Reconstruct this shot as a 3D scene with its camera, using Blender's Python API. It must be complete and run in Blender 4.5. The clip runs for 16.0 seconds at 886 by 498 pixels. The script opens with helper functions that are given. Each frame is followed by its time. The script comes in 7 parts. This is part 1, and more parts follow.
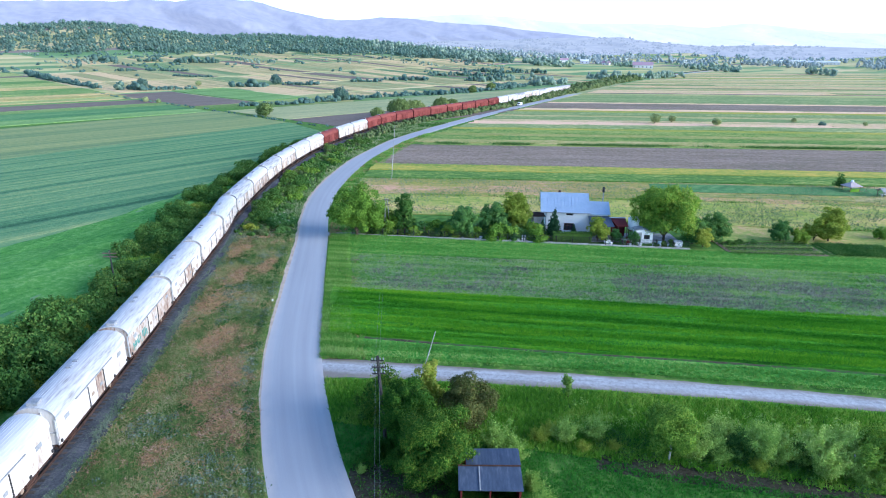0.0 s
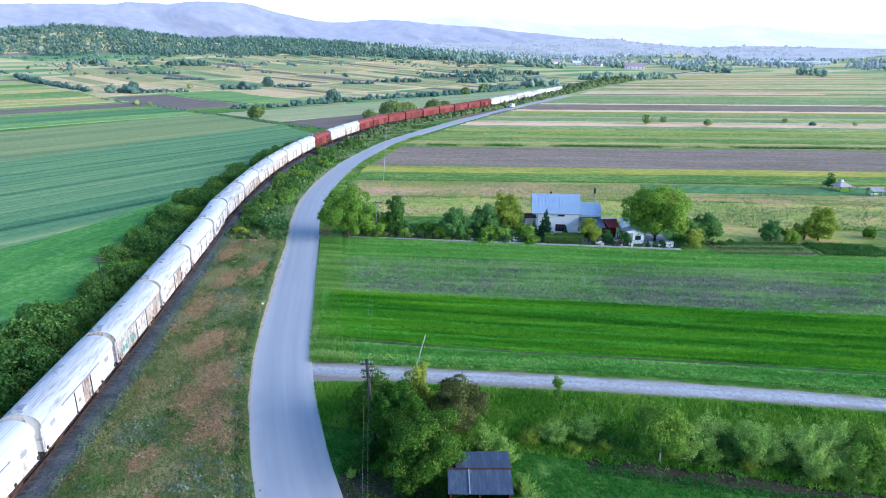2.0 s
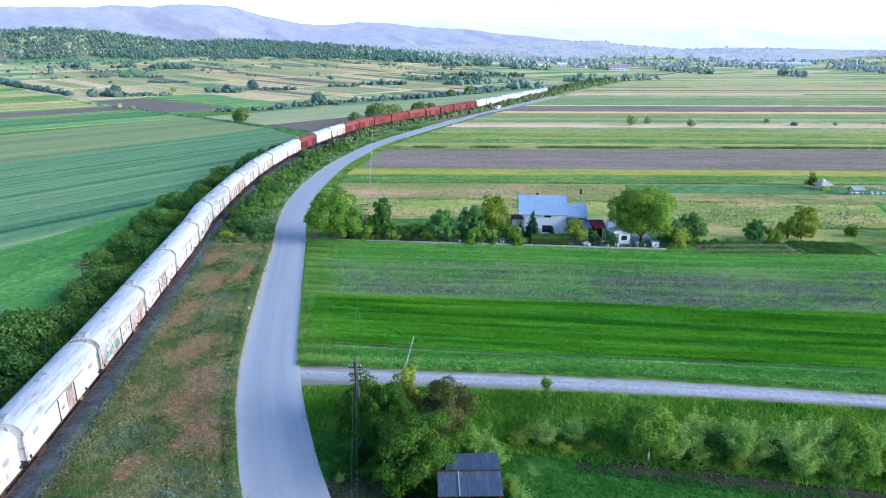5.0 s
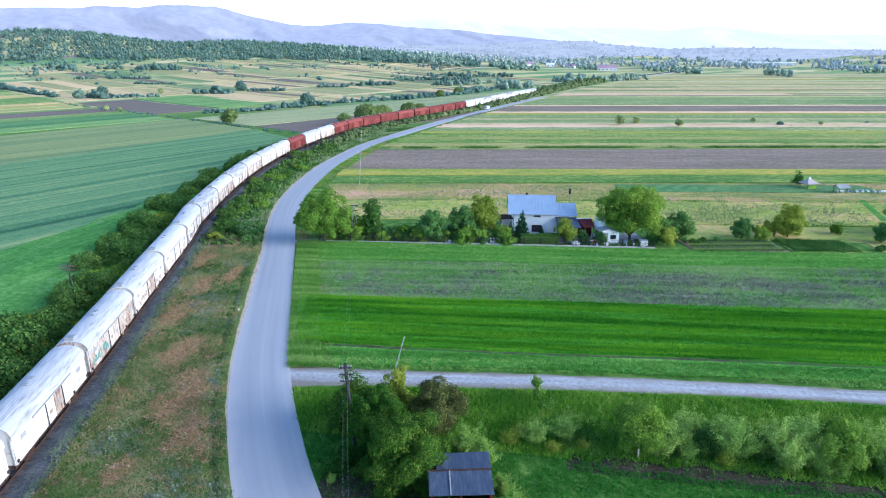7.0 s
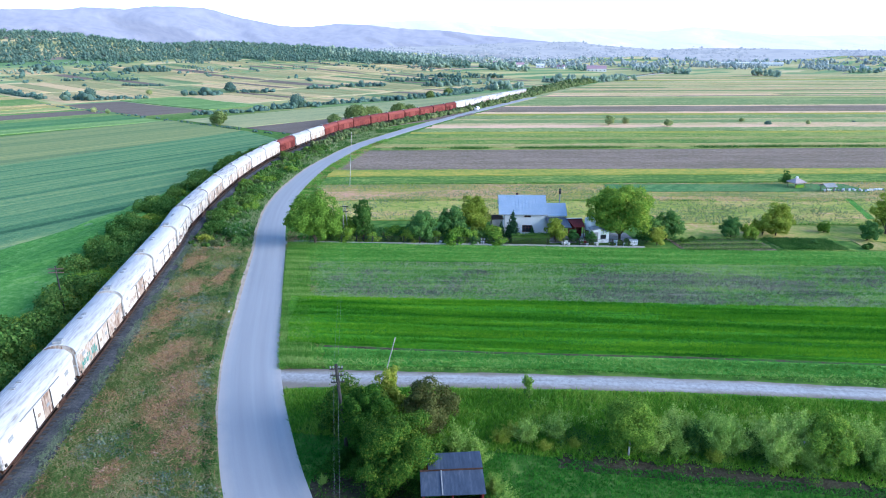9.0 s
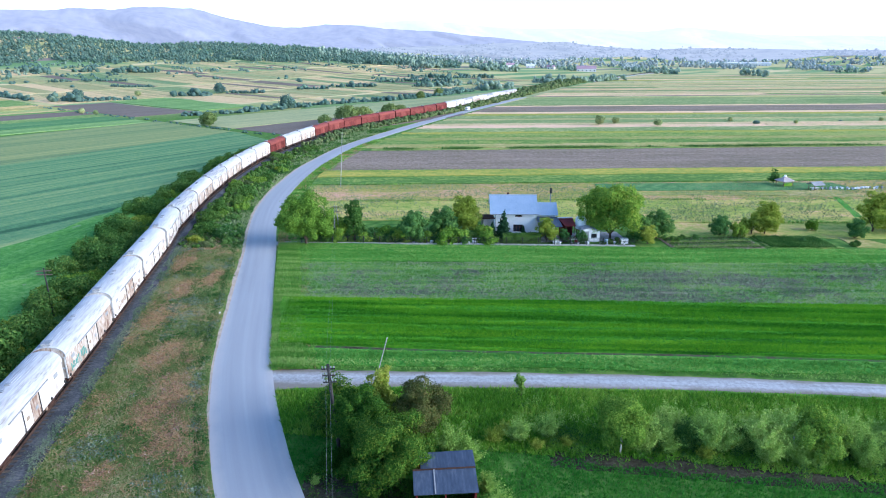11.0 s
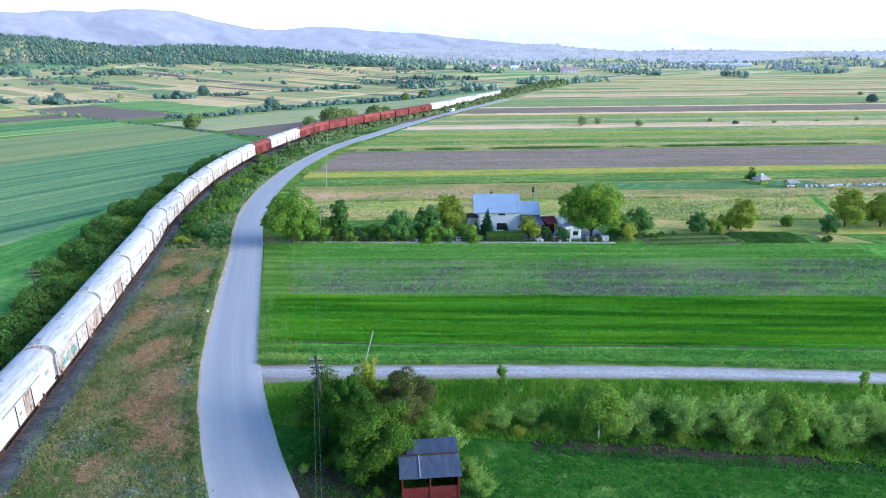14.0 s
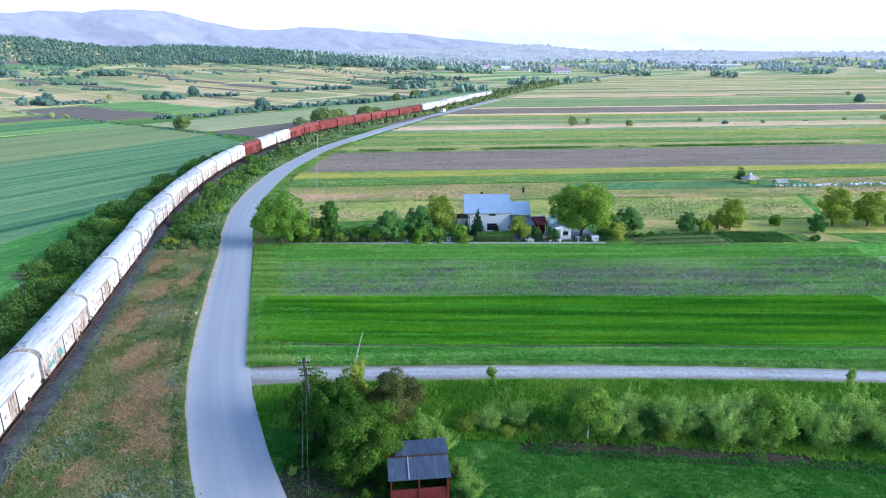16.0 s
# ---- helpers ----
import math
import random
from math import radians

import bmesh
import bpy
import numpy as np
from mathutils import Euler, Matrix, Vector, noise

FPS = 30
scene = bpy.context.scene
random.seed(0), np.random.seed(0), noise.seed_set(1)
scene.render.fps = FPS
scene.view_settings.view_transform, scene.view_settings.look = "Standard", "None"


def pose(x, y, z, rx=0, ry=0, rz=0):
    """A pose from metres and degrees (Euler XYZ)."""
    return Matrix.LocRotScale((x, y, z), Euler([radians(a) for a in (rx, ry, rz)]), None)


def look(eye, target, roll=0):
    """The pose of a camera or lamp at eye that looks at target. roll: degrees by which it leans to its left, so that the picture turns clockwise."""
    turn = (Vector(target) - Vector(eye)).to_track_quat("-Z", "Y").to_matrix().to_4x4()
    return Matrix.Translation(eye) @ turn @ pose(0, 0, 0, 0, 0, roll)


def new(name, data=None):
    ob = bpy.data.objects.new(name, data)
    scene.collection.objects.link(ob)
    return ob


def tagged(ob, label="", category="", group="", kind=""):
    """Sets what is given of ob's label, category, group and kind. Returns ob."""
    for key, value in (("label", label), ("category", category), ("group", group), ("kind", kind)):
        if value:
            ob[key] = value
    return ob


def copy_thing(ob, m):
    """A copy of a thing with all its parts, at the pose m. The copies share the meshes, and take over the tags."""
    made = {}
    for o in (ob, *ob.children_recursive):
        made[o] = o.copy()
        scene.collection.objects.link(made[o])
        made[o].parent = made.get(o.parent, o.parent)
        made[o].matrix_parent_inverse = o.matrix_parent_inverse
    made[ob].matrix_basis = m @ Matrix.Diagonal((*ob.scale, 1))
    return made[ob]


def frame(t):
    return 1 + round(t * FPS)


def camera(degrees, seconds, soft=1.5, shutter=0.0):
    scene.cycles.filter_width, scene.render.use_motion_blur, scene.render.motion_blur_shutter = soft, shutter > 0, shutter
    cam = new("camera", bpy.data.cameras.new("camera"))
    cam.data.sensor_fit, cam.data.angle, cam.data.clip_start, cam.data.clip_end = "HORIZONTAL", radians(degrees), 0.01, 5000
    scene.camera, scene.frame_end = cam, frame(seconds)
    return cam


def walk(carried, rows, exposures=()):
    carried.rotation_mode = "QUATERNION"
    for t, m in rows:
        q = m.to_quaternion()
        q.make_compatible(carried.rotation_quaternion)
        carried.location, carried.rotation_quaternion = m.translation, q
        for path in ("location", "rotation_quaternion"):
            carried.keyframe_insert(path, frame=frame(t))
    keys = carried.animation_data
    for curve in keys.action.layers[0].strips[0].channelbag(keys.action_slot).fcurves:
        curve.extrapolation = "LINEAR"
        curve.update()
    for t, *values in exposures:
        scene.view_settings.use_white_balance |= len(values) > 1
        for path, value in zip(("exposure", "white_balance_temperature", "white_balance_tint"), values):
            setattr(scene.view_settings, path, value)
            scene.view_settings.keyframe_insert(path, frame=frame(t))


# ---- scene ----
cam = camera(70.6, 16.0, soft=1.0)
PATH = [
    (0, look((-0.174, 0.284, 29.550), (-0.114, 38.344, 17.270), 0.40)),
    (0.5, look((0.017, 0.265, 29.568), (0.137, 38.325, 17.308), 0.30)),
    (1, look((0.112, 0.285, 29.570), (0.312, 38.385, 17.350), 0.30)),
    (1.5, look((0.179, 0.391, 29.564), (0.479, 38.471, 17.344), 0.30)),
    (2, look((0.226, 0.452, 29.555), (0.666, 38.552, 17.375), 0.20)),
    (2.5, look((0.248, 0.513, 29.546), (0.807, 38.593, 17.366), 0.20)),
    (3, look((0.255, 0.562, 29.560), (0.955, 38.662, 17.400), 0.10)),
    (3.5, look((0.257, 0.543, 29.557), (1.097, 38.643, 17.417), 0.10)),
    (4, look((0.211, 0.554, 29.531), (1.191, 38.654, 17.431), 0.10)),
    (6.5, look((0.235, 0.425, 29.502), (1.955, 38.525, 17.482), -0.10)),
    (7, look((0.255, 0.403, 29.515), (2.135, 38.503, 17.495), -0.10)),
    (7.5, look((0.267, 0.359, 29.508), (2.267, 38.459, 17.508), -0.10)),
    (8, look((0.260, 0.354, 29.494), (2.440, 38.454, 17.494), -0.10)),
    (8.5, look((0.273, 0.380, 29.465), (2.573, 38.480, 17.485), -0.20)),
    (9, look((0.318, 0.351, 29.461), (2.758, 38.431, 17.501), -0.20)),
    (11.5, look((0.303, 0.256, 29.378), (3.442, 38.296, 17.458), -0.30)),
    (12, look((0.265, -0.046, 29.392), (3.565, 38.014, 17.492), -0.30)),
    (12.5, look((0.205, -0.547, 29.415), (3.645, 37.493, 17.515), -0.30)),
    (13, look((0.185, -1.077, 29.403), (3.765, 36.963, 17.523), -0.30)),
    (13.5, look((0.270, -1.372, 29.404), (3.970, 36.648, 17.544), -0.30)),
    (14, look((0.424, -1.537, 29.378), (4.283, 36.483, 17.538), -0.40)),
    (14.5, look((0.544, -1.615, 29.365), (4.544, 36.385, 17.525), -0.40)),
    (15, look((0.674, -1.610, 29.392), (4.794, 36.370, 17.572), -0.30)),
    (15.5, look((0.713, -1.540, 29.407), (4.953, 36.420, 17.587), -0.30)),
    (16, look((0.716, -1.485, 29.381), (5.076, 36.495, 17.561), -0.40)),
]
walk(cam, PATH, [(0, 1.56, 5000, 14), (16, 1.61, 5120, 14)])

# ---- sky, sun, exposure ----
SUN_AZ, SUN_EL = 111.0, 16.5          # degrees to the right of +y, above the horizon
world = bpy.data.worlds.new("sky")
scene.world = world
world.use_nodes = True
wn = world.node_tree.nodes
sky = wn.new("ShaderNodeTexSky")
sky.sky_type, sky.sun_disc = "NISHITA", False
sky.sun_elevation, sky.sun_rotation = radians(SUN_EL), radians(SUN_AZ)
sky.air_density, sky.dust_density, sky.ozone_density = 1.0, 0.6, 1.5
wn["Background"].inputs[1].default_value = 0.112
world.node_tree.links.new(sky.outputs[0], wn["Background"].inputs[0])
sun_data = bpy.data.lights.new("sun", "SUN")
sun_data.energy, sun_data.angle, sun_data.color = 2.3, radians(45), (1.0, 0.9, 0.74)
sun = new("sun", sun_data)
sun_way = Vector((math.sin(radians(SUN_AZ)) * math.cos(radians(SUN_EL)), math.cos(radians(SUN_AZ)) * math.cos(radians(SUN_EL)), math.sin(radians(SUN_EL))))
sun.matrix_world = look(sun_way * 300, (0, 0, 0))


# ---- materials ----
def node_mat(name):
    m = bpy.data.materials.new(name)
    m.use_nodes = True
    return m, m.node_tree.nodes, m.node_tree.links, m.node_tree.nodes["Principled BSDF"]


def ramp_of(nt, stops):
    r = nt.new("ShaderNodeValToRGB")
    e = r.color_ramp.elements
    while len(e) < len(stops):
        e.new(0.5)
    for el, (p, c) in zip(e, stops):
        if c[1] > c[0] and c[1] > 1.4 * c[2]:      # greens: a little cooler
            c = (c[0] * 1.04, c[1], c[2] * 1.15 + 0.004)
        el.position, el.color = p, (*c, 1)
    return r


def surface(name, stops, scale=1.0, fine=12.0, rough=0.85, bump=0.4, metal=0.0, stretch=(1, 1, 1), turn=0.0, blend=0.5, dist=0.05, vary=0.0, spec=0.08, grain=0.0, weight=0.35, gain=1.3):
    """Two scales of noise through a ramp of colours, with fine relief. turn: degrees about z, stretch: scale along the turned axes."""
    m, n, l, p = node_mat(name)
    tc = n.new("ShaderNodeTexCoord")
    mp = n.new("ShaderNodeMapping")
    mp.vector_type = "TEXTURE"
    mp.inputs["Rotation"].default_value = (0, 0, radians(turn))
    mp.inputs["Scale"].default_value = [1 / a for a in stretch]
    l.new(tc.outputs["Object"], mp.inputs[0])
    a, b = n.new("ShaderNodeTexNoise"), n.new("ShaderNodeTexNoise")
    for t, s, d in ((a, scale, 4), (b, fine, 6)):
        t.inputs["Scale"].default_value, t.inputs["Detail"].default_value = s, d
        t.inputs["Roughness"].default_value = 0.6
        l.new(mp.outputs[0], t.inputs["Vector"])
    mix = n.new("ShaderNodeMix")
    mix.inputs[0].default_value = blend
    l.new(a.outputs["Fac"], mix.inputs[2])
    l.new(b.outputs["Fac"], mix.inputs[3])
    height = mix.outputs[0]
    if grain:
        c = n.new("ShaderNodeTexNoise")
        c.inputs["Scale"].default_value, c.inputs["Detail"].default_value, c.inputs["Roughness"].default_value = grain, 7, 0.75
        l.new(tc.outputs["Object"], c.inputs["Vector"])
        mg = n.new("ShaderNodeMix")
        mg.inputs[0].default_value = weight
        l.new(mix.outputs[0], mg.inputs[2])
        l.new(c.outputs["Fac"], mg.inputs[3])
        height = mg.outputs[0]
    boost = n.new("ShaderNodeMapRange")
    boost.inputs[1].default_value, boost.inputs[2].default_value = 0.5 - 0.5 / gain, 0.5 + 0.5 / gain
    l.new(height, boost.inputs[0])
    fac = height = boost.outputs[0]
    if vary:
        oi = n.new("ShaderNodeObjectInfo")
        ma = n.new("ShaderNodeMath")
        ma.operation = "MULTIPLY_ADD"
        ma.inputs[1].default_value = vary
        ad = n.new("ShaderNodeMath")
        ad.inputs[1].default_value = -vary / 2
        l.new(oi.outputs["Random"], ma.inputs[0])
        l.new(fac, ma.inputs[2])
        l.new(ma.outputs[0], ad.inputs[0])
        fac = ad.outputs[0]
    r = ramp_of(n, stops)
    l.new(fac, r.inputs[0])
    l.new(r.outputs[0], p.inputs["Base Color"])
    p.inputs["Roughness"].default_value, p.inputs["Metallic"].default_value = rough, metal
    p.inputs["Specular IOR Level"].default_value = spec
    if bump:
        bu = n.new("ShaderNodeBump")
        bu.inputs["Strength"].default_value, bu.inputs["Distance"].default_value = bump, dist
        l.new(height, bu.inputs["Height"])
        l.new(bu.outputs[0], p.inputs["Normal"])
    return m


def paving(name, base, worn, dust, half, dusty=0.6, rough=0.8, bump=0.15, grain=9.0, speckle=0.55):
    """A carriageway, u across and v along in metres: faint wheel tracks, old patches, fine grain, and dust blown over the edges."""
    m, n, l, p = node_mat(name)
    tc = n.new("ShaderNodeTexCoord")

    def noisy(scale, sx, sy, detail=5, roughness=0.6):
        mp, t = n.new("ShaderNodeMapping"), n.new("ShaderNodeTexNoise")
        mp.inputs["Scale"].default_value = (sx, sy, 1)
        t.inputs["Scale"].default_value, t.inputs["Detail"].default_value, t.inputs["Roughness"].default_value = scale, detail, roughness
        l.new(tc.outputs["UV"], mp.inputs[0])
        l.new(mp.outputs[0], t.inputs["Vector"])
        return t.outputs["Fac"]

    def calc(op, a, b, c=None):
        q = n.new("ShaderNodeMath")
        q.operation = op
        for i, z in enumerate((a, b, c)):
            if z is None:
                continue
            if isinstance(z, (int, float)):
                q.inputs[i].default_value = z
            else:
                l.new(z, q.inputs[i])
        return q.outputs[0]

    def blend(fac, a, b):
        q = n.new("ShaderNodeMix")
        q.data_type = "RGBA"
        l.new(fac, q.inputs[0])
        for i, z in ((6, a), (7, b)):
            if isinstance(z, tuple):
                q.inputs[i].default_value = (*z, 1)
            else:
                l.new(z, q.inputs[i])
        return q.outputs[2]
    tracks, patches, fine = noisy(1.1, 1.0, 0.018, 3), noisy(0.16, 1.0, 0.5, 6), noisy(grain, 1, 1, 8, 0.75)
    f1 = calc("MULTIPLY_ADD", tracks, 0.8, calc("MULTIPLY_ADD", patches, 0.22, 0.1))
    f1 = calc("MULTIPLY_ADD", calc("SUBTRACT", fine, 0.5), speckle, f1)
    mr = n.new("ShaderNodeMapRange")
    mr.inputs[1].default_value, mr.inputs[2].default_value = 0.4, 0.8
    l.new(f1, mr.inputs[0])
    col = blend(mr.outputs[0], base, worn)
    sep = n.new("ShaderNodeSeparateXYZ")
    l.new(tc.outputs["UV"], sep.inputs[0])
    edge = calc("ADD", calc("ABSOLUTE", sep.outputs[0], 0), calc("MULTIPLY", calc("SUBTRACT", noisy(0.5, 1, 0.6, 7, 0.7), 0.5), 1.6))
    er = n.new("ShaderNodeMapRange")
    er.inputs[1].default_value, er.inputs[2].default_value, er.inputs[4].default_value = half - 0.75, half + 0.1, dusty
    l.new(edge, er.inputs[0])
    l.new(blend(er.outputs[0], col, dust), p.inputs["Base Color"])
    p.inputs["Roughness"].default_value = rough
    p.inputs["Specular IOR Level"].default_value = 0.35
    bu = n.new("ShaderNodeBump")
    bu.inputs["Strength"].default_value, bu.inputs["Distance"].default_value = bump, 0.01
    l.new(fine, bu.inputs["Height"])
    l.new(bu.outputs[0], p.inputs["Normal"])
    return m


def two(c1, c2, lo=0.35, hi=0.65):
    return [(lo, c1), (hi, c2)]


def leafy(name, dark, light, warm=None, through_part=0.36, patchy=0.0, rows=None):
    """Leaves: each leaf its own shade, each plant its own lean. rows: bearing of the sown rows, along which the patches are drawn out."""
    m, n, l, p = node_mat(name)
    geo, oi = n.new("ShaderNodeNewGeometry"), n.new("ShaderNodeObjectInfo")
    ma = n.new("ShaderNodeMath")
    ma.operation = "MULTIPLY_ADD"
    ma.inputs[1].default_value = 0.35
    l.new(oi.outputs["Random"], ma.inputs[0])
    half = n.new("ShaderNodeMath")
    half.operation = "MULTIPLY"
    half.inputs[1].default_value = 0.65
    l.new(geo.outputs["Random Per Island"], half.inputs[0])
    l.new(half.outputs[0], ma.inputs[2])
    r = ramp_of(n, [(0.1, dark), (0.6, light), (1.0, warm or light)])
    fac = ma.outputs[0]
    if patchy:
        tc, nz, sc = n.new("ShaderNodeTexCoord"), n.new("ShaderNodeTexNoise"), n.new("ShaderNodeMapRange")
        nz.inputs["Scale"].default_value, nz.inputs["Detail"].default_value = 0.22 if rows is None else 0.75, 5
        if rows is None:
            l.new(tc.outputs["Object"], nz.inputs["Vector"])
        else:
            mp = n.new("ShaderNodeMapping")
            mp.vector_type = "TEXTURE"
            mp.inputs["Rotation"].default_value = (0, 0, radians(rows))
            mp.inputs["Scale"].default_value = (18, 1, 1)
            l.new(tc.outputs["Object"], mp.inputs[0])
            l.new(mp.outputs[0], nz.inputs["Vector"])
        sc.inputs[1].default_value, sc.inputs[2].default_value = 0.3, 0.7
        sc.inputs[3].default_value, sc.inputs[4].default_value = -patchy, patchy
        l.new(nz.outputs["Fac"], sc.inputs[0])
        ad = n.new("ShaderNodeMath")
        l.new(ma.outputs[0], ad.inputs[0])
        l.new(sc.outputs[0], ad.inputs[1])
        fac = ad.outputs[0]
    l.new(fac, r.inputs[0])
    l.new(r.outputs[0], p.inputs["Base Color"])
    p.inputs["Roughness"].default_value = 0.75
    p.inputs["Specular IOR Level"].default_value = 0.06
    tr = n.new("ShaderNodeBsdfTranslucent")
    l.new(r.outputs[0], tr.inputs[0])
    mx = n.new("ShaderNodeMixShader")
    mx.inputs[0].default_value = through_part
    l.new(p.outputs[0], mx.inputs[1])
    l.new(tr.outputs[0], mx.inputs[2])
    l.new(mx.outputs[0], n["Material Output"].inputs[0])
    return m


ROWS_R, ROWS_L = -5.0, 47.0      # bearings of the field strips, degrees from +x
M = {}
M["grass"] = surface("grass", [(0.3, (0.045, 0.11, 0.012)), (0.5, (0.08, 0.19, 0.02)), (0.7, (0.15, 0.25, 0.035))], 0.12, 3.0, 0.9, 0.8, dist=0.15)
M["mown"] = surface("mown_grass", [(0.3, (0.052, 0.185, 0.0145)), (0.5, (0.0926, 0.284, 0.0242)), (0.72, (0.209, 0.371, 0.0603))], 0.25, 2.2, 0.9, 0.8, dist=0.12, stretch=(0.5, 1, 1), turn=ROWS_R, grain=1.6, weight=0.5, gain=2.6)
M["wheat"] = surface("young_wheat", [(0.2, (0.02, 0.085, 0.004)), (0.42, (0.05, 0.19, 0.005)), (0.6, (0.085, 0.27, 0.006)), (0.8, (0.17, 0.36, 0.01))], 0.45, 1.6, 0.9, 0.9, dist=0.15, stretch=(0.06, 1, 1), turn=-7.8, grain=2.5, weight=0.4, gain=2.4)
M["weeds"] = surface("weedy_fallow", [(0.3, (0.0982, 0.225, 0.048)), (0.5, (0.179, 0.293, 0.09)), (0.65, (0.254, 0.304, 0.132)), (0.8, (0.334, 0.304, 0.216))], 0.18, 1.8, 0.95, 0.9, dist=0.2, stretch=(0.4, 1, 1), turn=ROWS_R, grain=1.5, weight=0.5, gain=2.6)
M["tan"] = surface("dry_meadow", [(0.2, (0.163, 0.245, 0.0379)), (0.42, (0.328, 0.322, 0.0683)), (0.58, (0.491, 0.335, 0.137)), (0.8, (0.654, 0.361, 0.243))], 0.07, 0.6, 0.95, 0.9, dist=0.25, stretch=(0.4, 1, 1), turn=ROWS_R, blend=0.35, grain=0.9, weight=0.4, gain=2.8)
M["tan_green"] = surface("yellowing_meadow", [(0.2, (0.163, 0.277, 0.0336)), (0.45, (0.345, 0.391, 0.0672)), (0.65, (0.545, 0.421, 0.135)), (0.85, (0.725, 0.436, 0.268))], 0.08, 0.6, 0.95, 0.9, dist=0.25, stretch=(0.5, 1, 1), turn=ROWS_R, blend=0.35, grain=0.9, weight=0.4, gain=2.8)
M["yellow"] = surface("yellow_strip", [(0.25, (0.178, 0.266, 0.033)), (0.5, (0.326, 0.347, 0.0495)), (0.75, (0.593, 0.416, 0.077))], 0.12, 0.9, 0.9, 0.6, stretch=(0.25, 1, 1), turn=ROWS_R, dist=0.2, grain=0.9, weight=0.5, gain=2.6)
M["strip"] = surface("green_strip", [(0.35, (0.0893, 0.187, 0.0264)), (0.5, (0.179, 0.285, 0.0462)), (0.65, (0.327, 0.362, 0.0792))], 0.1, 0.7, 0.9, 0.8, stretch=(0.3, 1, 1), turn=ROWS_R, vary=0.2, dist=0.25, grain=0.9, weight=0.5, gain=2.6)
M["pale"] = surface("pale_strip", [(0.3, (0.208, 0.269, 0.054)), (0.5, (0.338, 0.325, 0.096)), (0.7, (0.519, 0.393, 0.18))], 0.08, 0.6, 0.95, 0.8, stretch=(0.3, 1, 1), turn=ROWS_R, vary=0.25, dist=0.25, grain=0.9, weight=0.5, gain=2.6)
# paler copies of strip and pale, muted to stand for distance haze
M["strip_hazed"] = surface("hazed_green_strip", [(0.35, (0.187, 0.27, 0.075)), (0.5, (0.308, 0.362, 0.12)), (0.65, (0.462, 0.439, 0.18))], 0.06, 0.5, 0.95, 0.7, stretch=(0.25, 1, 1), turn=-3, vary=0.45, dist=0.3, grain=0.5, weight=0.5, gain=2.6)
M["pale_hazed"] = surface("hazed_pale_strip", [(0.25, (0.374, 0.352, 0.13)), (0.5, (0.583, 0.439, 0.215)), (0.75, (0.792, 0.52, 0.33))], 0.06, 0.5, 0.95, 0.7, stretch=(0.25, 1, 1), turn=-3, vary=0.45, dist=0.3, grain=0.5, weight=0.5, gain=2.6)
M["mauve"] = surface("bare_earth", [(0.25, (0.151, 0.137, 0.0747)), (0.5, (0.248, 0.189, 0.138)), (0.75, (0.356, 0.273, 0.207))], 0.12, 1.4, 0.95, 1.0, dist=0.3, stretch=(0.15, 1, 1), turn=ROWS_R, vary=0.12, grain=1, weight=0.5, gain=2.6)
M["crop_l"] = surface("tall_green_crop", [(0.2, (0.0446, 0.117, 0.042)), (0.42, (0.112, 0.239, 0.083)), (0.58, (0.177, 0.297, 0.1)), (0.8, (0.329, 0.392, 0.125))], 0.07, 0.42, 0.9, 0.9, dist=0.4, stretch=(0.012, 1, 1), turn=52, blend=0.55, grain=1.2, weight=0.22, gain=2.9)
M["crop_olive"] = surface("olive_green_crop", [(0.18, (0.11, 0.163, 0.075)), (0.42, (0.176, 0.255, 0.08)), (0.6, (0.275, 0.316, 0.1)), (0.78, (0.374, 0.367, 0.13))], 0.08, 0.5, 0.9, 0.8, dist=0.35, stretch=(0.012, 1, 1), turn=50, blend=0.4, grain=0.9, weight=0.3, gain=2.2)
M["crop_light"] = surface("light_green_crop", [(0.3, (0.06, 0.2, 0.024)), (0.5, (0.105, 0.28, 0.04)), (0.7, (0.19, 0.36, 0.08))], 0.12, 0.9, 0.9, 0.9, dist=0.25, stretch=(0.2, 1, 1), turn=70, grain=1.3, weight=0.5, gain=2.4)
M["left_green"] = surface("left_green_strip", [(0.35, (0.129, 0.242, 0.0483)), (0.5, (0.232, 0.326, 0.0725)), (0.65, (0.386, 0.41, 0.121))], 0.08, 0.6, 0.9, 0.6, stretch=(0.15, 1, 1), turn=ROWS_L, vary=0.3, grain=0.7, weight=0.5, gain=2.6)
M["left_pale"] = surface("left_pale_strip", [(0.35, (0.324, 0.318, 0.0915)), (0.5, (0.531, 0.404, 0.147)), (0.65, (0.715, 0.48, 0.221))], 0.05, 0.5, 0.95, 0.6, stretch=(0.15, 1, 1), turn=ROWS_L, vary=0.3, grain=0.6, weight=0.5, gain=2.6)
M["left_earth"] = surface("left_bare_earth", two((0.15, 0.115, 0.09), (0.24, 0.19, 0.145), 0.25, 0.75), 0.06, 1.2, 0.95, 0.8, stretch=(0.2, 1, 1), turn=ROWS_L, grain=0.8, weight=0.5, gain=2.6)
M["cross_green"] = surface("cross_green_strip", [(0.3, (0.123, 0.212, 0.0712)), (0.5, (0.213, 0.291, 0.095)), (0.7, (0.363, 0.366, 0.133))], 0.05, 0.5, 0.9, 0.6, stretch=(0.12, 1, 1), turn=ROWS_L + 90, vary=0.5, grain=0.6, weight=0.4, gain=2.4)
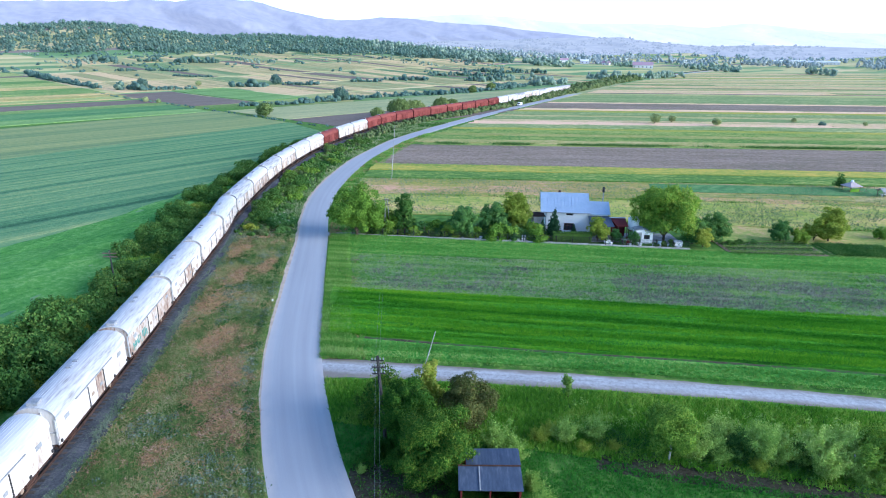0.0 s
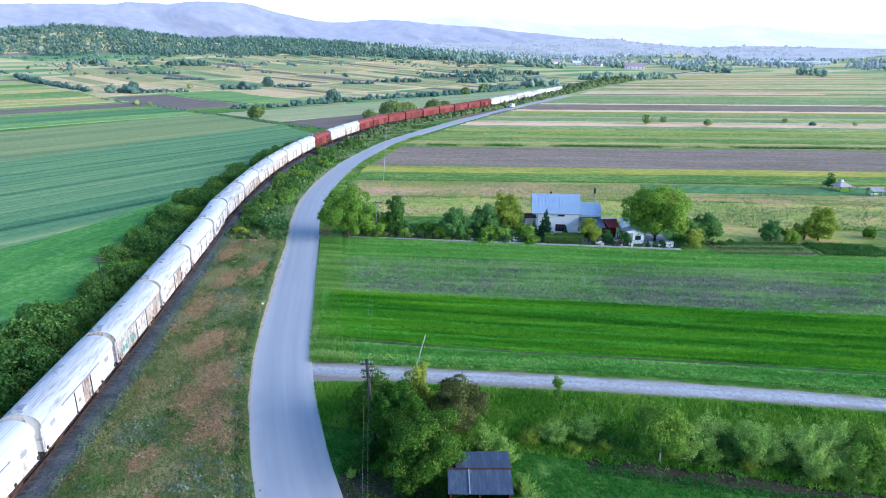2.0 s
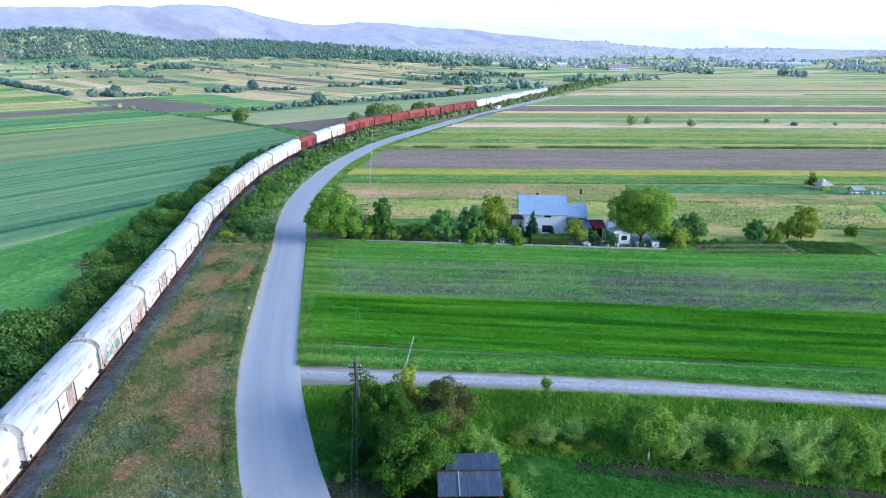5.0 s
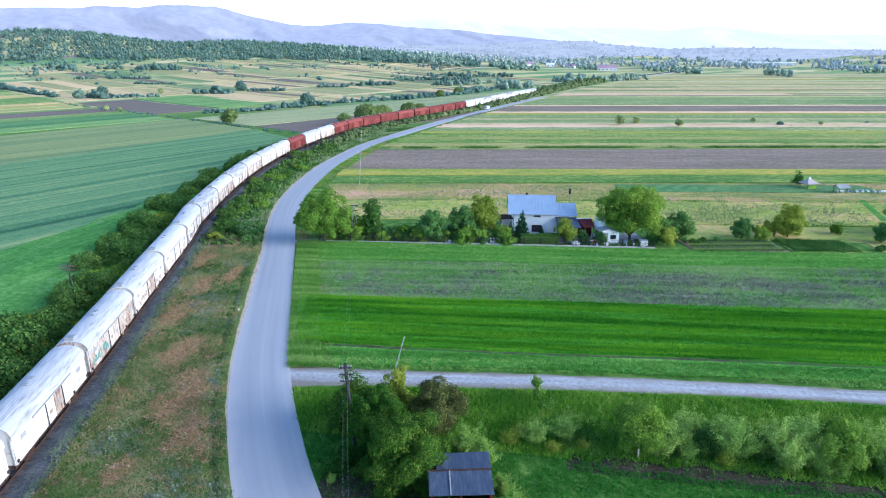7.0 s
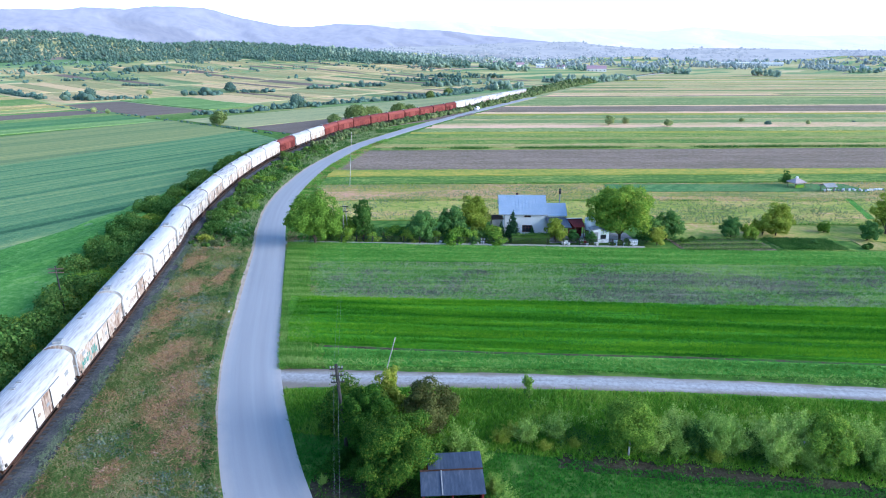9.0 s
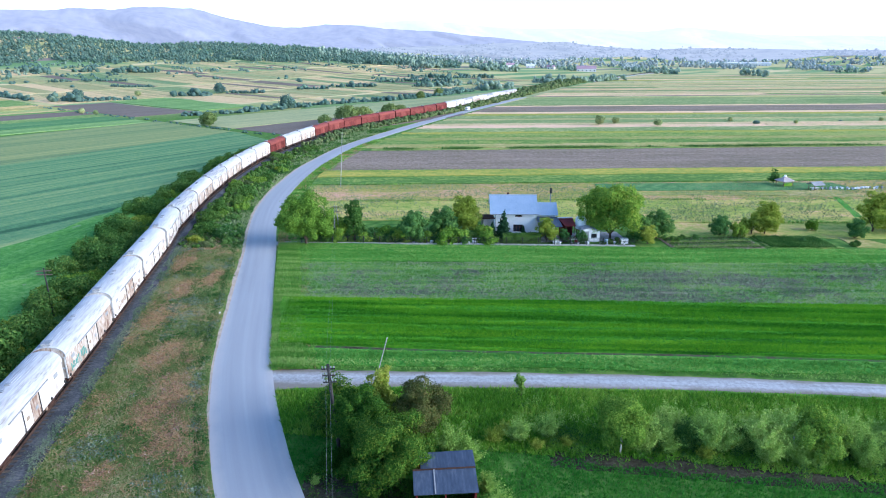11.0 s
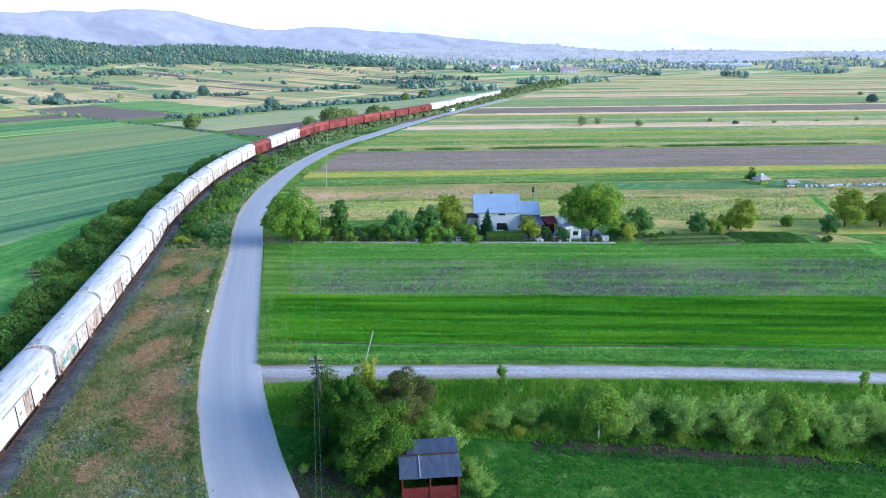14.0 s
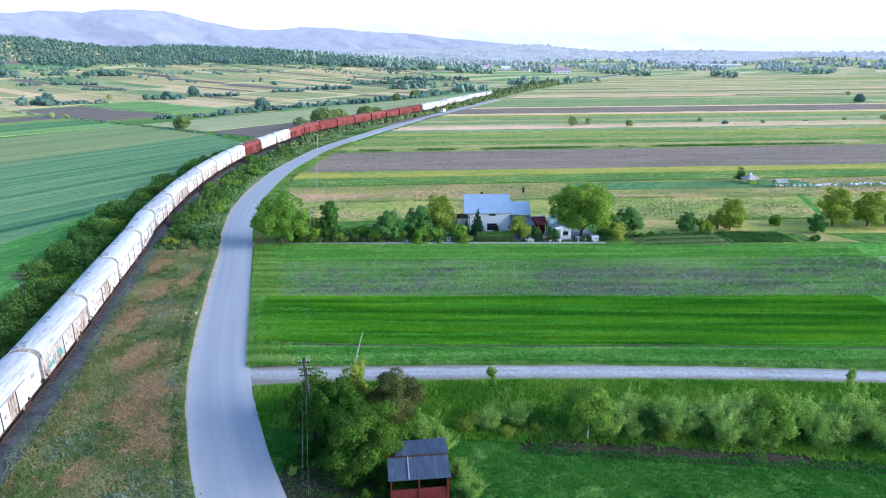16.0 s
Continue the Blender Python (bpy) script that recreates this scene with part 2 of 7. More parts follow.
M["cross_pale"] = surface("cross_pale_strip", [(0.3, (0.304, 0.31, 0.109)), (0.5, (0.478, 0.387, 0.168)), (0.72, (0.662, 0.473, 0.244))], 0.05, 0.4, 0.95, 0.6, stretch=(0.1, 1, 1), turn=ROWS_L + 90, vary=0.5, grain=0.5, weight=0.4, gain=2.4)
M["vivid"] = surface("vivid_green_strip", [(0.3, (0.12, 0.235, 0.05)), (0.5, (0.19, 0.325, 0.075)), (0.7, (0.3, 0.4, 0.12))], 0.08, 0.6, 0.9, 0.6, stretch=(0.12, 1, 1), turn=ROWS_L, vary=0.1, grain=0.7, weight=0.4, gain=2.3)
M["straw_green"] = surface("straw_green_crop", [(0.3, (0.19, 0.27, 0.1)), (0.5, (0.33, 0.36, 0.14)), (0.7, (0.48, 0.43, 0.2))], 0.06, 0.5, 0.9, 0.6, stretch=(0.05, 1, 1), turn=38, grain=0.6, weight=0.35, gain=2.3)
M["deep"] = surface("deep_green_strip", [(0.3, (0.065, 0.165, 0.045)), (0.5, (0.11, 0.235, 0.062)), (0.7, (0.18, 0.31, 0.09))], 0.08, 0.6, 0.9, 0.6, stretch=(0.12, 1, 1), turn=ROWS_L, vary=0.1, grain=0.7, weight=0.4, gain=2.3)
M["verge"] = surface("cut_verge", [(0.36, (0.0653, 0.154, 0.0199)), (0.52, (0.131, 0.231, 0.0386)), (0.62, (0.239, 0.231, 0.0883)), (0.72, (0.37, 0.241, 0.143)), (0.85, (0.327, 0.307, 0.265))], 0.4, 3.0, 0.95, 1.0, dist=0.2, blend=0.5, grain=5, weight=0.5, gain=2.6)
M["road"] = paving("worn_asphalt", (0.31, 0.312, 0.32), (0.385, 0.387, 0.395), (0.48, 0.44, 0.41), 2.6, 0.75)
M["edge"] = surface("road_edge_grit", two((0.33, 0.264, 0.206), (0.55, 0.449, 0.344)), 0.8, 9, 0.95, 0.5)
M["gravel"] = paving("pale_gravel", (0.27, 0.26, 0.25), (0.52, 0.51, 0.5), (0.2, 0.165, 0.12), 1.15, 0.85, 0.95, 0.6, 2.4, 1.1)
M["ballast"] = surface("dark_ballast", [(0.3, (0.028, 0.031, 0.038)), (0.5, (0.068, 0.073, 0.083)), (0.64, (0.12, 0.125, 0.13)), (0.75, (0.07, 0.1, 0.045))], 0.7, 6, 0.95, 1.0, dist=0.08, grain=5, weight=0.4, gain=1.6)
M["rail"] = surface("rusty_rail", two((0.063, 0.0375, 0.0298), (0.14, 0.09, 0.068)), 2, 20, 0.5, 0.2, metal=0.5)
M["sleeper"] = surface("old_sleeper", two((0.05, 0.045, 0.04), (0.12, 0.1, 0.085)), 2, 14, 0.9, 0.5, vary=0.3)
M["white"] = surface("white_wagon_paint", [(0.18, (0.17, 0.1, 0.07)), (0.34, (0.36, 0.28, 0.22)), (0.5, (0.5, 0.45, 0.4)), (0.78, (0.6, 0.58, 0.55))], 0.6, 5, 0.55, 0.1, stretch=(1, 1, 0.3), vary=0.4, gain=1.9)
M["white_roof"] = surface("white_roof_paint", [(0.22, (0.18, 0.175, 0.17)), (0.4, (0.37, 0.37, 0.375)), (0.55, (0.45, 0.455, 0.46)), (0.75, (0.51, 0.515, 0.52))], 0.7, 4, 0.75, 0.1, stretch=(1, 0.12, 1), vary=0.3, gain=1.9)
M["brown"] = surface("oxide_red_paint", two((0.128, 0.032, 0.028), (0.221, 0.064, 0.052)), 0.6, 5, 0.65, 0.2, vary=0.35)
M["under"] = surface("rusty_underframe", two((0.036, 0.0228, 0.0188), (0.096, 0.052, 0.0375)), 1, 8, 0.8, 0.3)
M["dark"] = surface("dark_iron", two((0.025, 0.025, 0.027), (0.07, 0.065, 0.06)), 2, 12, 0.6, 0.2)
M["grey_box"] = surface("grey_paint", two((0.2, 0.21, 0.22), (0.33, 0.34, 0.35)), 1.5, 8, 0.6, 0.1)
M["blue_roof"] = surface("blue_sheet_roof", two((0.32, 0.41, 0.52), (0.42, 0.5, 0.6)), 0.6, 5, 0.35, 0.05, metal=0.2, spec=0.5)
M["plaster"] = surface("white_plaster", two((0.76, 0.76, 0.75), (0.86, 0.86, 0.85)), 0.4, 8, 0.9, 0.1)
M["rut"] = surface("grown_over_rut", [(0.3, (0.05, 0.045, 0.03)), (0.45, (0.1, 0.09, 0.06)), (0.55, (0.05, 0.14, 0.02)), (0.75, (0.09, 0.24, 0.03))], 0.5, 2.5, 0.95, 0.9, dist=0.1, stretch=(0.3, 1, 1), turn=-8, grain=2.0, weight=0.4, gain=2.2)
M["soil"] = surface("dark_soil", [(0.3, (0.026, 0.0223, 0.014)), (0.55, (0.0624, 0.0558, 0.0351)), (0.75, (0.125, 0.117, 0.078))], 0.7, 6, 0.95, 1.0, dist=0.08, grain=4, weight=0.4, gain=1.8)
M["wood"] = surface("weathered_wood", two((0.09, 0.065, 0.045), (0.2, 0.15, 0.11)), 1, 14, 0.85, 0.3, stretch=(1, 1, 0.15))
M["concrete"] = surface("pale_concrete", two((0.3, 0.29, 0.27), (0.5, 0.48, 0.45)), 0.8, 9, 0.9, 0.3)
M["red"] = surface("dull_red_sheet", two((0.08, 0.016, 0.016), (0.15, 0.032, 0.03)), 0.7, 6, 0.6, 0.1)
M["slate"] = surface("dark_sheet_roof", [(0.25, (0.042, 0.055, 0.085)), (0.5, (0.07, 0.09, 0.13)), (0.75, (0.13, 0.15, 0.195))], 0.8, 5, 0.5, 0.08, metal=0.2, stretch=(1, 0.18, 1))
M["glass"] = surface("dark_window", two((0.02, 0.022, 0.025), (0.04, 0.042, 0.05)), 1, 3, 0.08, 0, spec=0.6)
M["frame"] = surface("brown_window_frame", two((0.09, 0.04, 0.03), (0.15, 0.07, 0.05)), 3, 20, 0.6, 0)
M["bark"] = surface("bark", two((0.05, 0.04, 0.03), (0.13, 0.1, 0.075)), 3, 14, 0.95, 0.8)
M["wire"] = surface("wire", two((0.16, 0.16, 0.17), (0.24, 0.24, 0.25)), 1, 3, 0.5, 0)
M["scrawl_a"] = surface("orange_spray_paint", two((0.24, 0.162, 0.108), (0.33, 0.258, 0.192)), 1.5, 6, 0.6, 0)
M["scrawl_b"] = surface("brown_spray_paint", two((0.13, 0.09, 0.075), (0.22, 0.17, 0.15)), 1.5, 6, 0.6, 0)
M["scrawl_c"] = surface("teal_spray_paint", two((0.05, 0.2, 0.17), (0.12, 0.3, 0.26)), 1.5, 6, 0.6, 0)
M["pink_roof"] = surface("faded_roof", two((0.33, 0.27, 0.27), (0.48, 0.41, 0.4)), 1, 6, 0.7, 0.1)
M["stone"] = surface("paved_yard", two((0.24, 0.23, 0.23), (0.42, 0.4, 0.4)), 0.8, 5, 0.9, 0.4)
M["leaf"] = leafy("walnut_leaf", (0.0847, 0.186, 0.0181), (0.215, 0.373, 0.0339), (0.429, 0.486, 0.0565), through_part=0.32)
# greens held dark to stand for deep shade in the near clump
M["leaf_near"] = leafy("shaded_dense_leaf", (0.0176, 0.0598, 0.00352), (0.0475, 0.132, 0.00792), (0.185, 0.255, 0.0211), through_part=0.2)
M["leaf_dark"] = leafy("dark_leaf", (0.0517, 0.144, 0.031), (0.121, 0.259, 0.0506), (0.218, 0.328, 0.0633), through_part=0.3)
M["leaf_yellow"] = leafy("yellow_green_leaf", (0.154, 0.237, 0.022), (0.33, 0.424, 0.044), (0.495, 0.506, 0.0825), through_part=0.42)
M["leaf_pale"] = leafy("pale_shrub_leaf", (0.15, 0.29, 0.04), (0.3, 0.46, 0.075), (0.45, 0.56, 0.13), through_part=0.4)
M["leaf_brown"] = leafy("reddish_leaf", (0.055, 0.085, 0.015), (0.115, 0.13, 0.028), (0.22, 0.14, 0.05), through_part=0.2)
M["leaf_verge"] = leafy("hedge_leaf", (0.042, 0.11, 0.017), (0.095, 0.2, 0.028), (0.2, 0.285, 0.05), through_part=0.3)
# grey-blue leaf colour with the far haze painted into it
M["leaf_haze"] = leafy("hazed_distant_leaf", (0.372, 0.438, 0.444), (0.444, 0.504, 0.492), (0.516, 0.558, 0.522), through_part=0.5)
M["far_wall"] = surface("far_white_wall", two((0.6, 0.6, 0.6), (0.8, 0.8, 0.8)), 0.1, 1, 0.9, 0)
M["far_roof"] = surface("far_dull_roof", two((0.36, 0.24, 0.28), (0.46, 0.32, 0.36)), 0.1, 1, 0.8, 0)
M["leaf_far"] = leafy("far_leaf", (0.14, 0.21, 0.055), (0.23, 0.31, 0.08), (0.35, 0.39, 0.115), through_part=0.42)
# blue and paleness in these greens stand in for aerial haze
M["leaf_wood_hazed"] = leafy("hazed_woodland_leaf", (0.112, 0.193, 0.174), (0.165, 0.264, 0.199), (0.231, 0.321, 0.199), through_part=0.42, patchy=0.18)
# copse greens lightened in place of haze over the plain
M["leaf_mid_hazed"] = leafy("hazed_copse_leaf", (0.245, 0.346, 0.238), (0.346, 0.454, 0.288), (0.461, 0.547, 0.317), through_part=0.45)
M["leaf_far_light"] = leafy("light_far_leaf", (0.265, 0.356, 0.127), (0.437, 0.517, 0.196), (0.632, 0.644, 0.265), through_part=0.45)
M["conifer"] = leafy("conifer_needle", (0.02, 0.06, 0.02), (0.05, 0.11, 0.035), None, 0.1)
M["blade"] = leafy("grass_blade", (0.0687, 0.202, 0.0095), (0.166, 0.372, 0.0209), (0.333, 0.472, 0.057), patchy=0.4)
M["blade_verge"] = leafy("verge_blade", (0.1, 0.165, 0.035), (0.2, 0.27, 0.07), (0.4, 0.38, 0.19), patchy=0.45)
M["blade_meadow"] = leafy("meadow_blade", (0.0935, 0.248, 0.0242), (0.198, 0.396, 0.0506), (0.385, 0.528, 0.132), patchy=0.55, rows=-6.5)
M["blade_rank"] = leafy("rank_blade", (0.043, 0.123, 0.0184), (0.0946, 0.211, 0.0322), (0.189, 0.29, 0.0736), patchy=0.4)
M["blade_short"] = leafy("short_blade", (0.035, 0.155, 0.012), (0.07, 0.255, 0.02), (0.14, 0.34, 0.04), patchy=0.3)
M["blade_wheat"] = leafy("wheat_blade", (0.035, 0.16, 0.003), (0.12, 0.36, 0.006), (0.25, 0.48, 0.014), patchy=0.5, rows=-7.8)
M["weed_pale"] = leafy("dry_weed", (0.176, 0.262, 0.0741), (0.282, 0.349, 0.148), (0.396, 0.407, 0.264), 0.15)
M["leaf_line"] = leafy("lineside_leaf", (0.065, 0.115, 0.035), (0.13, 0.19, 0.055), (0.23, 0.26, 0.1))
M["weed_grey"] = leafy("grey_green_weed", (0.085, 0.14, 0.07), (0.16, 0.225, 0.12), (0.27, 0.31, 0.2), 0.15, patchy=0.3)
M["dead_weed"] = leafy("dead_weed", (0.16, 0.09, 0.055), (0.34, 0.215, 0.135), (0.5, 0.38, 0.27), 0.1, patchy=0.3)
M["weed_green"] = leafy("low_green_weed", (0.025, 0.085, 0.014), (0.075, 0.18, 0.03), (0.17, 0.28, 0.06), 0.2, patchy=0.3)
M["weed_mauve"] = leafy("mauve_weed", (0.11, 0.135, 0.085), (0.21, 0.22, 0.165), (0.36, 0.33, 0.27), 0.15, patchy=0.5, rows=-6.5)
M["flower"] = leafy("cream_flower", (0.5, 0.5, 0.36), (0.68, 0.67, 0.5), (0.78, 0.77, 0.62), 0.2)
M["straw"] = leafy("cut_straw", (0.283, 0.165, 0.0756), (0.455, 0.276, 0.132), (0.607, 0.485, 0.282), 0.15)


# ---- building helpers ----
class Shape:
    """Collects simple solids into one mesh."""

    def __init__(self):
        self.v, self.f = [], []

    def add(self, vs, fs):
        k = len(self.v)
        self.v += [tuple(p) for p in vs]
        self.f += [tuple(k + i for i in q) for q in fs]
        return self

    def box(self, lo, hi, m=None):
        x0, y0, z0 = lo
        x1, y1, z1 = hi
        vs = [Vector(p) for p in ((x0, y0, z0), (x1, y0, z0), (x1, y1, z0), (x0, y1, z0), (x0, y0, z1), (x1, y0, z1), (x1, y1, z1), (x0, y1, z1))]
        if m is not None:
            vs = [m @ p for p in vs]
        return self.add(vs, [(0, 3, 2, 1), (4, 5, 6, 7), (0, 1, 5, 4), (1, 2, 6, 5), (2, 3, 7, 6), (3, 0, 4, 7)])

    def rod(self, a, b, r0, r1=None, n=8):
        a, b = Vector(a), Vector(b)
        r1 = r0 if r1 is None else r1
        q = (b - a).to_track_quat("Z", "Y")
        vs = []
        for c, r in ((a, r0), (b, r1)):
            vs += [c + q @ Vector((r * math.cos(2 * math.pi * i / n), r * math.sin(2 * math.pi * i / n), 0)) for i in range(n)]
        fs = [(i, (i + 1) % n, n + (i + 1) % n, n + i) for i in range(n)]
        return self.add(vs, fs + [tuple(reversed(range(n))), tuple(range(n, 2 * n))])

    def prism(self, outline, y0, y1):
        """An outline in x, z drawn out along y."""
        n = len(outline)
        vs = [(x, y0, z) for x, z in outline] + [(x, y1, z) for x, z in outline]
        fs = [(i, (i + 1) % n, n + (i + 1) % n, n + i) for i in range(n)]
        return self.add(vs, fs + [tuple(reversed(range(n))), tuple(range(n, 2 * n))])

    def mesh(self, name, bevel=0.0):
        me = bpy.data.meshes.new(name)
        if bevel:
            bm = bmesh.new()
            vs = [bm.verts.new(p) for p in self.v]
            for q in self.f:
                bm.faces.new([vs[i] for i in q])
            bmesh.ops.recalc_face_normals(bm, faces=bm.faces)
            bmesh.ops.bevel(bm, geom=bm.edges[:], offset=bevel, segments=1, affect="EDGES")
            bm.to_mesh(me)
            bm.free()
        else:
            me.from_pydata(self.v, [], self.f)
            bm = bmesh.new()
            bm.from_mesh(me)
            bmesh.ops.recalc_face_normals(bm, faces=bm.faces)
            bm.to_mesh(me)
            bm.free()
        me.polygons.foreach_set("use_smooth", np.zeros(len(me.polygons), bool))
        return me


def fast_mesh(name, v, f):
    """A mesh from an array of points and an array of faces of one size."""
    me = bpy.data.meshes.new(name)
    k = f.shape[1]
    me.vertices.add(len(v))
    me.vertices.foreach_set("co", np.asarray(v, np.float32).ravel())
    me.loops.add(f.size)
    me.loops.foreach_set("vertex_index", np.asarray(f, np.int32).ravel())
    me.polygons.add(len(f))
    me.polygons.foreach_set("loop_start", np.arange(0, f.size, k, dtype=np.int32))
    me.update(calc_edges=True)
    me.polygons.foreach_set("use_smooth", np.zeros(len(f), bool))
    return me


def thing(name, me, mat, label, category, group="", kind=""):
    ob = new(name, me)
    if me is not None and mat:
        me.materials.append(M[mat])
    return tagged(ob, label, category, group, kind)


def part(name, me, mat, parent, label=""):
    ob = new(name, me)
    if not me.materials:
        me.materials.append(M[mat])
    ob.parent = parent
    return tagged(ob, label)


def spline(pts, step=2.0):
    """A smooth line through plan points, sampled about every step metres."""
    p = [Vector(q) for q in pts]
    out = []
    for i in range(len(p) - 1):
        a, b, c, d = p[max(i - 1, 0)], p[i], p[i + 1], p[min(i + 2, len(p) - 1)]
        n = max(2, int((c - b).length / step))
        for k in range(n):
            t = k / n
            out.append(0.5 * (2 * b + (c - a) * t + (2 * a - 5 * b + 4 * c - d) * t * t + (3 * b - a - 3 * c + d) * t ** 3))
    out.append(p[-1])
    return out


class Line:
    """A plan line with lengths, to set things along it."""

    def __init__(self, pts, step=2.0):
        self.p = np.array([tuple(q) for q in spline(pts, step)])
        d = np.linalg.norm(np.diff(self.p, axis=0), axis=1)
        self.s = np.concatenate([[0], np.cumsum(d)])

    def at(self, s):
        return np.array([np.interp(s, self.s, self.p[:, i]) for i in (0, 1)])

    def way(self, s):
        d = self.at(s + 0.6) - self.at(s - 0.6)
        return d / np.linalg.norm(d)

    def side(self, s, off):
        """A point off metres to the right of the line."""
        w = self.way(s)
        return self.at(s) + off * np.array([w[1], -w[0]])

    def x_at(self, y):
        return float(np.interp(y, self.p[:, 1], self.p[:, 0]))

    def s_at(self, y):
        return float(np.interp(y, self.p[:, 1], self.s))


def ribbon(line, s0, s1, step, profile):
    """A band along a line. profile(s): list of (offset, z) from left to right."""
    rows = [(s, profile(s)) for s in np.arange(s0, s1 + step / 2, step)]
    v, k = [], len(rows[0][1])
    for s, prof in rows:
        for off, z in prof:
            x, y = line.side(s, off)
            v.append((x, y, z))
    f = np.array([(i * k + j, i * k + j + 1, i * k + k + j + 1, i * k + k + j) for i in range(len(rows) - 1) for j in range(k - 1)])
    me = fast_mesh("band", np.array(v), f)
    # u: metres across, v: metres along
    uv = np.array([(off, s) for s, prof in rows for off, _ in prof], np.float32)
    me.uv_layers.new(name="UVMap").data.foreach_set("uv", uv[f.ravel()].ravel())
    return me


rng = np.random.default_rng(7)
ROAD = Line([(3, -20), (1.5, 5), (-3.2, 20), (-6.4, 29), (-9.1, 36.1), (-10.9, 41.1), (-13.3, 49.3), (-14.5, 54.4), (-15.7, 60.5), (-18.2, 77.2), (-20.9, 96),
             (-23.2, 110), (-24.8, 126), (-24.8, 144), (-23, 167.6), (-20.2, 184), (-15.2, 207), (-7, 230.5), (5.5, 261), (29.5, 315), (74, 405), (147, 550), (188, 625), (300, 810), (480, 1050)])
TRACK = Line([(-24, -30), (-26.6, 5), (-28.4, 25), (-29.4, 40), (-30.2, 48.4), (-31.2, 58.6), (-33, 73.5), (-34.2, 83.6), (-35.8, 96.7), (-37.2, 105), (-38.2, 117), (-39.2, 133.5),
              (-39.5, 147), (-39.2, 161), (-38, 178), (-36, 193.7), (-32.8, 209), (-29.4, 223.5), (-25, 240), (-19.6, 254), (-13, 266.5), (-6, 278), (11, 306), (30, 340), (72, 425), (140, 556), (181, 632), (290, 812), (470, 1060)])
LANE = Line([(-14.5, 55), (-11.2, 54.5), (0, 53.3), (11.2, 52.15), (25, 50.4), (38.8, 48.2), (48.4, 46.4), (70, 42.2), (110, 34)])


def road_half(s):
    y = ROAD.at(s)[1]
    return float(np.interp(y, [30, 60, 80, 100, 160, 400], [2.85, 2.75, 2.5, 2.35, 2.5, 2.6]))


def swell(x, y):
    """Height of the land: flat by the line, rising to the wooded ridge on the far left and to low hills far ahead."""
    d = np.hypot(x, y)
    bearing = np.degrees(np.arctan2(x, y))
    crest = np.interp(bearing, [-75, -45, -34, -29, -25, -20, -14, -8, -2, 4, 12], [40, 36, 34, 42, 38, 24, 27, 20, 12, 5, 0])
    up = np.clip((d - 880) / 330, 0, 1)
    down = np.clip((d - 1350) / 700, 0, 1)
    hill = crest * (up * up * (3 - 2 * up)) * (1 - 0.8 * down * down * (3 - 2 * down))
    lead = 18 * np.clip((d - 420) / 480, 0, 1) ** 1.5 * np.clip((18 - bearing) / 25, 0, 1)
    far = 22 * np.clip((d - 1500) / 1200, 0, 1) * (0.5 + 0.5 * np.sin(bearing * 0.35 + 1.2)) * np.clip((bearing + 20) / 20, 0, 1)
    return hill + lead + far


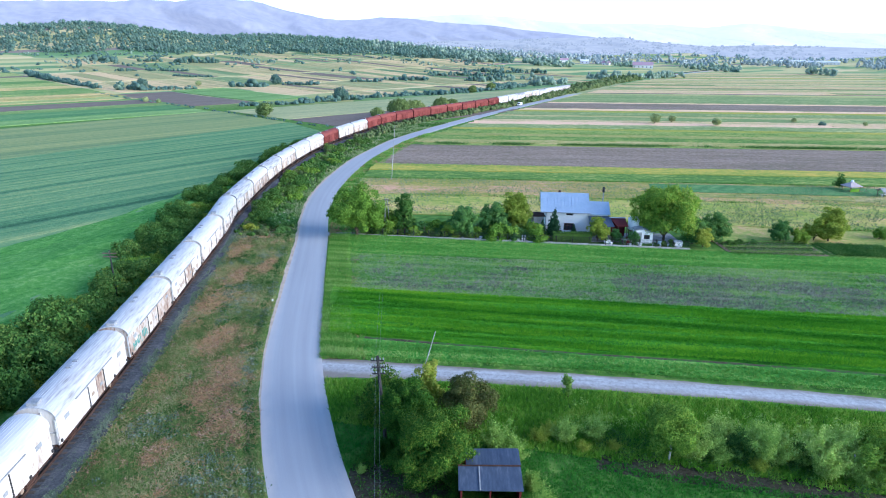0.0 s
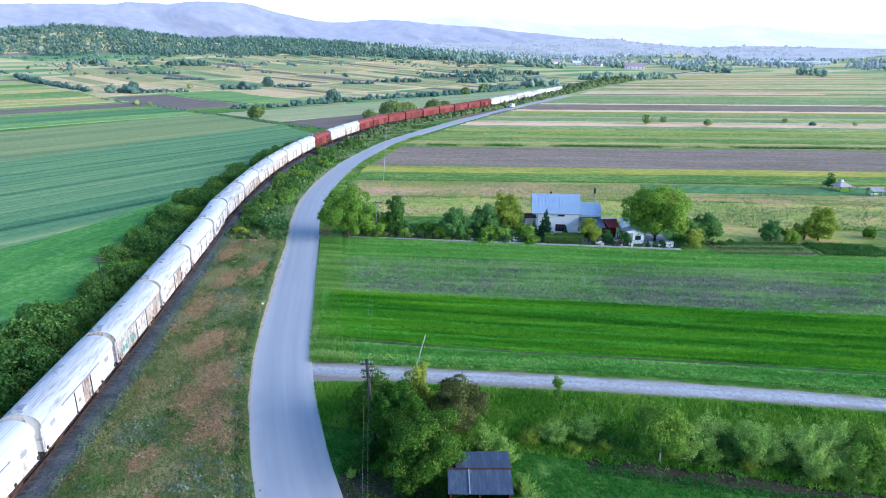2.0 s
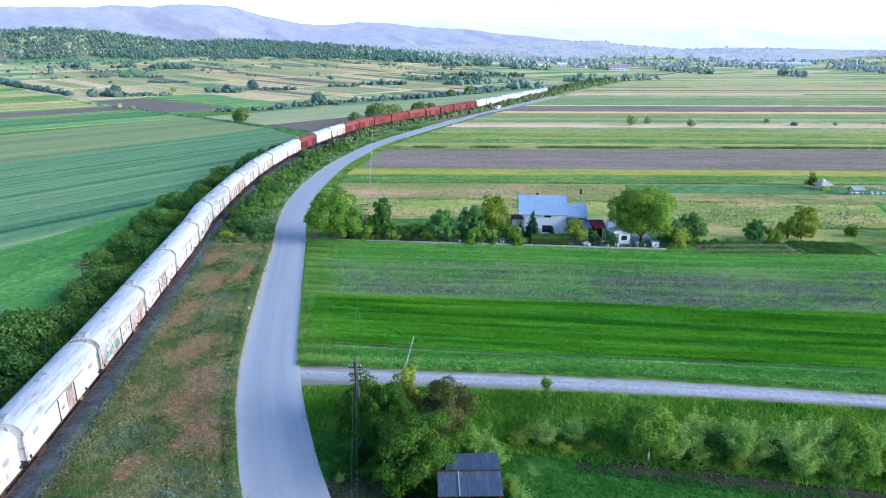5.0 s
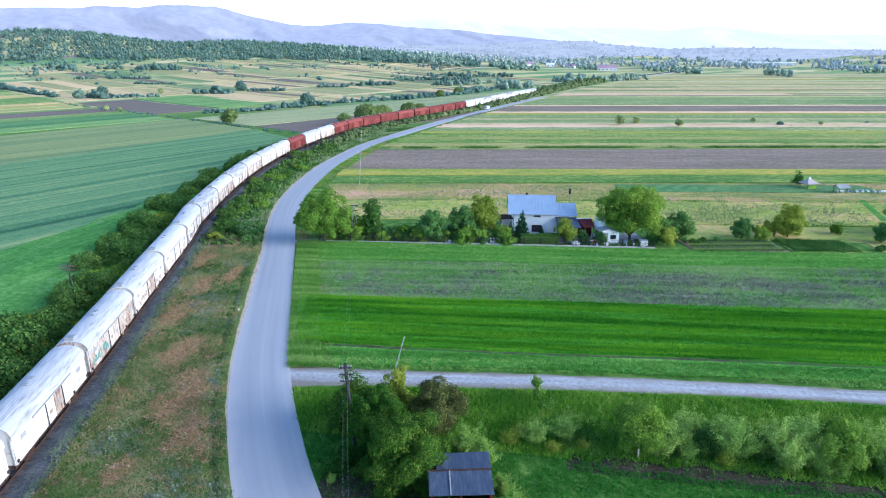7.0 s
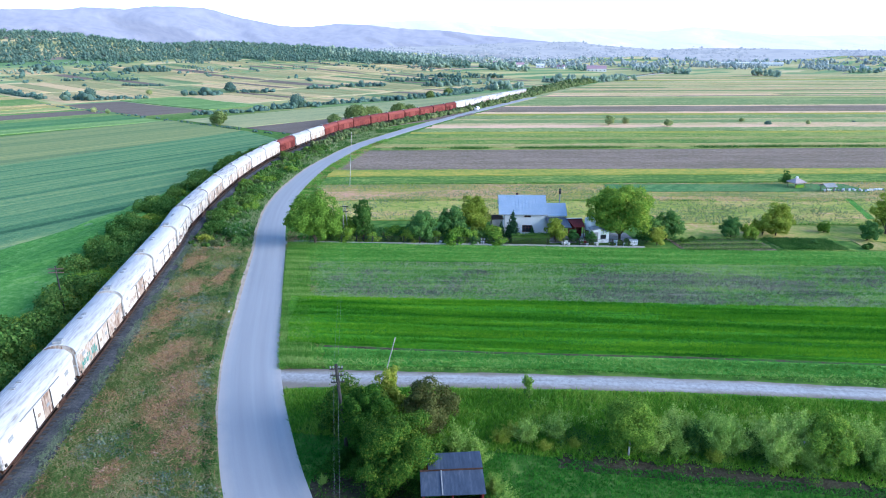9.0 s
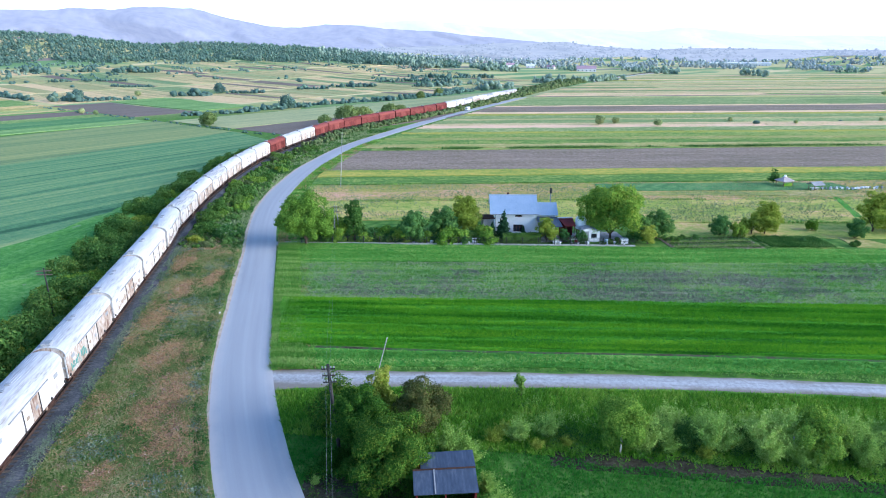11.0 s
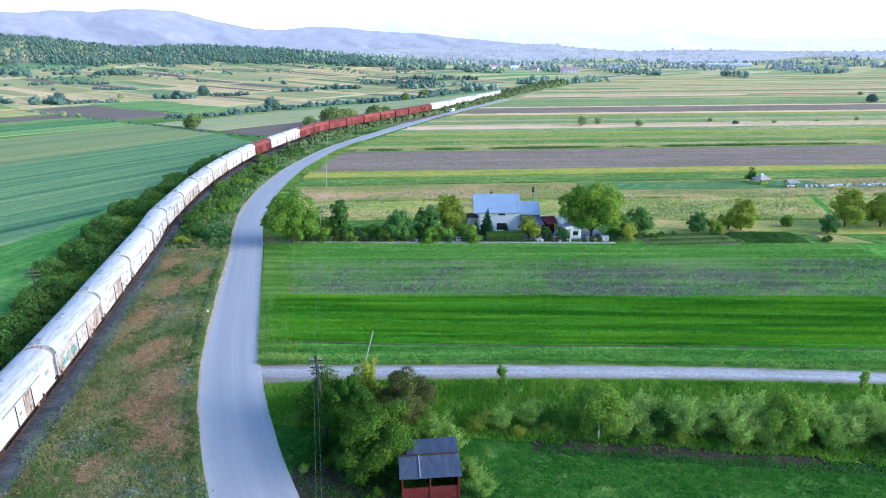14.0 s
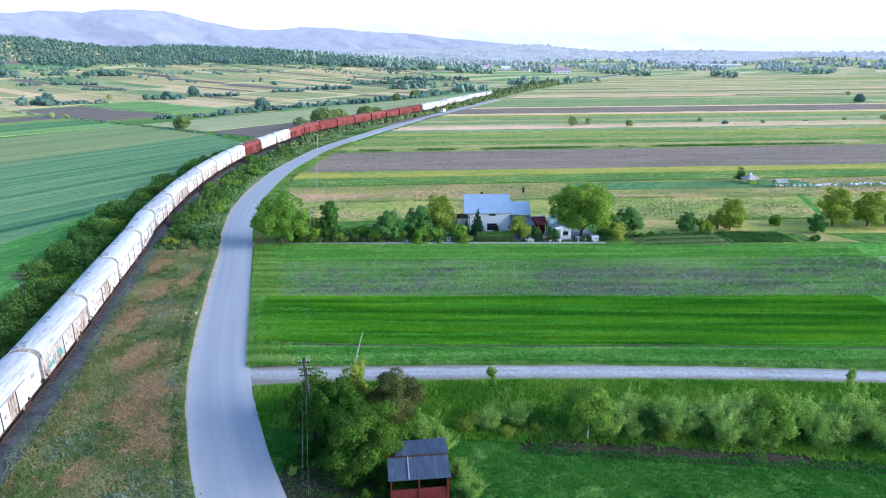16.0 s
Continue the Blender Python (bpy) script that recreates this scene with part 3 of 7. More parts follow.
# ---- the land ----
def make_ground():
    k = np.sinh(np.linspace(-5.2, 5.2, 151)) / math.sinh(5.2) * 5200
    gx, gy = np.meshgrid(k, k)
    z = swell(gx, gy)
    v = np.stack([gx, gy, z], -1).reshape(-1, 3)
    n = len(k)
    i = np.arange(n * n).reshape(n, n)
    f = np.stack([i[:-1, :-1], i[:-1, 1:], i[1:, 1:], i[1:, :-1]], -1).reshape(-1, 4)
    me = fast_mesh("ground", v, f)
    for p in me.polygons:
        p.use_smooth = True
    # grass near by, a patchwork of strips far off
    m, nn, l, p = node_mat("open_land")
    tc = nn.new("ShaderNodeTexCoord")
    mp = nn.new("ShaderNodeMapping")
    mp.vector_type = "TEXTURE"
    mp.inputs["Rotation"].default_value = (0, 0, radians(ROWS_L))
    mp.inputs["Scale"].default_value = (170, 26, 1)
    l.new(tc.outputs["Object"], mp.inputs[0])
    nz = nn.new("ShaderNodeTexNoise")
    nz.inputs["Scale"].default_value = 0.012
    l.new(tc.outputs["Object"], nz.inputs["Vector"])
    off = nn.new("ShaderNodeVectorMath")
    off.operation = "MULTIPLY_ADD"
    off.inputs[1].default_value = (1.5, 1.5, 0)
    l.new(nz.outputs["Color"], off.inputs[0])
    l.new(mp.outputs[0], off.inputs[2])
    fl = nn.new("ShaderNodeVectorMath")
    fl.operation = "FLOOR"
    l.new(off.outputs[0], fl.inputs[0])
    wh = nn.new("ShaderNodeTexWhiteNoise")
    wh.noise_dimensions = "2D"
    l.new(fl.outputs[0], wh.inputs["Vector"])
    r = ramp_of(nn, [(0.0, (0.16, 0.28, 0.09)), (0.14, (0.22, 0.33, 0.11)), (0.3, (0.38, 0.38, 0.15)), (0.58, (0.52, 0.46, 0.2)), (0.78, (0.64, 0.52, 0.26)), (0.94, (0.26, 0.21, 0.17))])
    r.color_ramp.interpolation = "CONSTANT"
    l.new(wh.outputs["Value"], r.inputs[0])
    g1 = nn.new("ShaderNodeTexNoise")
    g1.inputs["Scale"].default_value, g1.inputs["Detail"].default_value = 0.6, 8
    l.new(tc.outputs["Object"], g1.inputs["Vector"])
    gr = ramp_of(nn, [(0.3, (0.05, 0.12, 0.012)), (0.5, (0.09, 0.2, 0.022)), (0.7, (0.18, 0.27, 0.045))])
    l.new(g1.outputs["Fac"], gr.inputs[0])
    ln = nn.new("ShaderNodeVectorMath")
    ln.operation = "LENGTH"
    l.new(tc.outputs["Object"], ln.inputs[0])
    mr = nn.new("ShaderNodeMapRange")
    mr.inputs[1].default_value, mr.inputs[2].default_value = 330, 420
    l.new(ln.outputs["Value"], mr.inputs[0])
    mx = nn.new("ShaderNodeMix")
    mx.data_type = "RGBA"
    l.new(mr.outputs[0], mx.inputs[0])
    l.new(gr.outputs[0], mx.inputs[6])
    l.new(r.outputs[0], mx.inputs[7])
    l.new(mx.outputs[2], p.inputs["Base Color"])
    p.inputs["Roughness"].default_value = 0.95
    p.inputs["Specular IOR Level"].default_value = 0.1
    bu = nn.new("ShaderNodeBump")
    bu.inputs["Strength"].default_value, bu.inputs["Distance"].default_value = 0.8, 0.2
    l.new(g1.outputs["Fac"], bu.inputs["Height"])
    l.new(bu.outputs[0], p.inputs["Normal"])
    me.materials.append(m)
    tagged(new("ground", me), "open farmland with grass and strips of crops", "ground", kind="structure")


make_ground()


def patch(name, a, b, c, d, nx, ny, h, mat, label, wobble=0.0, category="field"):
    """A field: the four-sided patch a-b (near edge) to d-c (far edge), lying h above the land, with a skirt to the ground."""
    u, w = np.meshgrid(np.linspace(0, 1, nx + 1), np.linspace(0, 1, ny + 1))
    a, b, c, d = (np.array(q, float) for q in (a, b, c, d))
    p = (a * (1 - u[..., None]) + b * u[..., None]) * (1 - w[..., None]) + (d * (1 - u[..., None]) + c * u[..., None]) * w[..., None]
    if wobble:
        p[:, :, 1] += wobble * np.sin(p[:, :, 0] * 0.31 + p[:, :, 1]) * 0.5 + wobble * rng.normal(0, 0.35, p.shape[:2])
        p[:, :, 0] += wobble * rng.normal(0, 0.5, p.shape[:2])
    z = swell(p[..., 0], p[..., 1]) + h
    inner = np.zeros_like(z)
    inner[1:-1, 1:-1] = 1
    z = z + inner * rng.normal(0, 0.05 * h, z.shape)
    v = np.concatenate([p, z[..., None]], -1)
    low = v.copy()
    low[..., 2] -= h + 0.3
    n, m_ = ny + 1, nx + 1
    i = np.arange(n * m_).reshape(n, m_)
    f = np.stack([i[:-1, :-1], i[:-1, 1:], i[1:, 1:], i[1:, :-1]], -1).reshape(-1, 4)
    rim = np.concatenate([i[0, :], i[1:, -1], i[-1, -2::-1], i[-2:0:-1, 0]])
    k = n * m_
    rim2 = np.roll(rim, -1)
    sk = np.stack([rim, rim + k, rim2 + k, rim2], -1)
    me = fast_mesh(name, np.concatenate([v.reshape(-1, 3), low.reshape(-1, 3)]), np.concatenate([f, sk]))
    return thing(name, me, mat, label, category, kind="structure")


def right_field(lo, hi, x1, h, mat, label, margin=2.2, wob=0.25, x0=None):
    """A strip to the right of the road between two lines (height at x = 0, slope)."""
    def left(a, b):
        y = a
        for _ in range(8):
            y = a + b * ((ROAD.x_at(y) if x0 is None else x0) + margin)
        return (ROAD.x_at(y) if x0 is None else x0) + margin + 2.7
    xa, xb = left(*lo), left(*hi)
    q = lambda x, l: (x, l[0] + l[1] * x)
    nx = max(8, min(60, int((x1 - xa) / 4)))
    return patch("field", q(xa, lo), q(x1, lo), q(x1, hi), q(xb, hi), nx, 6, h, mat, label, wob)


def make_fields():
    right_field((55.9, -0.13), (59.2, -0.142), 130, 0.1, "mown", "rough green grass strip beside the gravel lane", 0.4)
    right_field((59.2, -0.142), (59.7, -0.142), 130, 0.05, "rut", "half-overgrown earth rut along the wheat", 0.9)
    right_field((59.9, -0.142), (73.1, -0.13), 130, 0.3, "wheat", "bright green field of young wheat", 0.9)
    right_field((73.2, -0.13), (88.0, -0.105), 130, 0.12, "weeds", "weedy grey-green fallow strip", 0.6)
    right_field((88.1, -0.105), (96.9, -0.14), 130, 0.15, "mown", "mown green meadow strip below the garden wall", 0.4)
    right_field((112.0, -0.12), (128.0, -0.08), 260, 0.12, "tan_green", "yellow-green meadow behind the house", 3.0)
    right_field((128.0, -0.08), (144.8, -0.055), 260, 0.15, "tan", "dry tan meadow strip", 3.0)
    right_field((145.2, -0.055), (153.8, -0.052), 300, 0.35, "strip", "green crop strip", 3.0)
    right_field((154.0, -0.052), (162.5, -0.064), 300, 0.45, "yellow", "yellow-green flowering crop strip", 3.0)
    right_field((163.2, -0.064), (198.8, -0.05), 320, 0.12, "mauve", "bare grey-brown tilled field", 3.0)
    right_field((199.2, -0.05), (203.5, -0.05), 320, 0.15, "strip", "rank green grass strip along a tilled field", 7.0)
    patch("field", (41, 97.4), (130, 86.7), (130, 96.3), (41, 106.8), 40, 8, 0.05, "tan_green", "yellow-green meadow behind the garden beds", 0.3)
    # the strips further back: first a run of known widths, then ever thinner to the eye
    names = {"strip": "green crop strip", "pale": "pale ripening crop strip", "yellow": "yellow-green crop strip", "mauve": "bare grey-brown strip", "deep": "dark green grass balk"}
    r2 = np.random.default_rng(3)
    bands = [(8, "pale"), (10, "strip"), (7, "pale"), (11, "strip"), (6, "yellow"), (12, "strip"), (10, "pale"), (8, "pale"), (13, "strip"), (7, "pale"), (15, "strip"), (10, "yellow"), (9, "pale"), (1.5, "deep"), (32, "mauve"), (8, "pale"), (32, "strip"), (1.5, "deep"), (27, "strip")]
    while sum(w for w, _ in bands) < 440:
        bands += [(r2.uniform(4, 16), "pale"), (r2.uniform(5, 18), str(r2.choice(["strip", "pale", "strip"]))), (r2.uniform(1.5, 5), str(r2.choice(["deep", "strip", "mauve"])))]
    while sum(w for w, _ in bands) < 660:
        bands += [(r2.uniform(10, 26), "pale"), (r2.uniform(12, 26), "strip"), (r2.uniform(8, 20), str(r2.choice(["pale", "yellow", "strip"])))]
    y = 204.0
    for w, kind in bands:
        b = -0.06 if y < 440 else -0.035 if y < 520 else -0.02
        end = 420 + y * 1.2
        cuts = [None] + sorted(r2.uniform(60 + 0.3 * y, end * 0.7, 2)) + [end] if kind in ("strip", "pale") else [None, end]
        for c0, c1 in zip(cuts, cuts[1:]):
            kd = kind if c0 is None or r2.random() < 0.6 else str(r2.choice(["strip", "pale"]))
            right_field((y + 0.3, b), (y + w, b), c1, r2.uniform(0.12, 0.3), {"strip": "strip_hazed", "pale": "pale_hazed"}.get(kd, kd) if y > 235 else kd, names[kd], 3.0, 1.2, None if c0 is None else c0 - 5.5)
        y += w
    # left of the railway: s along the strips, n across them
    d = np.array([0.68, 0.73])
    e = np.array([-0.73, 0.68])
    q = lambda s, n: d * s + e * n

    def left_field(s0, s1, n0, n1, h, mat, label, nx=None, ny=6, wob=0.3):
        nx = nx or int(max(6, min(50, (s1 - s0) / 6)))
        patch("field", q(s0, n0), q(s1, n0), q(s1, n1), q(s0, n1), nx, ny, h, mat, label, wob)

    # the big crop by the railway, with a lighter one behind it and a grass margin along the bushes
    patch("field", (-150, 112), (-50, 50), (-41.5, 224), (-62, 254), 60, 40, 0.5, "crop_l", "large field of tall bluish-green cereal", 0.3)
    patch("field", (-149, 109), (-58, 252), (-107, 302), (-215, 158), 40, 14, 0.2, "crop_olive", "field of lighter olive-green cereal", 0.3)
    edge = Line([(-96, 40), (-66.4, 89), (-58.5, 107), (-51.5, 139), (-47.8, 188), (-42.5, 222)])
    v, f = [], []
    ys = np.arange(42, 221, 2.0)
    r3 = np.random.default_rng(6)
    for y in ys:
        x0, x1 = edge.x_at(y) + r3.normal(0, 0.35), TRACK.x_at(y) - 3.2
        for j in range(15):
            u = j / 14
            bank = 0.5 * math.exp(-((u - 0.45) / 0.16) ** 2)
            v.append((x0 + (x1 - x0) * u, y, (0.62 if j < 9 else 0.62 - 0.11 * (j - 8)) + (bank + r3.normal(0, 0.06) if 0 < j < 14 else 0)))
    v += [(x0_, y_, -0.2) for x0_, y_, _ in v[0::15]]
    n_ = len(ys)
    for i in range(n_ - 1):
        for j in range(14):
            f.append((i * 15 + j, i * 15 + j + 1, i * 15 + 16 + j, i * 15 + 15 + j))
        f.append((i * 15, i * 15 + 15, n_ * 15 + i + 1, n_ * 15 + i))
    thing("field", fast_mesh("field", np.array(v), np.array(f)), "crop_light", "light green grass margin beside the railway bushes", "field", kind="structure")
    left_field(-150, 146, 285, 302, 0.16, "vivid", "bright green crop strip")
    left_field(-150, 146, 302.4, 330, 0.2, "deep", "deep green crop strip")
    left_field(-150, 146, 330.4, 347, 0.12, "left_green", "pale green crop strip")
    left_field(-150, 150, 348, 374, 0.1, "left_earth", "bare purple-brown strip")
    left_field(152, 262, 187, 231, 0.1, "left_earth", "bare purple-brown tilled field")
    left_field(152, 520, 232, 282, 0.16, "straw_green", "pale green-yellow crop field")
    left_field(152, 188, 316, 420, 0.1, "left_earth", "bare brown tilled patch")
    left_field(191, 229, 322, 427, 0.3, "vivid", "bright green crop patch", 12, 16)
    r2 = np.random.default_rng(11)
    labels = {"left_pale": "pale ripening crop strip", "left_green": "green crop strip", "left_earth": "bare brown strip", "cross_pale": "pale yellow crop strip", "cross_green": "green crop strip", "vivid": "bright green crop strip"}
    # beyond the brown strip: strips along the others, up to the hedge
    n = 374.6
    while n < 640:
        w = r2.uniform(7, 17) * (1 + (n - 370) / 500)
        kind = str(r2.choice(["left_pale", "left_green", "left_pale", "left_green", "left_green", "left_earth"]))
        left_field(-240, 154, n, n + w - 0.4, r2.uniform(0.08, 0.2), kind, labels[kind], 40, 3, 0.8)
        n += w
    # beyond the hedge: strips that run the other way, in blocks
    for n0, n1, s0, s1 in ((300, 346, 262, 560), (350, 428, 234, 600), (432, 520, 160, 640), (526, 622, 160, 680), (630, 704, 205, 700), (714, 790, 222, 700)):
        s = s0
        while s < s1:
            w = r2.uniform(6, 19)
            x, y = q(s + w, n0)
            if x < TRACK.x_at(y) - 14:
                kind = str(r2.choice(["cross_pale", "cross_green", "cross_pale", "cross_green", "cross_pale", "cross_green", "cross_pale", "cross_green", "cross_pale", "cross_pale", "cross_green", "cross_pale", "left_earth"] if s > 245 else ["cross_pale", "cross_pale", "cross_pale", "cross_pale", "cross_green"]))
                left_field(s + 0.3, s + w - 0.3, n0, n1 + r2.uniform(-6, 0), r2.uniform(0.08, 0.2), kind, labels[kind], 4, 14, 1.0)
            s += w


make_fields()


# ---- road, lane, railway ----
def make_road():
    def prof(s):
        h = road_half(s)
        return [(-h - 0.05, -0.1), (-h, 0.08), (-h * 0.5, 0.12), (0, 0.14), (h * 0.5, 0.12), (h, 0.08), (h + 0.05, -0.1)]
    thing("road", ribbon(ROAD, 0, ROAD.s[-1] - 3, 2.0, prof), "road", "worn grey asphalt country road with no markings", "road", kind="structure")

    def grit(s):
        h = road_half(s)
        a = 0.4 + 0.1 * math.sin(s * 0.31) + 0.07 * math.sin(s * 0.83 + 1) + 0.05 * math.sin(s * 2.1) + 0.5 * math.exp(-((s - 72) / 7) ** 2)
        return [(-h - 0.8 * a - 0.15, 0.105), (-h + 0.1, 0.075)]
    thing("trim", ribbon(ROAD, 0, ROAD.s_at(300), 0.5, grit), "edge", "dusty grit shoulder along the asphalt", "road shoulder", kind="structure")

    def lane(s):
        h = float(np.interp(s, [0, 3, 6, 10, 40, 70], [3.0, 2.4, 1.75, 1.5, 1.25, 1.1])) + 0.1 * math.sin(s * 0.9) * math.sin(s * 0.37)
        return [(-h - 0.1, -0.05), (-h, 0.03), (-h * 0.4, 0.05), (0, 0.07), (h * 0.4, 0.05), (h, 0.03), (h + 0.1, -0.05)]
    thing("road", ribbon(LANE, 1.0, LANE.s[-1] - 2, 1.0, lane), "gravel", "pale gravel farm lane joining the asphalt road", "lane", kind="structure")


make_road()


def verge_z(x, y):
    """Height of the verge: humps and hollows, and a shallow ditch beside the road."""
    a, b = x - TRACK.x_at(y) - 2.2, ROAD.x_at(y) - 2.9 - x
    rise = max(0.0, min(1.0, a / 2.5)) * max(0.0, min(1.0, b / 1.0))
    hump = 0.5 + noise.noise(Vector((x * 0.22, y * 0.16, 8.1))) + 0.5 * noise.noise(Vector((x * 0.7, y * 0.6, 2.1)))
    ditch = 0.2 * math.exp(-((b - 1.25) / 0.38) ** 2) * (1 if y < 98 else 0)
    return max(0.04, 0.06 + rise * (0.16 + 0.14 * hump) - ditch)


def make_verge():
    """The rough strip between railway and road."""
    v, f = [], []
    ys = np.arange(5, 112, 0.8)
    k = 44
    for y in ys:
        x0, x1 = TRACK.x_at(y) + 2.2, ROAD.x_at(y) - 2.9
        for j in range(k):
            x = x0 + (x1 - x0) * j / (k - 1)
            v.append((x, y, verge_z(x, y)))
    for i in range(len(ys) - 1):
        for j in range(k - 1):
            f.append((i * k + j, i * k + j + 1, i * k + k + j + 1, i * k + k + j))
    thing("verge", fast_mesh("verge", np.array(v), np.array(f)), "verge", "rough verge of patchy grass, weeds and brown cut stalks", "verge", kind="structure")
    thing("trim", ribbon(ROAD, ROAD.s_at(36), ROAD.s_at(94), 1.0, lambda s: [(-road_half(s) - 1.62 - 0.1 * math.sin(s * 0.7), 0.075), (-road_half(s) - 1.32 + 0.08 * math.sin(s * 1.3), 0.075)]), "soil", "dark soil strip along the bottom of the roadside ditch", "ditch", kind="structure")


make_verge()

RAIL_Z = 0.62


def make_track():
    r2 = np.random.default_rng(4)
    jit = r2.uniform(-0.55, 0.55, 3000)

    def bed(s):
        i = int(s) % 1400
        wide = float(np.interp(s, [90, 125], [3.2, 2.3]))
        return [(-3.4 + jit[i], 0.03), (-2.0, 0.36), (-1.3, 0.42), (0, 0.40), (1.3, 0.42), (wide * 0.62, 0.36), (wide + 0.6 * jit[i + 1400], 0.03)]
    thing("ballast_bed", ribbon(TRACK, 0, TRACK.s[-1] - 3, 1.0, bed), "ballast", "dark grey crushed-stone ballast bed", "ballast", kind="structure")
    track = thing("railway_track", None, None, "single railway track with rusty rails on old sleepers", "railway track", kind="structure")
    for off in (-0.7525, 0.7525):
        def rail(s):
            w = 0.036
            return [(off - 0.07, 0.44), (off - 0.07, 0.47), (off - 0.012, 0.49), (off - w, RAIL_Z - 0.04), (off - w, RAIL_Z), (off + w, RAIL_Z), (off + w, RAIL_Z - 0.04), (off + 0.012, 0.49), (off + 0.07, 0.47), (off + 0.07, 0.44)]
        part("rail", ribbon(TRACK, 0, TRACK.s[-1] - 3, 2.0, rail), "rail", track)
    sl = Shape().box((-1.25, -0.12, 0.30), (1.25, 0.12, 0.455)).mesh("sleeper", 0.012)
    sl.materials.append(M["sleeper"])
    s0 = TRACK.s_at(24)
    for i in range(300):
        s = s0 + i * 0.62
        x, y = TRACK.at(s)
        w = TRACK.way(s)
        o = new("sleeper", sl)
        o.parent = track
        o.matrix_basis = pose(x, y, r2.uniform(-0.01, 0.01), 0, 0, math.degrees(math.atan2(-w[0], w[1])) + r2.uniform(-1, 1))


make_track()


# ---- the train ----
PITCH = 13.6
JOINT_Y = 52.3        # plan y of the gap between two wagons, from which the train is laid out


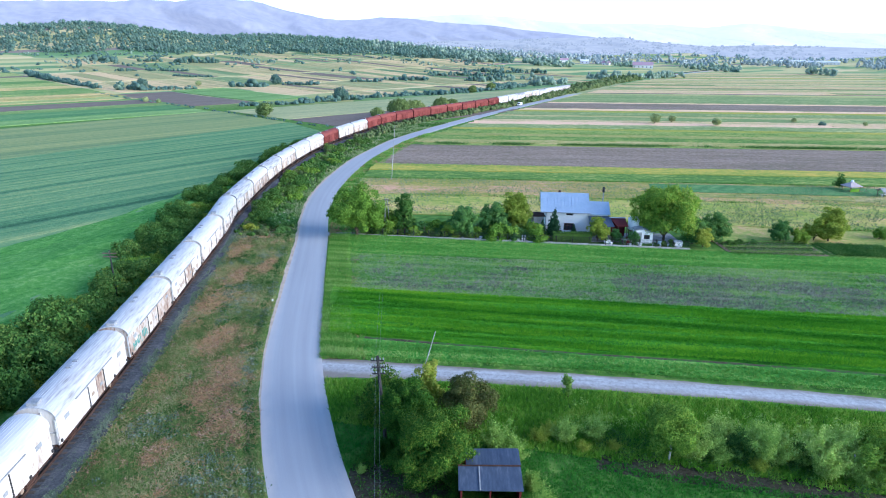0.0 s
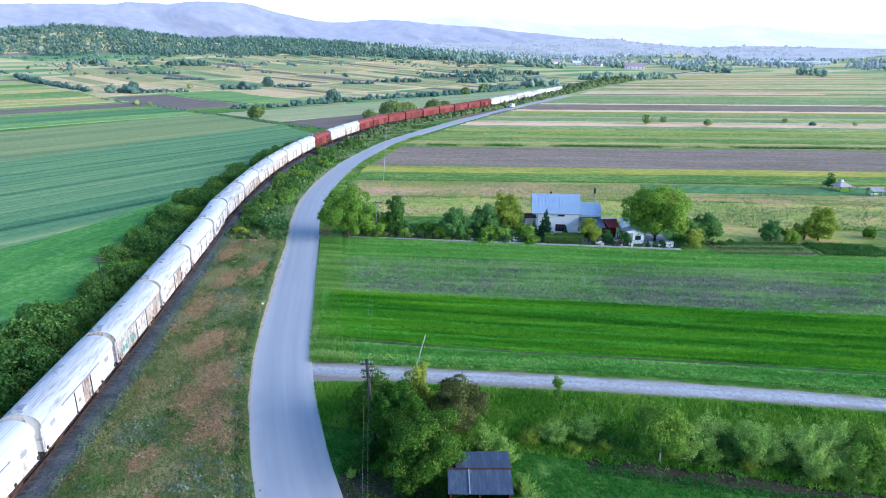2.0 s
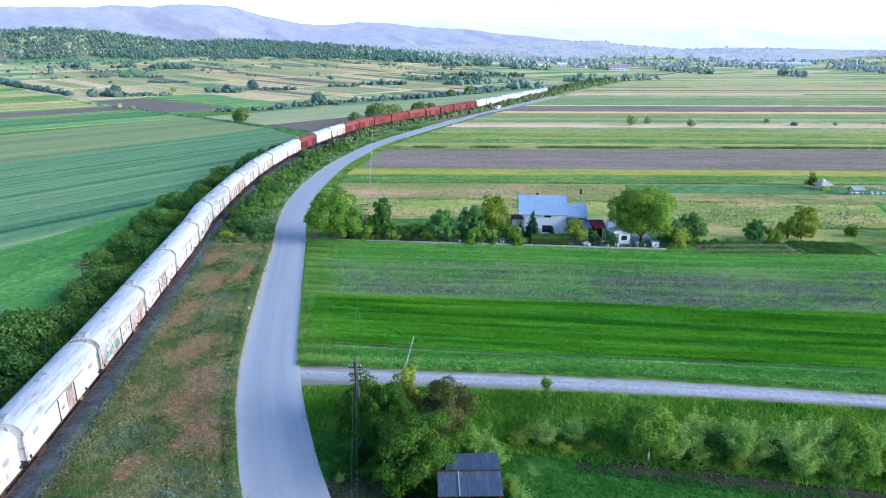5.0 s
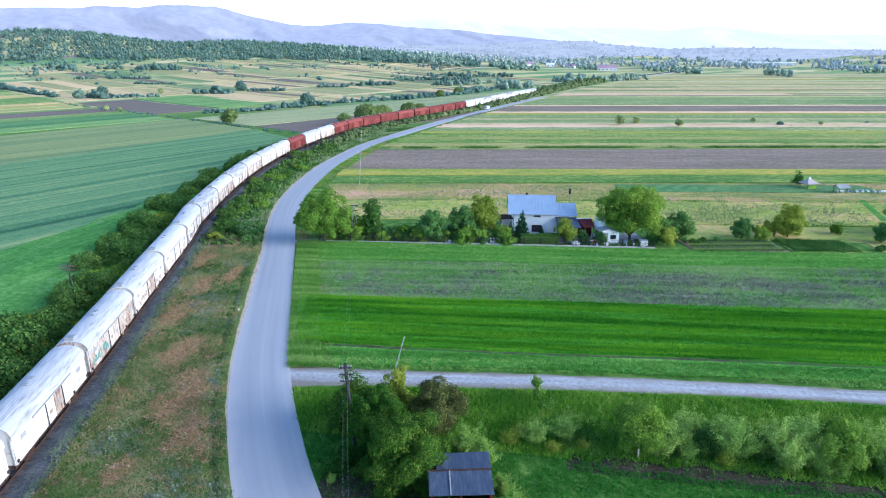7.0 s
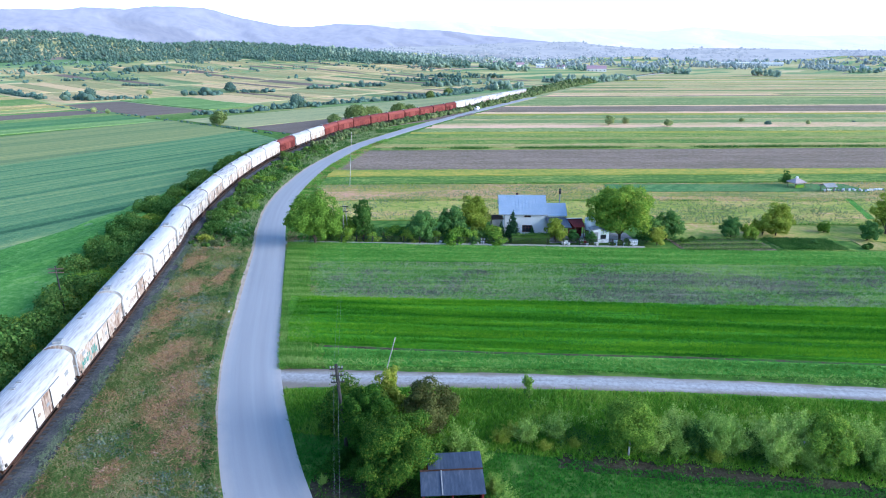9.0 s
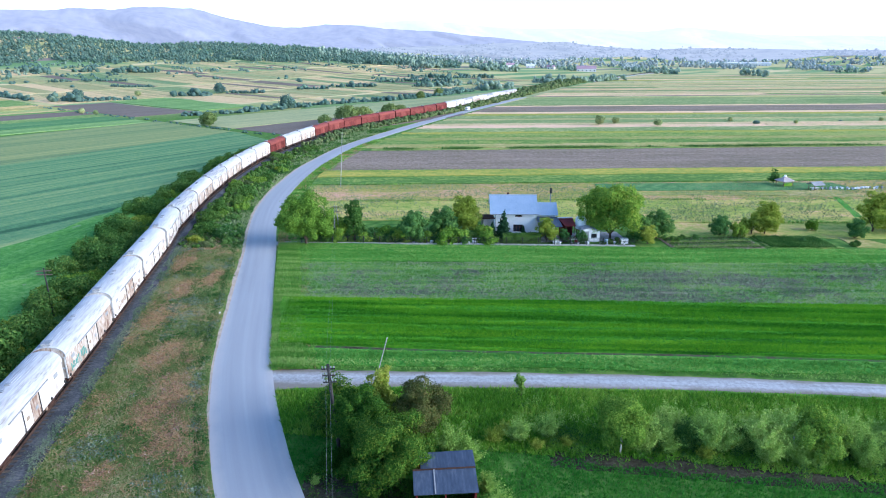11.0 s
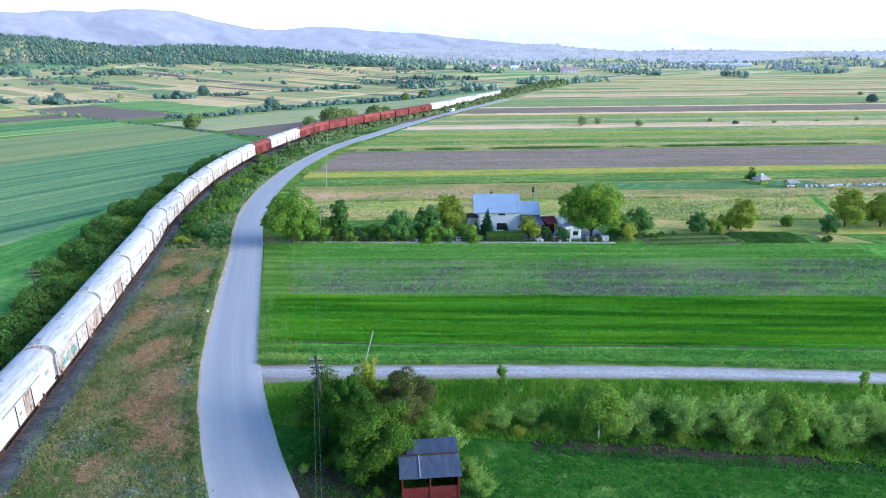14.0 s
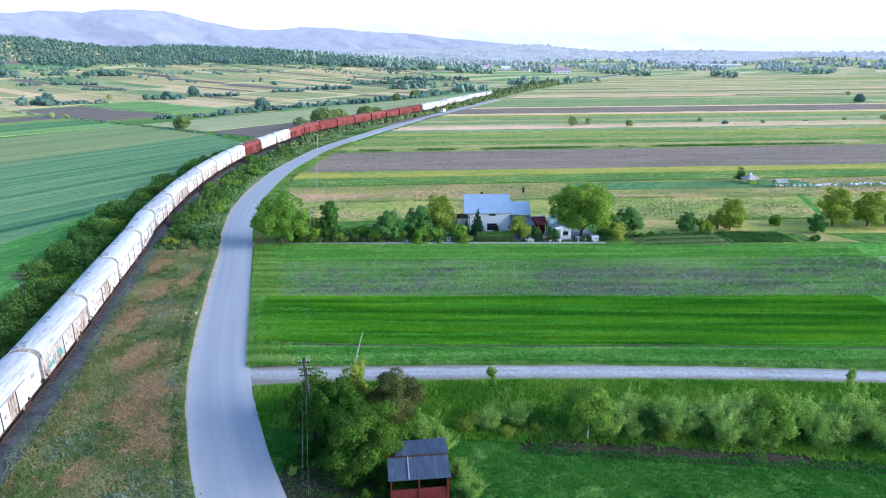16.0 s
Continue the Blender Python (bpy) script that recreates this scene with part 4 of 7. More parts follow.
def make_wagon(kind):
    """A two-axle covered wagon, centred on x = y = 0, standing on the rails, along y."""
    z0 = RAIL_Z
    paint, top = ("white", "white_roof") if kind == "white" else ("brown", "brown")
    label = "white-painted covered goods wagon, rust-streaked, standing on the rails" if kind == "white" else "rust-red covered goods wagon with ribbed sides on the rails"
    root = thing("covered_wagon", None, None, label, "train wagon", "wagons of the freight train")
    L = 6.35
    eave, crown_h, half = 3.15, 4.28, 1.42

    def arc(r, n=10, lift=0.0):
        return [(-(half + r) * math.cos(math.pi * i / n), z0 + eave + lift + (crown_h - eave) * math.sin(math.pi * i / n) ** 0.75) for i in range(n + 1)]
    # walls with a curved head under the roof
    out = [(half, z0 + 1.15), (half, z0 + eave)] + [(-x, z) for x, z in arc(-0.02)[1:-1]] + [(-half, z0 + eave), (-half, z0 + 1.15)]
    part("body", Shape().prism(out, -L, L).mesh("body"), paint, root)
    # roof shell, its seams part of the profile
    n = 20
    o1, o2 = arc(0.06, n, 0.05), arc(0.0, n, 0.0)
    ribbed = []
    for k in range(n):
        (xa, za), (xb, zb) = o1[k], o1[k + 1]
        for t, up in ((0.0, 0.012), (0.1, 0.012), (0.12, 0.0), (0.88, 0.0), (0.9, 0.012)):
            ribbed.append((xa + (xb - xa) * t, za + (zb - za) * t + up))
    ribbed.append((o1[n][0], o1[n][1] + 0.012))
    roof = part("roof", Shape().prism(ribbed + o2[::-1], -L - 0.1, L + 0.1).mesh("roof"), top, root, "pale curved metal roof" if kind == "white" else "")
    for yy in (-0.5, 0.6):
        part("roof_vent", Shape().box((-0.3, yy - 0.16, z0 + crown_h - 0.03), (0.1, yy + 0.16, z0 + crown_h + 0.16)).mesh("roof_vent", 0.02), "grey_box", roof, "grey roof vent")
    part("roof_hatch", Shape().box((-0.45, -L + 0.1, z0 + crown_h), (0.3, -L + 0.9, z0 + crown_h + 0.3)).mesh("roof_hatch", 0.02), "grey_box", roof)
    # end frames
    for e in (-1, 1):
        s = Shape()
        for x in (-1.3, -0.45, 0.45, 1.3):
            s.box((x - 0.05, e * L - (0.09 if e < 0 else 0), z0 + 1.15), (x + 0.05, e * L + (0.09 if e > 0 else 0), z0 + eave + (0.1 if abs(x) > 1 else 0.75)))
        s.box((-1.4, e * L - (0.07 if e < 0 else 0), z0 + 2.1), (1.4, e * L + (0.07 if e > 0 else 0), z0 + 2.2))
        part("end_frame", s.mesh("end_frame"), "white_roof" if kind == "white" else paint, root, "upright end stiffeners")
    if kind == "white":
        for sd in (-1, 1):
            for y0, y1 in ((-1.55, -0.02), (0.02, 1.55)):
                x0, x1 = sorted((sd * (half + 0.01), sd * (half + 0.07)))
                dr = part("door", Shape().box((x0, y0, z0 + 1.2), (x1, y1, z0 + eave - 0.06)).mesh("door", 0.012), paint, root)
                hx0, hx1 = sorted((sd * (half + 0.07), sd * (half + 0.12)))
                yy = y0 + 0.1 if y0 < -1 else y1 - 0.1
                part("door_bar", Shape().box((hx0, yy - 0.045, z0 + 1.15), (hx1, yy + 0.045, z0 + eave - 0.1)).mesh("door_bar"), "dark", dr, "dark iron locking bar")
                part("data_panel", Shape().box((hx0 - 0.01 * sd, (y0 + y1) / 2 - 0.2, z0 + 1.9), (hx0 + 0.012 * sd if sd > 0 else hx0 + 0.01, (y0 + y1) / 2 + 0.25, z0 + 2.2)).mesh("data_panel"), "scrawl_a" if y0 < -1 else "grey_box", dr)
            for yy, zz in ((-1.45, 1.35), (1.45, 1.35), (-6.2, 1.4), (6.2, 1.4), (3.4, 1.32)):
                x0, x1 = sorted((sd * half, sd * (half + 0.11)))
                part("latch", Shape().box((x0, yy - 0.09, z0 + zz - 0.12), (x1, yy + 0.09, z0 + zz + 0.12)).mesh("latch", 0.015), "dark", root, "dark iron latch")
            x0, x1 = sorted((sd * (half + 0.01), sd * (half + 0.1)))
            part("door_rail", Shape().box((x0, -3.4, z0 + eave - 0.05), (x1, 3.4, z0 + eave + 0.02)).mesh("door_rail"), "grey_box", root)
            for yy in (-4.9, 4.9):
                x0, x1 = sorted((sd * half, sd * (half + 0.03)))
                part("side_vent", Shape().box((x0, yy - 0.35, z0 + 2.5), (x1, yy + 0.35, z0 + 2.85)).mesh("side_vent"), "grey_box", root)
    else:
        for sd in (-1, 1):
            s = Shape()
            for i in range(17):
                yy = -L + 0.1 + i * (2 * L - 0.2) / 16
                x0, x1 = sorted((sd * half, sd * (half + 0.08)))
                s.box((x0, yy - 0.06, z0 + 1.15), (x1, yy + 0.06, z0 + eave))
            part("side_ribs", s.mesh("side_ribs"), "brown", root)
            x0, x1 = sorted((sd * (half + 0.08), sd * (half + 0.14)))
            for y0, y1 in ((-2.0, -0.03), (0.03, 2.0)):
                part("door", Shape().box((x0, y0, z0 + 1.2), (x1, y1, z0 + eave - 0.06)).mesh("door", 0.012), "brown", root)
    # underframe, wheels, buffers
    s = Shape().box((-1.3, -L, z0 + 0.95), (1.3, L, z0 + 1.16))
    for sd in (-1, 1):
        s.box((sd * 1.2 - 0.07, -L, z0 + 0.8), (sd * 1.2 + 0.07, L, z0 + 1.16))
        for yy in (-4.0, 4.0):
            s.box((sd * 1.05 - 0.08, yy - 0.65, z0 + 0.45), (sd * 1.05 + 0.08, yy + 0.65, z0 + 0.6))
    s.box((-0.5, -1.2, z0 + 0.5), (0.5, 1.0, z0 + 0.9))
    part("underframe", s.mesh("underframe"), "under", root, "rusty steel underframe")
    for sd in (-1, 1):
        part("brake_wheel", Shape().rod((sd * 1.36, 2.4, z0 + 1.0), (sd * 1.42, 2.4, z0 + 1.0), 0.2, n=12).mesh("brake_wheel"), "scrawl_a", root, "faded yellow brake wheel")
        for k in range(9):
            yy = -L + 0.5 + k * (2 * L - 1.0) / 8
            x0, x1 = sorted((sd * 1.27, sd * 1.44))
            part("sill_bracket", Shape().box((x0, yy - 0.04, z0 + 0.95), (x1, yy + 0.04, z0 + 1.15)).mesh("sill_bracket"), "under", root)
    for yy in (-4.0, 4.0):
        ax = part("wheelset", Shape().rod((-0.95, yy, z0 + 0.47), (0.95, yy, z0 + 0.47), 0.08).mesh("axle"), "under", root)
        for x in (-0.75, 0.75):
            part("wheel", Shape().rod((x - 0.065, yy, z0 + 0.47), (x + 0.065, yy, z0 + 0.47), 0.47, n=20).rod((x * 1.09 - 0.05, yy, z0 + 0.47), (x * 1.09 + 0.05, yy, z0 + 0.47), 0.16, n=10).mesh("wheel"), "under", ax)
    for e in (-1, 1):
        for x in (-0.87, 0.87):
            part("buffer", Shape().rod((x, e * L, z0 + 1.05), (x, e * (L + 0.5), z0 + 1.05), 0.1).rod((x, e * (L + 0.5), z0 + 1.05), (x, e * (L + 0.56), z0 + 1.05), 0.22, n=14).mesh("buffer"), "dark", root)
        part("coupling", Shape().box((-0.06, e * (L + 0.28) - 0.28, z0 + 0.93), (0.06, e * (L + 0.28) + 0.28, z0 + 1.05)).mesh("coupling"), "dark", root)
    return root


def make_train():
    s_joint = TRACK.s_at(JOINT_Y)
    kinds = ["white"] * 2 + ["white"] * 10 + ["brown"] + ["white"] * 2 + ["brown"] * 9 + ["white"] * 10
    protos, used = {}, set()
    for i, kind in enumerate(kinds):
        if kind not in protos:
            protos[kind] = make_wagon(kind)
        sa, sb = s_joint + (i - 2) * PITCH + 3.0, s_joint + (i - 1) * PITCH - 3.0
        a, b = TRACK.at(sa), TRACK.at(sb)
        c, w = (a + b) / 2, b - a
        m = pose(c[0], c[1], 0, 0, 0, math.degrees(math.atan2(-w[0], w[1])))
        if kind not in used:
            used.add(kind)
            protos[kind].matrix_basis = m
            ob = protos[kind]
        else:
            ob = copy_thing(protos[kind], m)
        if i in (2, 3, 5):
            # scrawls on the lower side, as plain bars
            r2 = np.random.default_rng(i)
            y = -5.6 if i != 3 else -5.0
            while y < (-1.8 if i != 3 else 4.5):
                w = r2.uniform(0.08, 0.3)
                if abs(y) > 1.9:
                    z = RAIL_Z + 1.25 + r2.uniform(0, 0.5)
                    part("painted_bar", Shape().box((1.425, y, z), (1.432, y + w, z + r2.uniform(0.25, 0.9))).mesh("painted_bar"), {2: "scrawl_c", 3: "scrawl_a"}.get(i, "scrawl_b"), ob, "faded spray-painted bar")
                y += w + r2.uniform(0.05, 0.25)


make_train()


# ---- plants ----
def leaves(r2, blobs, n, size, shell=0.58, flat=0.85, lean=0.5, heart=None):
    """n small leaf clusters over a heap of balls (x, y, z, r), turned away from the heart of the crown if one is given."""
    b = np.array(blobs, float)
    pick = r2.choice(len(b), n, p=b[:, 3] ** 2 / (b[:, 3] ** 2).sum())
    d = r2.normal(size=(n, 3))
    d /= np.linalg.norm(d, axis=1)[:, None]
    if heart is not None:
        away = b[pick, :3] - np.array(heart)
        d += 0.75 * away / (np.linalg.norm(away, axis=1)[:, None] + 0.01)
        d /= np.linalg.norm(d, axis=1)[:, None]
    lump = 1 + 0.16 * np.sin(d[:, 0] * 5 + pick) * np.sin(d[:, 1] * 6 + 2 * pick) + 0.1 * np.sin(d[:, 2] * 9 + pick)
    rad = b[pick, 3] * (shell + (1 - shell) * r2.random(n) ** 0.6 + 0.08 * r2.normal(size=n) ** 2) * lump
    c = b[pick, :3] + d * rad[:, None] * np.array([1, 1, flat])
    nrm = d + r2.normal(size=(n, 3)) * lean
    nrm /= np.linalg.norm(nrm, axis=1)[:, None]
    t = np.cross(nrm, r2.normal(size=(n, 3)))
    t /= np.linalg.norm(t, axis=1)[:, None]
    u = np.cross(nrm, t)
    s = size * r2.uniform(0.55, 1.3, n)[:, None]
    v = np.stack([c - t * s * 0.6, c + u * s * 0.38 + nrm * s * 0.1, c + t * s * 0.6, c - u * s * 0.38 + nrm * s * 0.1], 1)
    v[..., 2] = np.maximum(v[..., 2], 0.02)
    return v.reshape(-1, 3)


def quads(name, v):
    return fast_mesh(name, v, np.arange(len(v)).reshape(-1, 4))


def clumps(r2, w, h0, h1, n, rad):
    """Leafy boughs set round a crown: balls near the skin of an uneven egg, more of them above than below."""
    out = []
    c, up = (h0 + h1) / 2, (h1 - h0) / 2 - 0.6 * rad
    bump = r2.uniform(0, 6.28, 4)
    for _ in range(n):
        z = r2.uniform(-0.75, 1.0)
        a = r2.uniform(0, 2 * math.pi)
        k = math.sqrt(max(0.0, 1 - z * z))
        out_ = 0.9 + 0.13 * math.sin(2 * a + bump[0]) * k + 0.1 * math.sin(3 * a + 4 * z + bump[1]) + r2.uniform(-0.3, 0.1)
        side = (w - 0.6 * rad) * k * out_ * (1 - 0.12 * z)
        out.append((side * math.cos(a), side * math.sin(a), c + up * z * out_, rad * r2.uniform(0.65, 1.3)))
    return out


def make_tree(seed, w, h0, h1, n_leaf, size, mat, label, n_ball=16, trunk=0.16, category="tree", ball=0.0):
    r2 = np.random.default_rng(seed)
    root = thing("tree", None, None, label, category)
    rad = w * (ball or (0.24 if w > 2 else 0.36))
    balls = clumps(r2, w, h0, h1, int(n_ball * 2.5), rad)
    heart = (0, 0, h0 + 0.42 * (h1 - h0))
    t = Shape()
    mid = h0 + (h1 - h0) * 0.35
    bend = r2.uniform(-0.2, 0.2, 2)
    t.rod((0, 0, -0.1), (bend[0], bend[1], h0 * 0.8), trunk * 1.3, trunk)
    t.rod((bend[0], bend[1], h0 * 0.8), (bend[0] * 1.5, bend[1] * 1.5, mid), trunk, trunk * 0.6)
    for x, y, z, r in balls[:9]:
        t.rod((bend[0], bend[1], h0 * 0.8 + 0.2 * (z - h0)), (x * 0.8, y * 0.8, z), trunk * 0.45, trunk * 0.12, 5)
    part("trunk", t.mesh("trunk"), "bark", root)
    v = leaves(r2, balls, n_leaf, size, 0.75, 0.9, 0.38, heart)
    inner = [(x * 0.6, y * 0.6, heart[2] + (z - heart[2]) * 0.65, r * 1.3) for x, y, z, r in balls]
    v = np.concatenate([v, leaves(r2, inner, n_leaf // 3, size * 1.8, 0.3)])
    part("crown", quads("crown", v), mat, root)
    return root


def make_bush(seed, w, h, n_leaf, size, mat, label, name="bush", n_ball=9, group="", kind="", upright=0.0):
    r2 = np.random.default_rng(seed)
    if upright:
        # many leafy shoots fanning out of one stool
        balls = []
        for _ in range(34):
            a, q = r2.uniform(0, 2 * math.pi), r2.random() ** 0.6
            tip = np.array([w * q * math.cos(a), w * q * math.sin(a), h * (1.05 - 0.45 * q) * r2.uniform(0.7, 1.1)])
            for t in (0.35, 0.55, 0.72, 0.86, 0.97):
                balls.append((*(tip * np.array([t ** 1.3, t ** 1.3, t])), upright * (1.25 - t) * w))
    else:
        balls = clumps(r2, w, -0.25 * h, h, int(n_ball * 2.6), w * 0.32)
    v = leaves(r2, balls, n_leaf, size) if upright else leaves(r2, balls, n_leaf, size, 0.7, 0.9, 0.4, (0, 0, 0.3 * h))
    v = np.concatenate([v, leaves(r2, balls, n_leaf // 7, size * 1.2 if upright else size * 1.7, 0.2)])
    return thing(name, quads(name, v), mat, label, "bush", group, kind)


def make_conifer(seed, h, r, mat="conifer"):
    r2 = np.random.default_rng(seed)
    root = thing("conifer", None, None, "dark green conical conifer by the house", "tree")
    part("trunk", Shape().rod((0, 0, -0.1), (0, 0, h * 0.9), 0.12, 0.03).mesh("trunk"), "bark", root)
    balls = []
    for i in range(26):
        z = (i + 0.5) / 26
        rr = r * (1 - z) + 0.12
        a = i * 2.4
        balls.append((math.cos(a) * rr * 0.5, math.sin(a) * rr * 0.5, 0.2 + z * h, rr * 0.62))
    part("crown", quads("crown", leaves(r2, balls, 2200, 0.28, 0.6)), mat, root)
    return root


class Stand:
    """Plants of a few kinds, each built once and then copied."""

    def __init__(self, protos):
        self.protos, self.used = protos, set()

    def put(self, i, x, y, s=1.0, turn=None, sz=None, label="", z=None, group=""):
        ob = self.protos[i % len(self.protos)]
        turn = rng.uniform(0, 360) if turn is None else turn
        z = float(swell(x, y)) if z is None else z
        m = Matrix.LocRotScale((x, y, z), Euler((0, 0, radians(turn))), (s, s, s * (sz or 1)))
        k = i % len(self.protos)
        if k in self.used:
            ob = copy_thing(ob, m)
        else:
            self.used.add(k)
            ob.matrix_basis = m
        return tagged(ob, label, group=group)


def ball_mesh(level):
    bm = bmesh.new()
    bmesh.ops.create_icosphere(bm, subdivisions=level, radius=1)
    out = np.array([v.co[:] for v in bm.verts]), np.array([[v.index for v in f.verts] for f in bm.faces])
    bm.free()
    return out


BALLS = {1: ball_mesh(1), 2: ball_mesh(2)}


def joined(name, spots, r2, per, size, mat, label, category="woods", lumps=3, core=1.0, level=1):
    """Uncountable plants as one mesh: uneven lumps of foliage with loose sprays. spots: x, y, z, half width, height."""
    vs, fs, k = [], [], 0
    ICO_V, ICO_F = BALLS[level]
    for x, y, z, w, h in spots:
        bl = []
        for q in range(lumps):
            r = w * r2.uniform(0.45, 0.72)
            bl.append((x + r2.normal() * w * 0.38, y + r2.normal() * w * 0.38, z + (h - 0.8 * r) * (0.25 + 0.75 * q / max(1, lumps - 1)) * r2.uniform(0.75, 1.0), r))
        for bx, by, bz, r in bl:
            v = ICO_V * r2.uniform(0.72, 1.18, (len(ICO_V), 1)) * core * np.array([r, r, r * min(1.2, 0.45 + 0.4 * h / w)]) + (bx, by, bz)
            v[:, 2] = np.maximum(v[:, 2], z - 0.3)
            vs.append(v)
            fs.append(ICO_F + k)
            k += len(v)
        v = leaves(r2, bl, per, size * w, 0.86 * core, 0.9, 0.6)
        v[:, 2] = np.maximum(v[:, 2], z)
        q = np.arange(len(v)).reshape(-1, 4) + k
        vs.append(v)
        fs.append(np.concatenate([q[:, [0, 1, 2]], q[:, [0, 2, 3]]]))
        k += len(v)
    me = fast_mesh(name, np.concatenate(vs), np.concatenate(fs))
    me.polygons.foreach_set("use_smooth", np.ones(len(me.polygons), bool))
    return thing(name, me, mat, label, category, kind="stuff")


def make_plants():
    r2 = np.random.default_rng(21)
    # big garden trees
    wal = make_tree(1, 4.7, 0.1, 9.4, 19000, 0.24, "leaf", "round walnut tree in full leaf by the garden", 20, 0.22)
    wal.matrix_basis = pose(35.6, 97.2, 0, 0, 0, 20)
    oak = make_tree(2, 4.2, 0.1, 8.6, 17000, 0.24, "leaf", "broad leafy tree at the road edge by the garden", 20, 0.22)
    oak.matrix_basis = pose(-14.0, 98.5, 0, 0, 0, 0)
    orch = Stand([make_tree(3, 2.7, -0.3, 5.4, 6000, 0.22, "leaf_dark", "dark green leafy fruit tree in the garden", 12), make_tree(4, 2.9, -0.2, 6.6, 6400, 0.22, "leaf_yellow", "yellow-green leafy fruit tree in the garden", 12),
                  make_tree(5, 2.7, -0.3, 4.8, 5600, 0.22, "leaf", "fresh green leafy fruit tree in the garden", 11), make_tree(6, 1.8, 0.5, 7.6, 4600, 0.22, "leaf_verge", "slender upright green tree in the garden", 9)])
    for i, x, y, s in ((3, -6.2, 99.6, 0.95), (2, -9.5, 100.5, 0.9), (0, 3.2, 99.0, 0.95), (2, 1.0, 98.2, 0.6), (0, 8.2, 101.2, 1.0), (1, 12.0, 102.5, 1.05), (1, 24.7, 96.3, 0.62), (0, 27.6, 96.2, 0.42), (0, 30.0, 94.9, 0.42),
                       (0, 39.6, 95.3, 0.85), (0, 43.2, 96.4, 0.95), (1, 40.5, 93.5, 0.5), (0, 54.3, 97.0, 0.7), (2, 57.0, 96.0, 0.6), (1, 62.5, 97.4, 0.85), (1, 60.3, 97.6, 0.6), (0, 75.5, 93.3, 0.65),
                       (1, 81.5, 97.0, 1.05), (1, 87.5, 96.2, 1.0), (2, 92.5, 95.5, 0.95), (1, 98.5, 96.0, 1.05), (2, 71.5, 98.5, 0.5)):
        orch.put(i, x, y, s, group="garden trees")
    con = Stand([make_conifer(7, 4.6, 1.2)])
    for x, y, s in ((18.2, 99.4, 1.0), (16.3, 99.2, 0.62), (21.6, 99.8, 0.42)):
        con.put(0, x, y, s)
    # the clump by the near pole
    big = make_tree(8, 3.1, 0.1, 5.7, 32000, 0.11, "leaf_near", "leafy green tree by the utility pole and the hut", 20, 0.13)
    big.matrix_basis = pose(-0.5, 38.4, 0, 0, 0, 50)
    b2 = make_tree(9, 2.5, 0.1, 5.4, 22000, 0.115, "leaf_near", "dense green tree by the utility pole", 16, 0.12)
    b2.matrix_basis = pose(-3.0, 43.2, 0)
    b3 = make_tree(10, 2.5, 0.2, 5.2, 17000, 0.105, "leaf_brown", "reddish-green leafy tree by the hut", 13, 0.1)
    b3.matrix_basis = pose(1.9, 43.9, 0)
    b5 = make_tree(61, 1.9, 0.2, 4.6, 9000, 0.13, "leaf_near", "dark green bushy tree behind the utility pole", 14, 0.1)
    b5.matrix_basis = pose(-5.0, 45.4, 0)
    b4 = make_tree(11, 1.1, 0.5, 5.2, 4000, 0.13, "leaf_yellow", "young yellow-green tree by the utility pole", 8, 0.06)
    b4.matrix_basis = pose(-1.2, 46.6, 0)
    sap = Stand([make_tree(12, 0.5, 0.3, 2.6, 1300, 0.09, "leaf_pale", "slender pale green sapling beside the lane", 7, 0.03)])
    sap.put(0, 10.9, 49.0)
    sap.put(0, 43.2, 44.6, 0.95)
    rt = make_tree(13, 2.0, 0.3, 4.2, 14000, 0.11, "leaf", "compact round tree in the hedge row", 16, 0.1)
    rt.matrix_basis = pose(17.4, 41.3, 0)
    rt2 = make_tree(14, 2.2, 0.0, 3.6, 13000, 0.11, "leaf", "dense green tree in the hedge row", 16, 0.1)
    rt2.matrix_basis = pose(32.0, 38.8, 0)
    shrub = Stand([make_bush(15, 1.3, 2.2, 4600, 0.085, "leaf_pale", "pale green leafy shrub in tall grass", "shrub", upright=0.3), make_bush(16, 1.5, 2.6, 5200, 0.088, "leaf_pale", "tall pale green shrub in the hedge row", "shrub", upright=0.3),
                   make_bush(17, 1.2, 1.7, 4000, 0.08, "leaf_yellow", "yellow-green leafy shrub in tall grass", "shrub", upright=0.3), make_bush(18, 1.4, 2.2, 4200, 0.09, "leaf_verge", "dense green leafy shrub in tall grass", "shrub"), make_bush(19, 1.5, 2.4, 4200, 0.1, "leaf_near", "green shrub under the trees, leaf colour darkened for shade", "shrub")])
    for i, x, y, s in ((1, 4.2, 41.4, 1.2), (0, 5.4, 40.2, 1.0), (0, 6.8, 34.6, 1.0), (0, 6.3, 36.8, 0.8), (2, 7.6, 42.6, 0.9), (0, 9.6, 42.6, 1.1), (2, 8.6, 43.6, 0.9), (0, 12.0, 42.9, 1.1), (2, 13.2, 41.6, 0.7), (2, 10.8, 41.4, 0.7),
                       (3, -5.8, 45.5, 0.9), (4, -5.2, 40.4, 0.7), (0, -5.9, 38.6, 0.4), (4, -0.6, 34.9, 0.6), (3, -5.0, 47.0, 0.7), (4, 0.5, 36.6, 0.9), (4, -3.4, 39.4, 1.0), (4, -4.4, 41.0, 0.8), (4, 0.4, 42.0, 1.2), (4, 2.2, 40.6, 1.0)):
        shrub.put(i, x, y, s, group="shrubs by the hut")
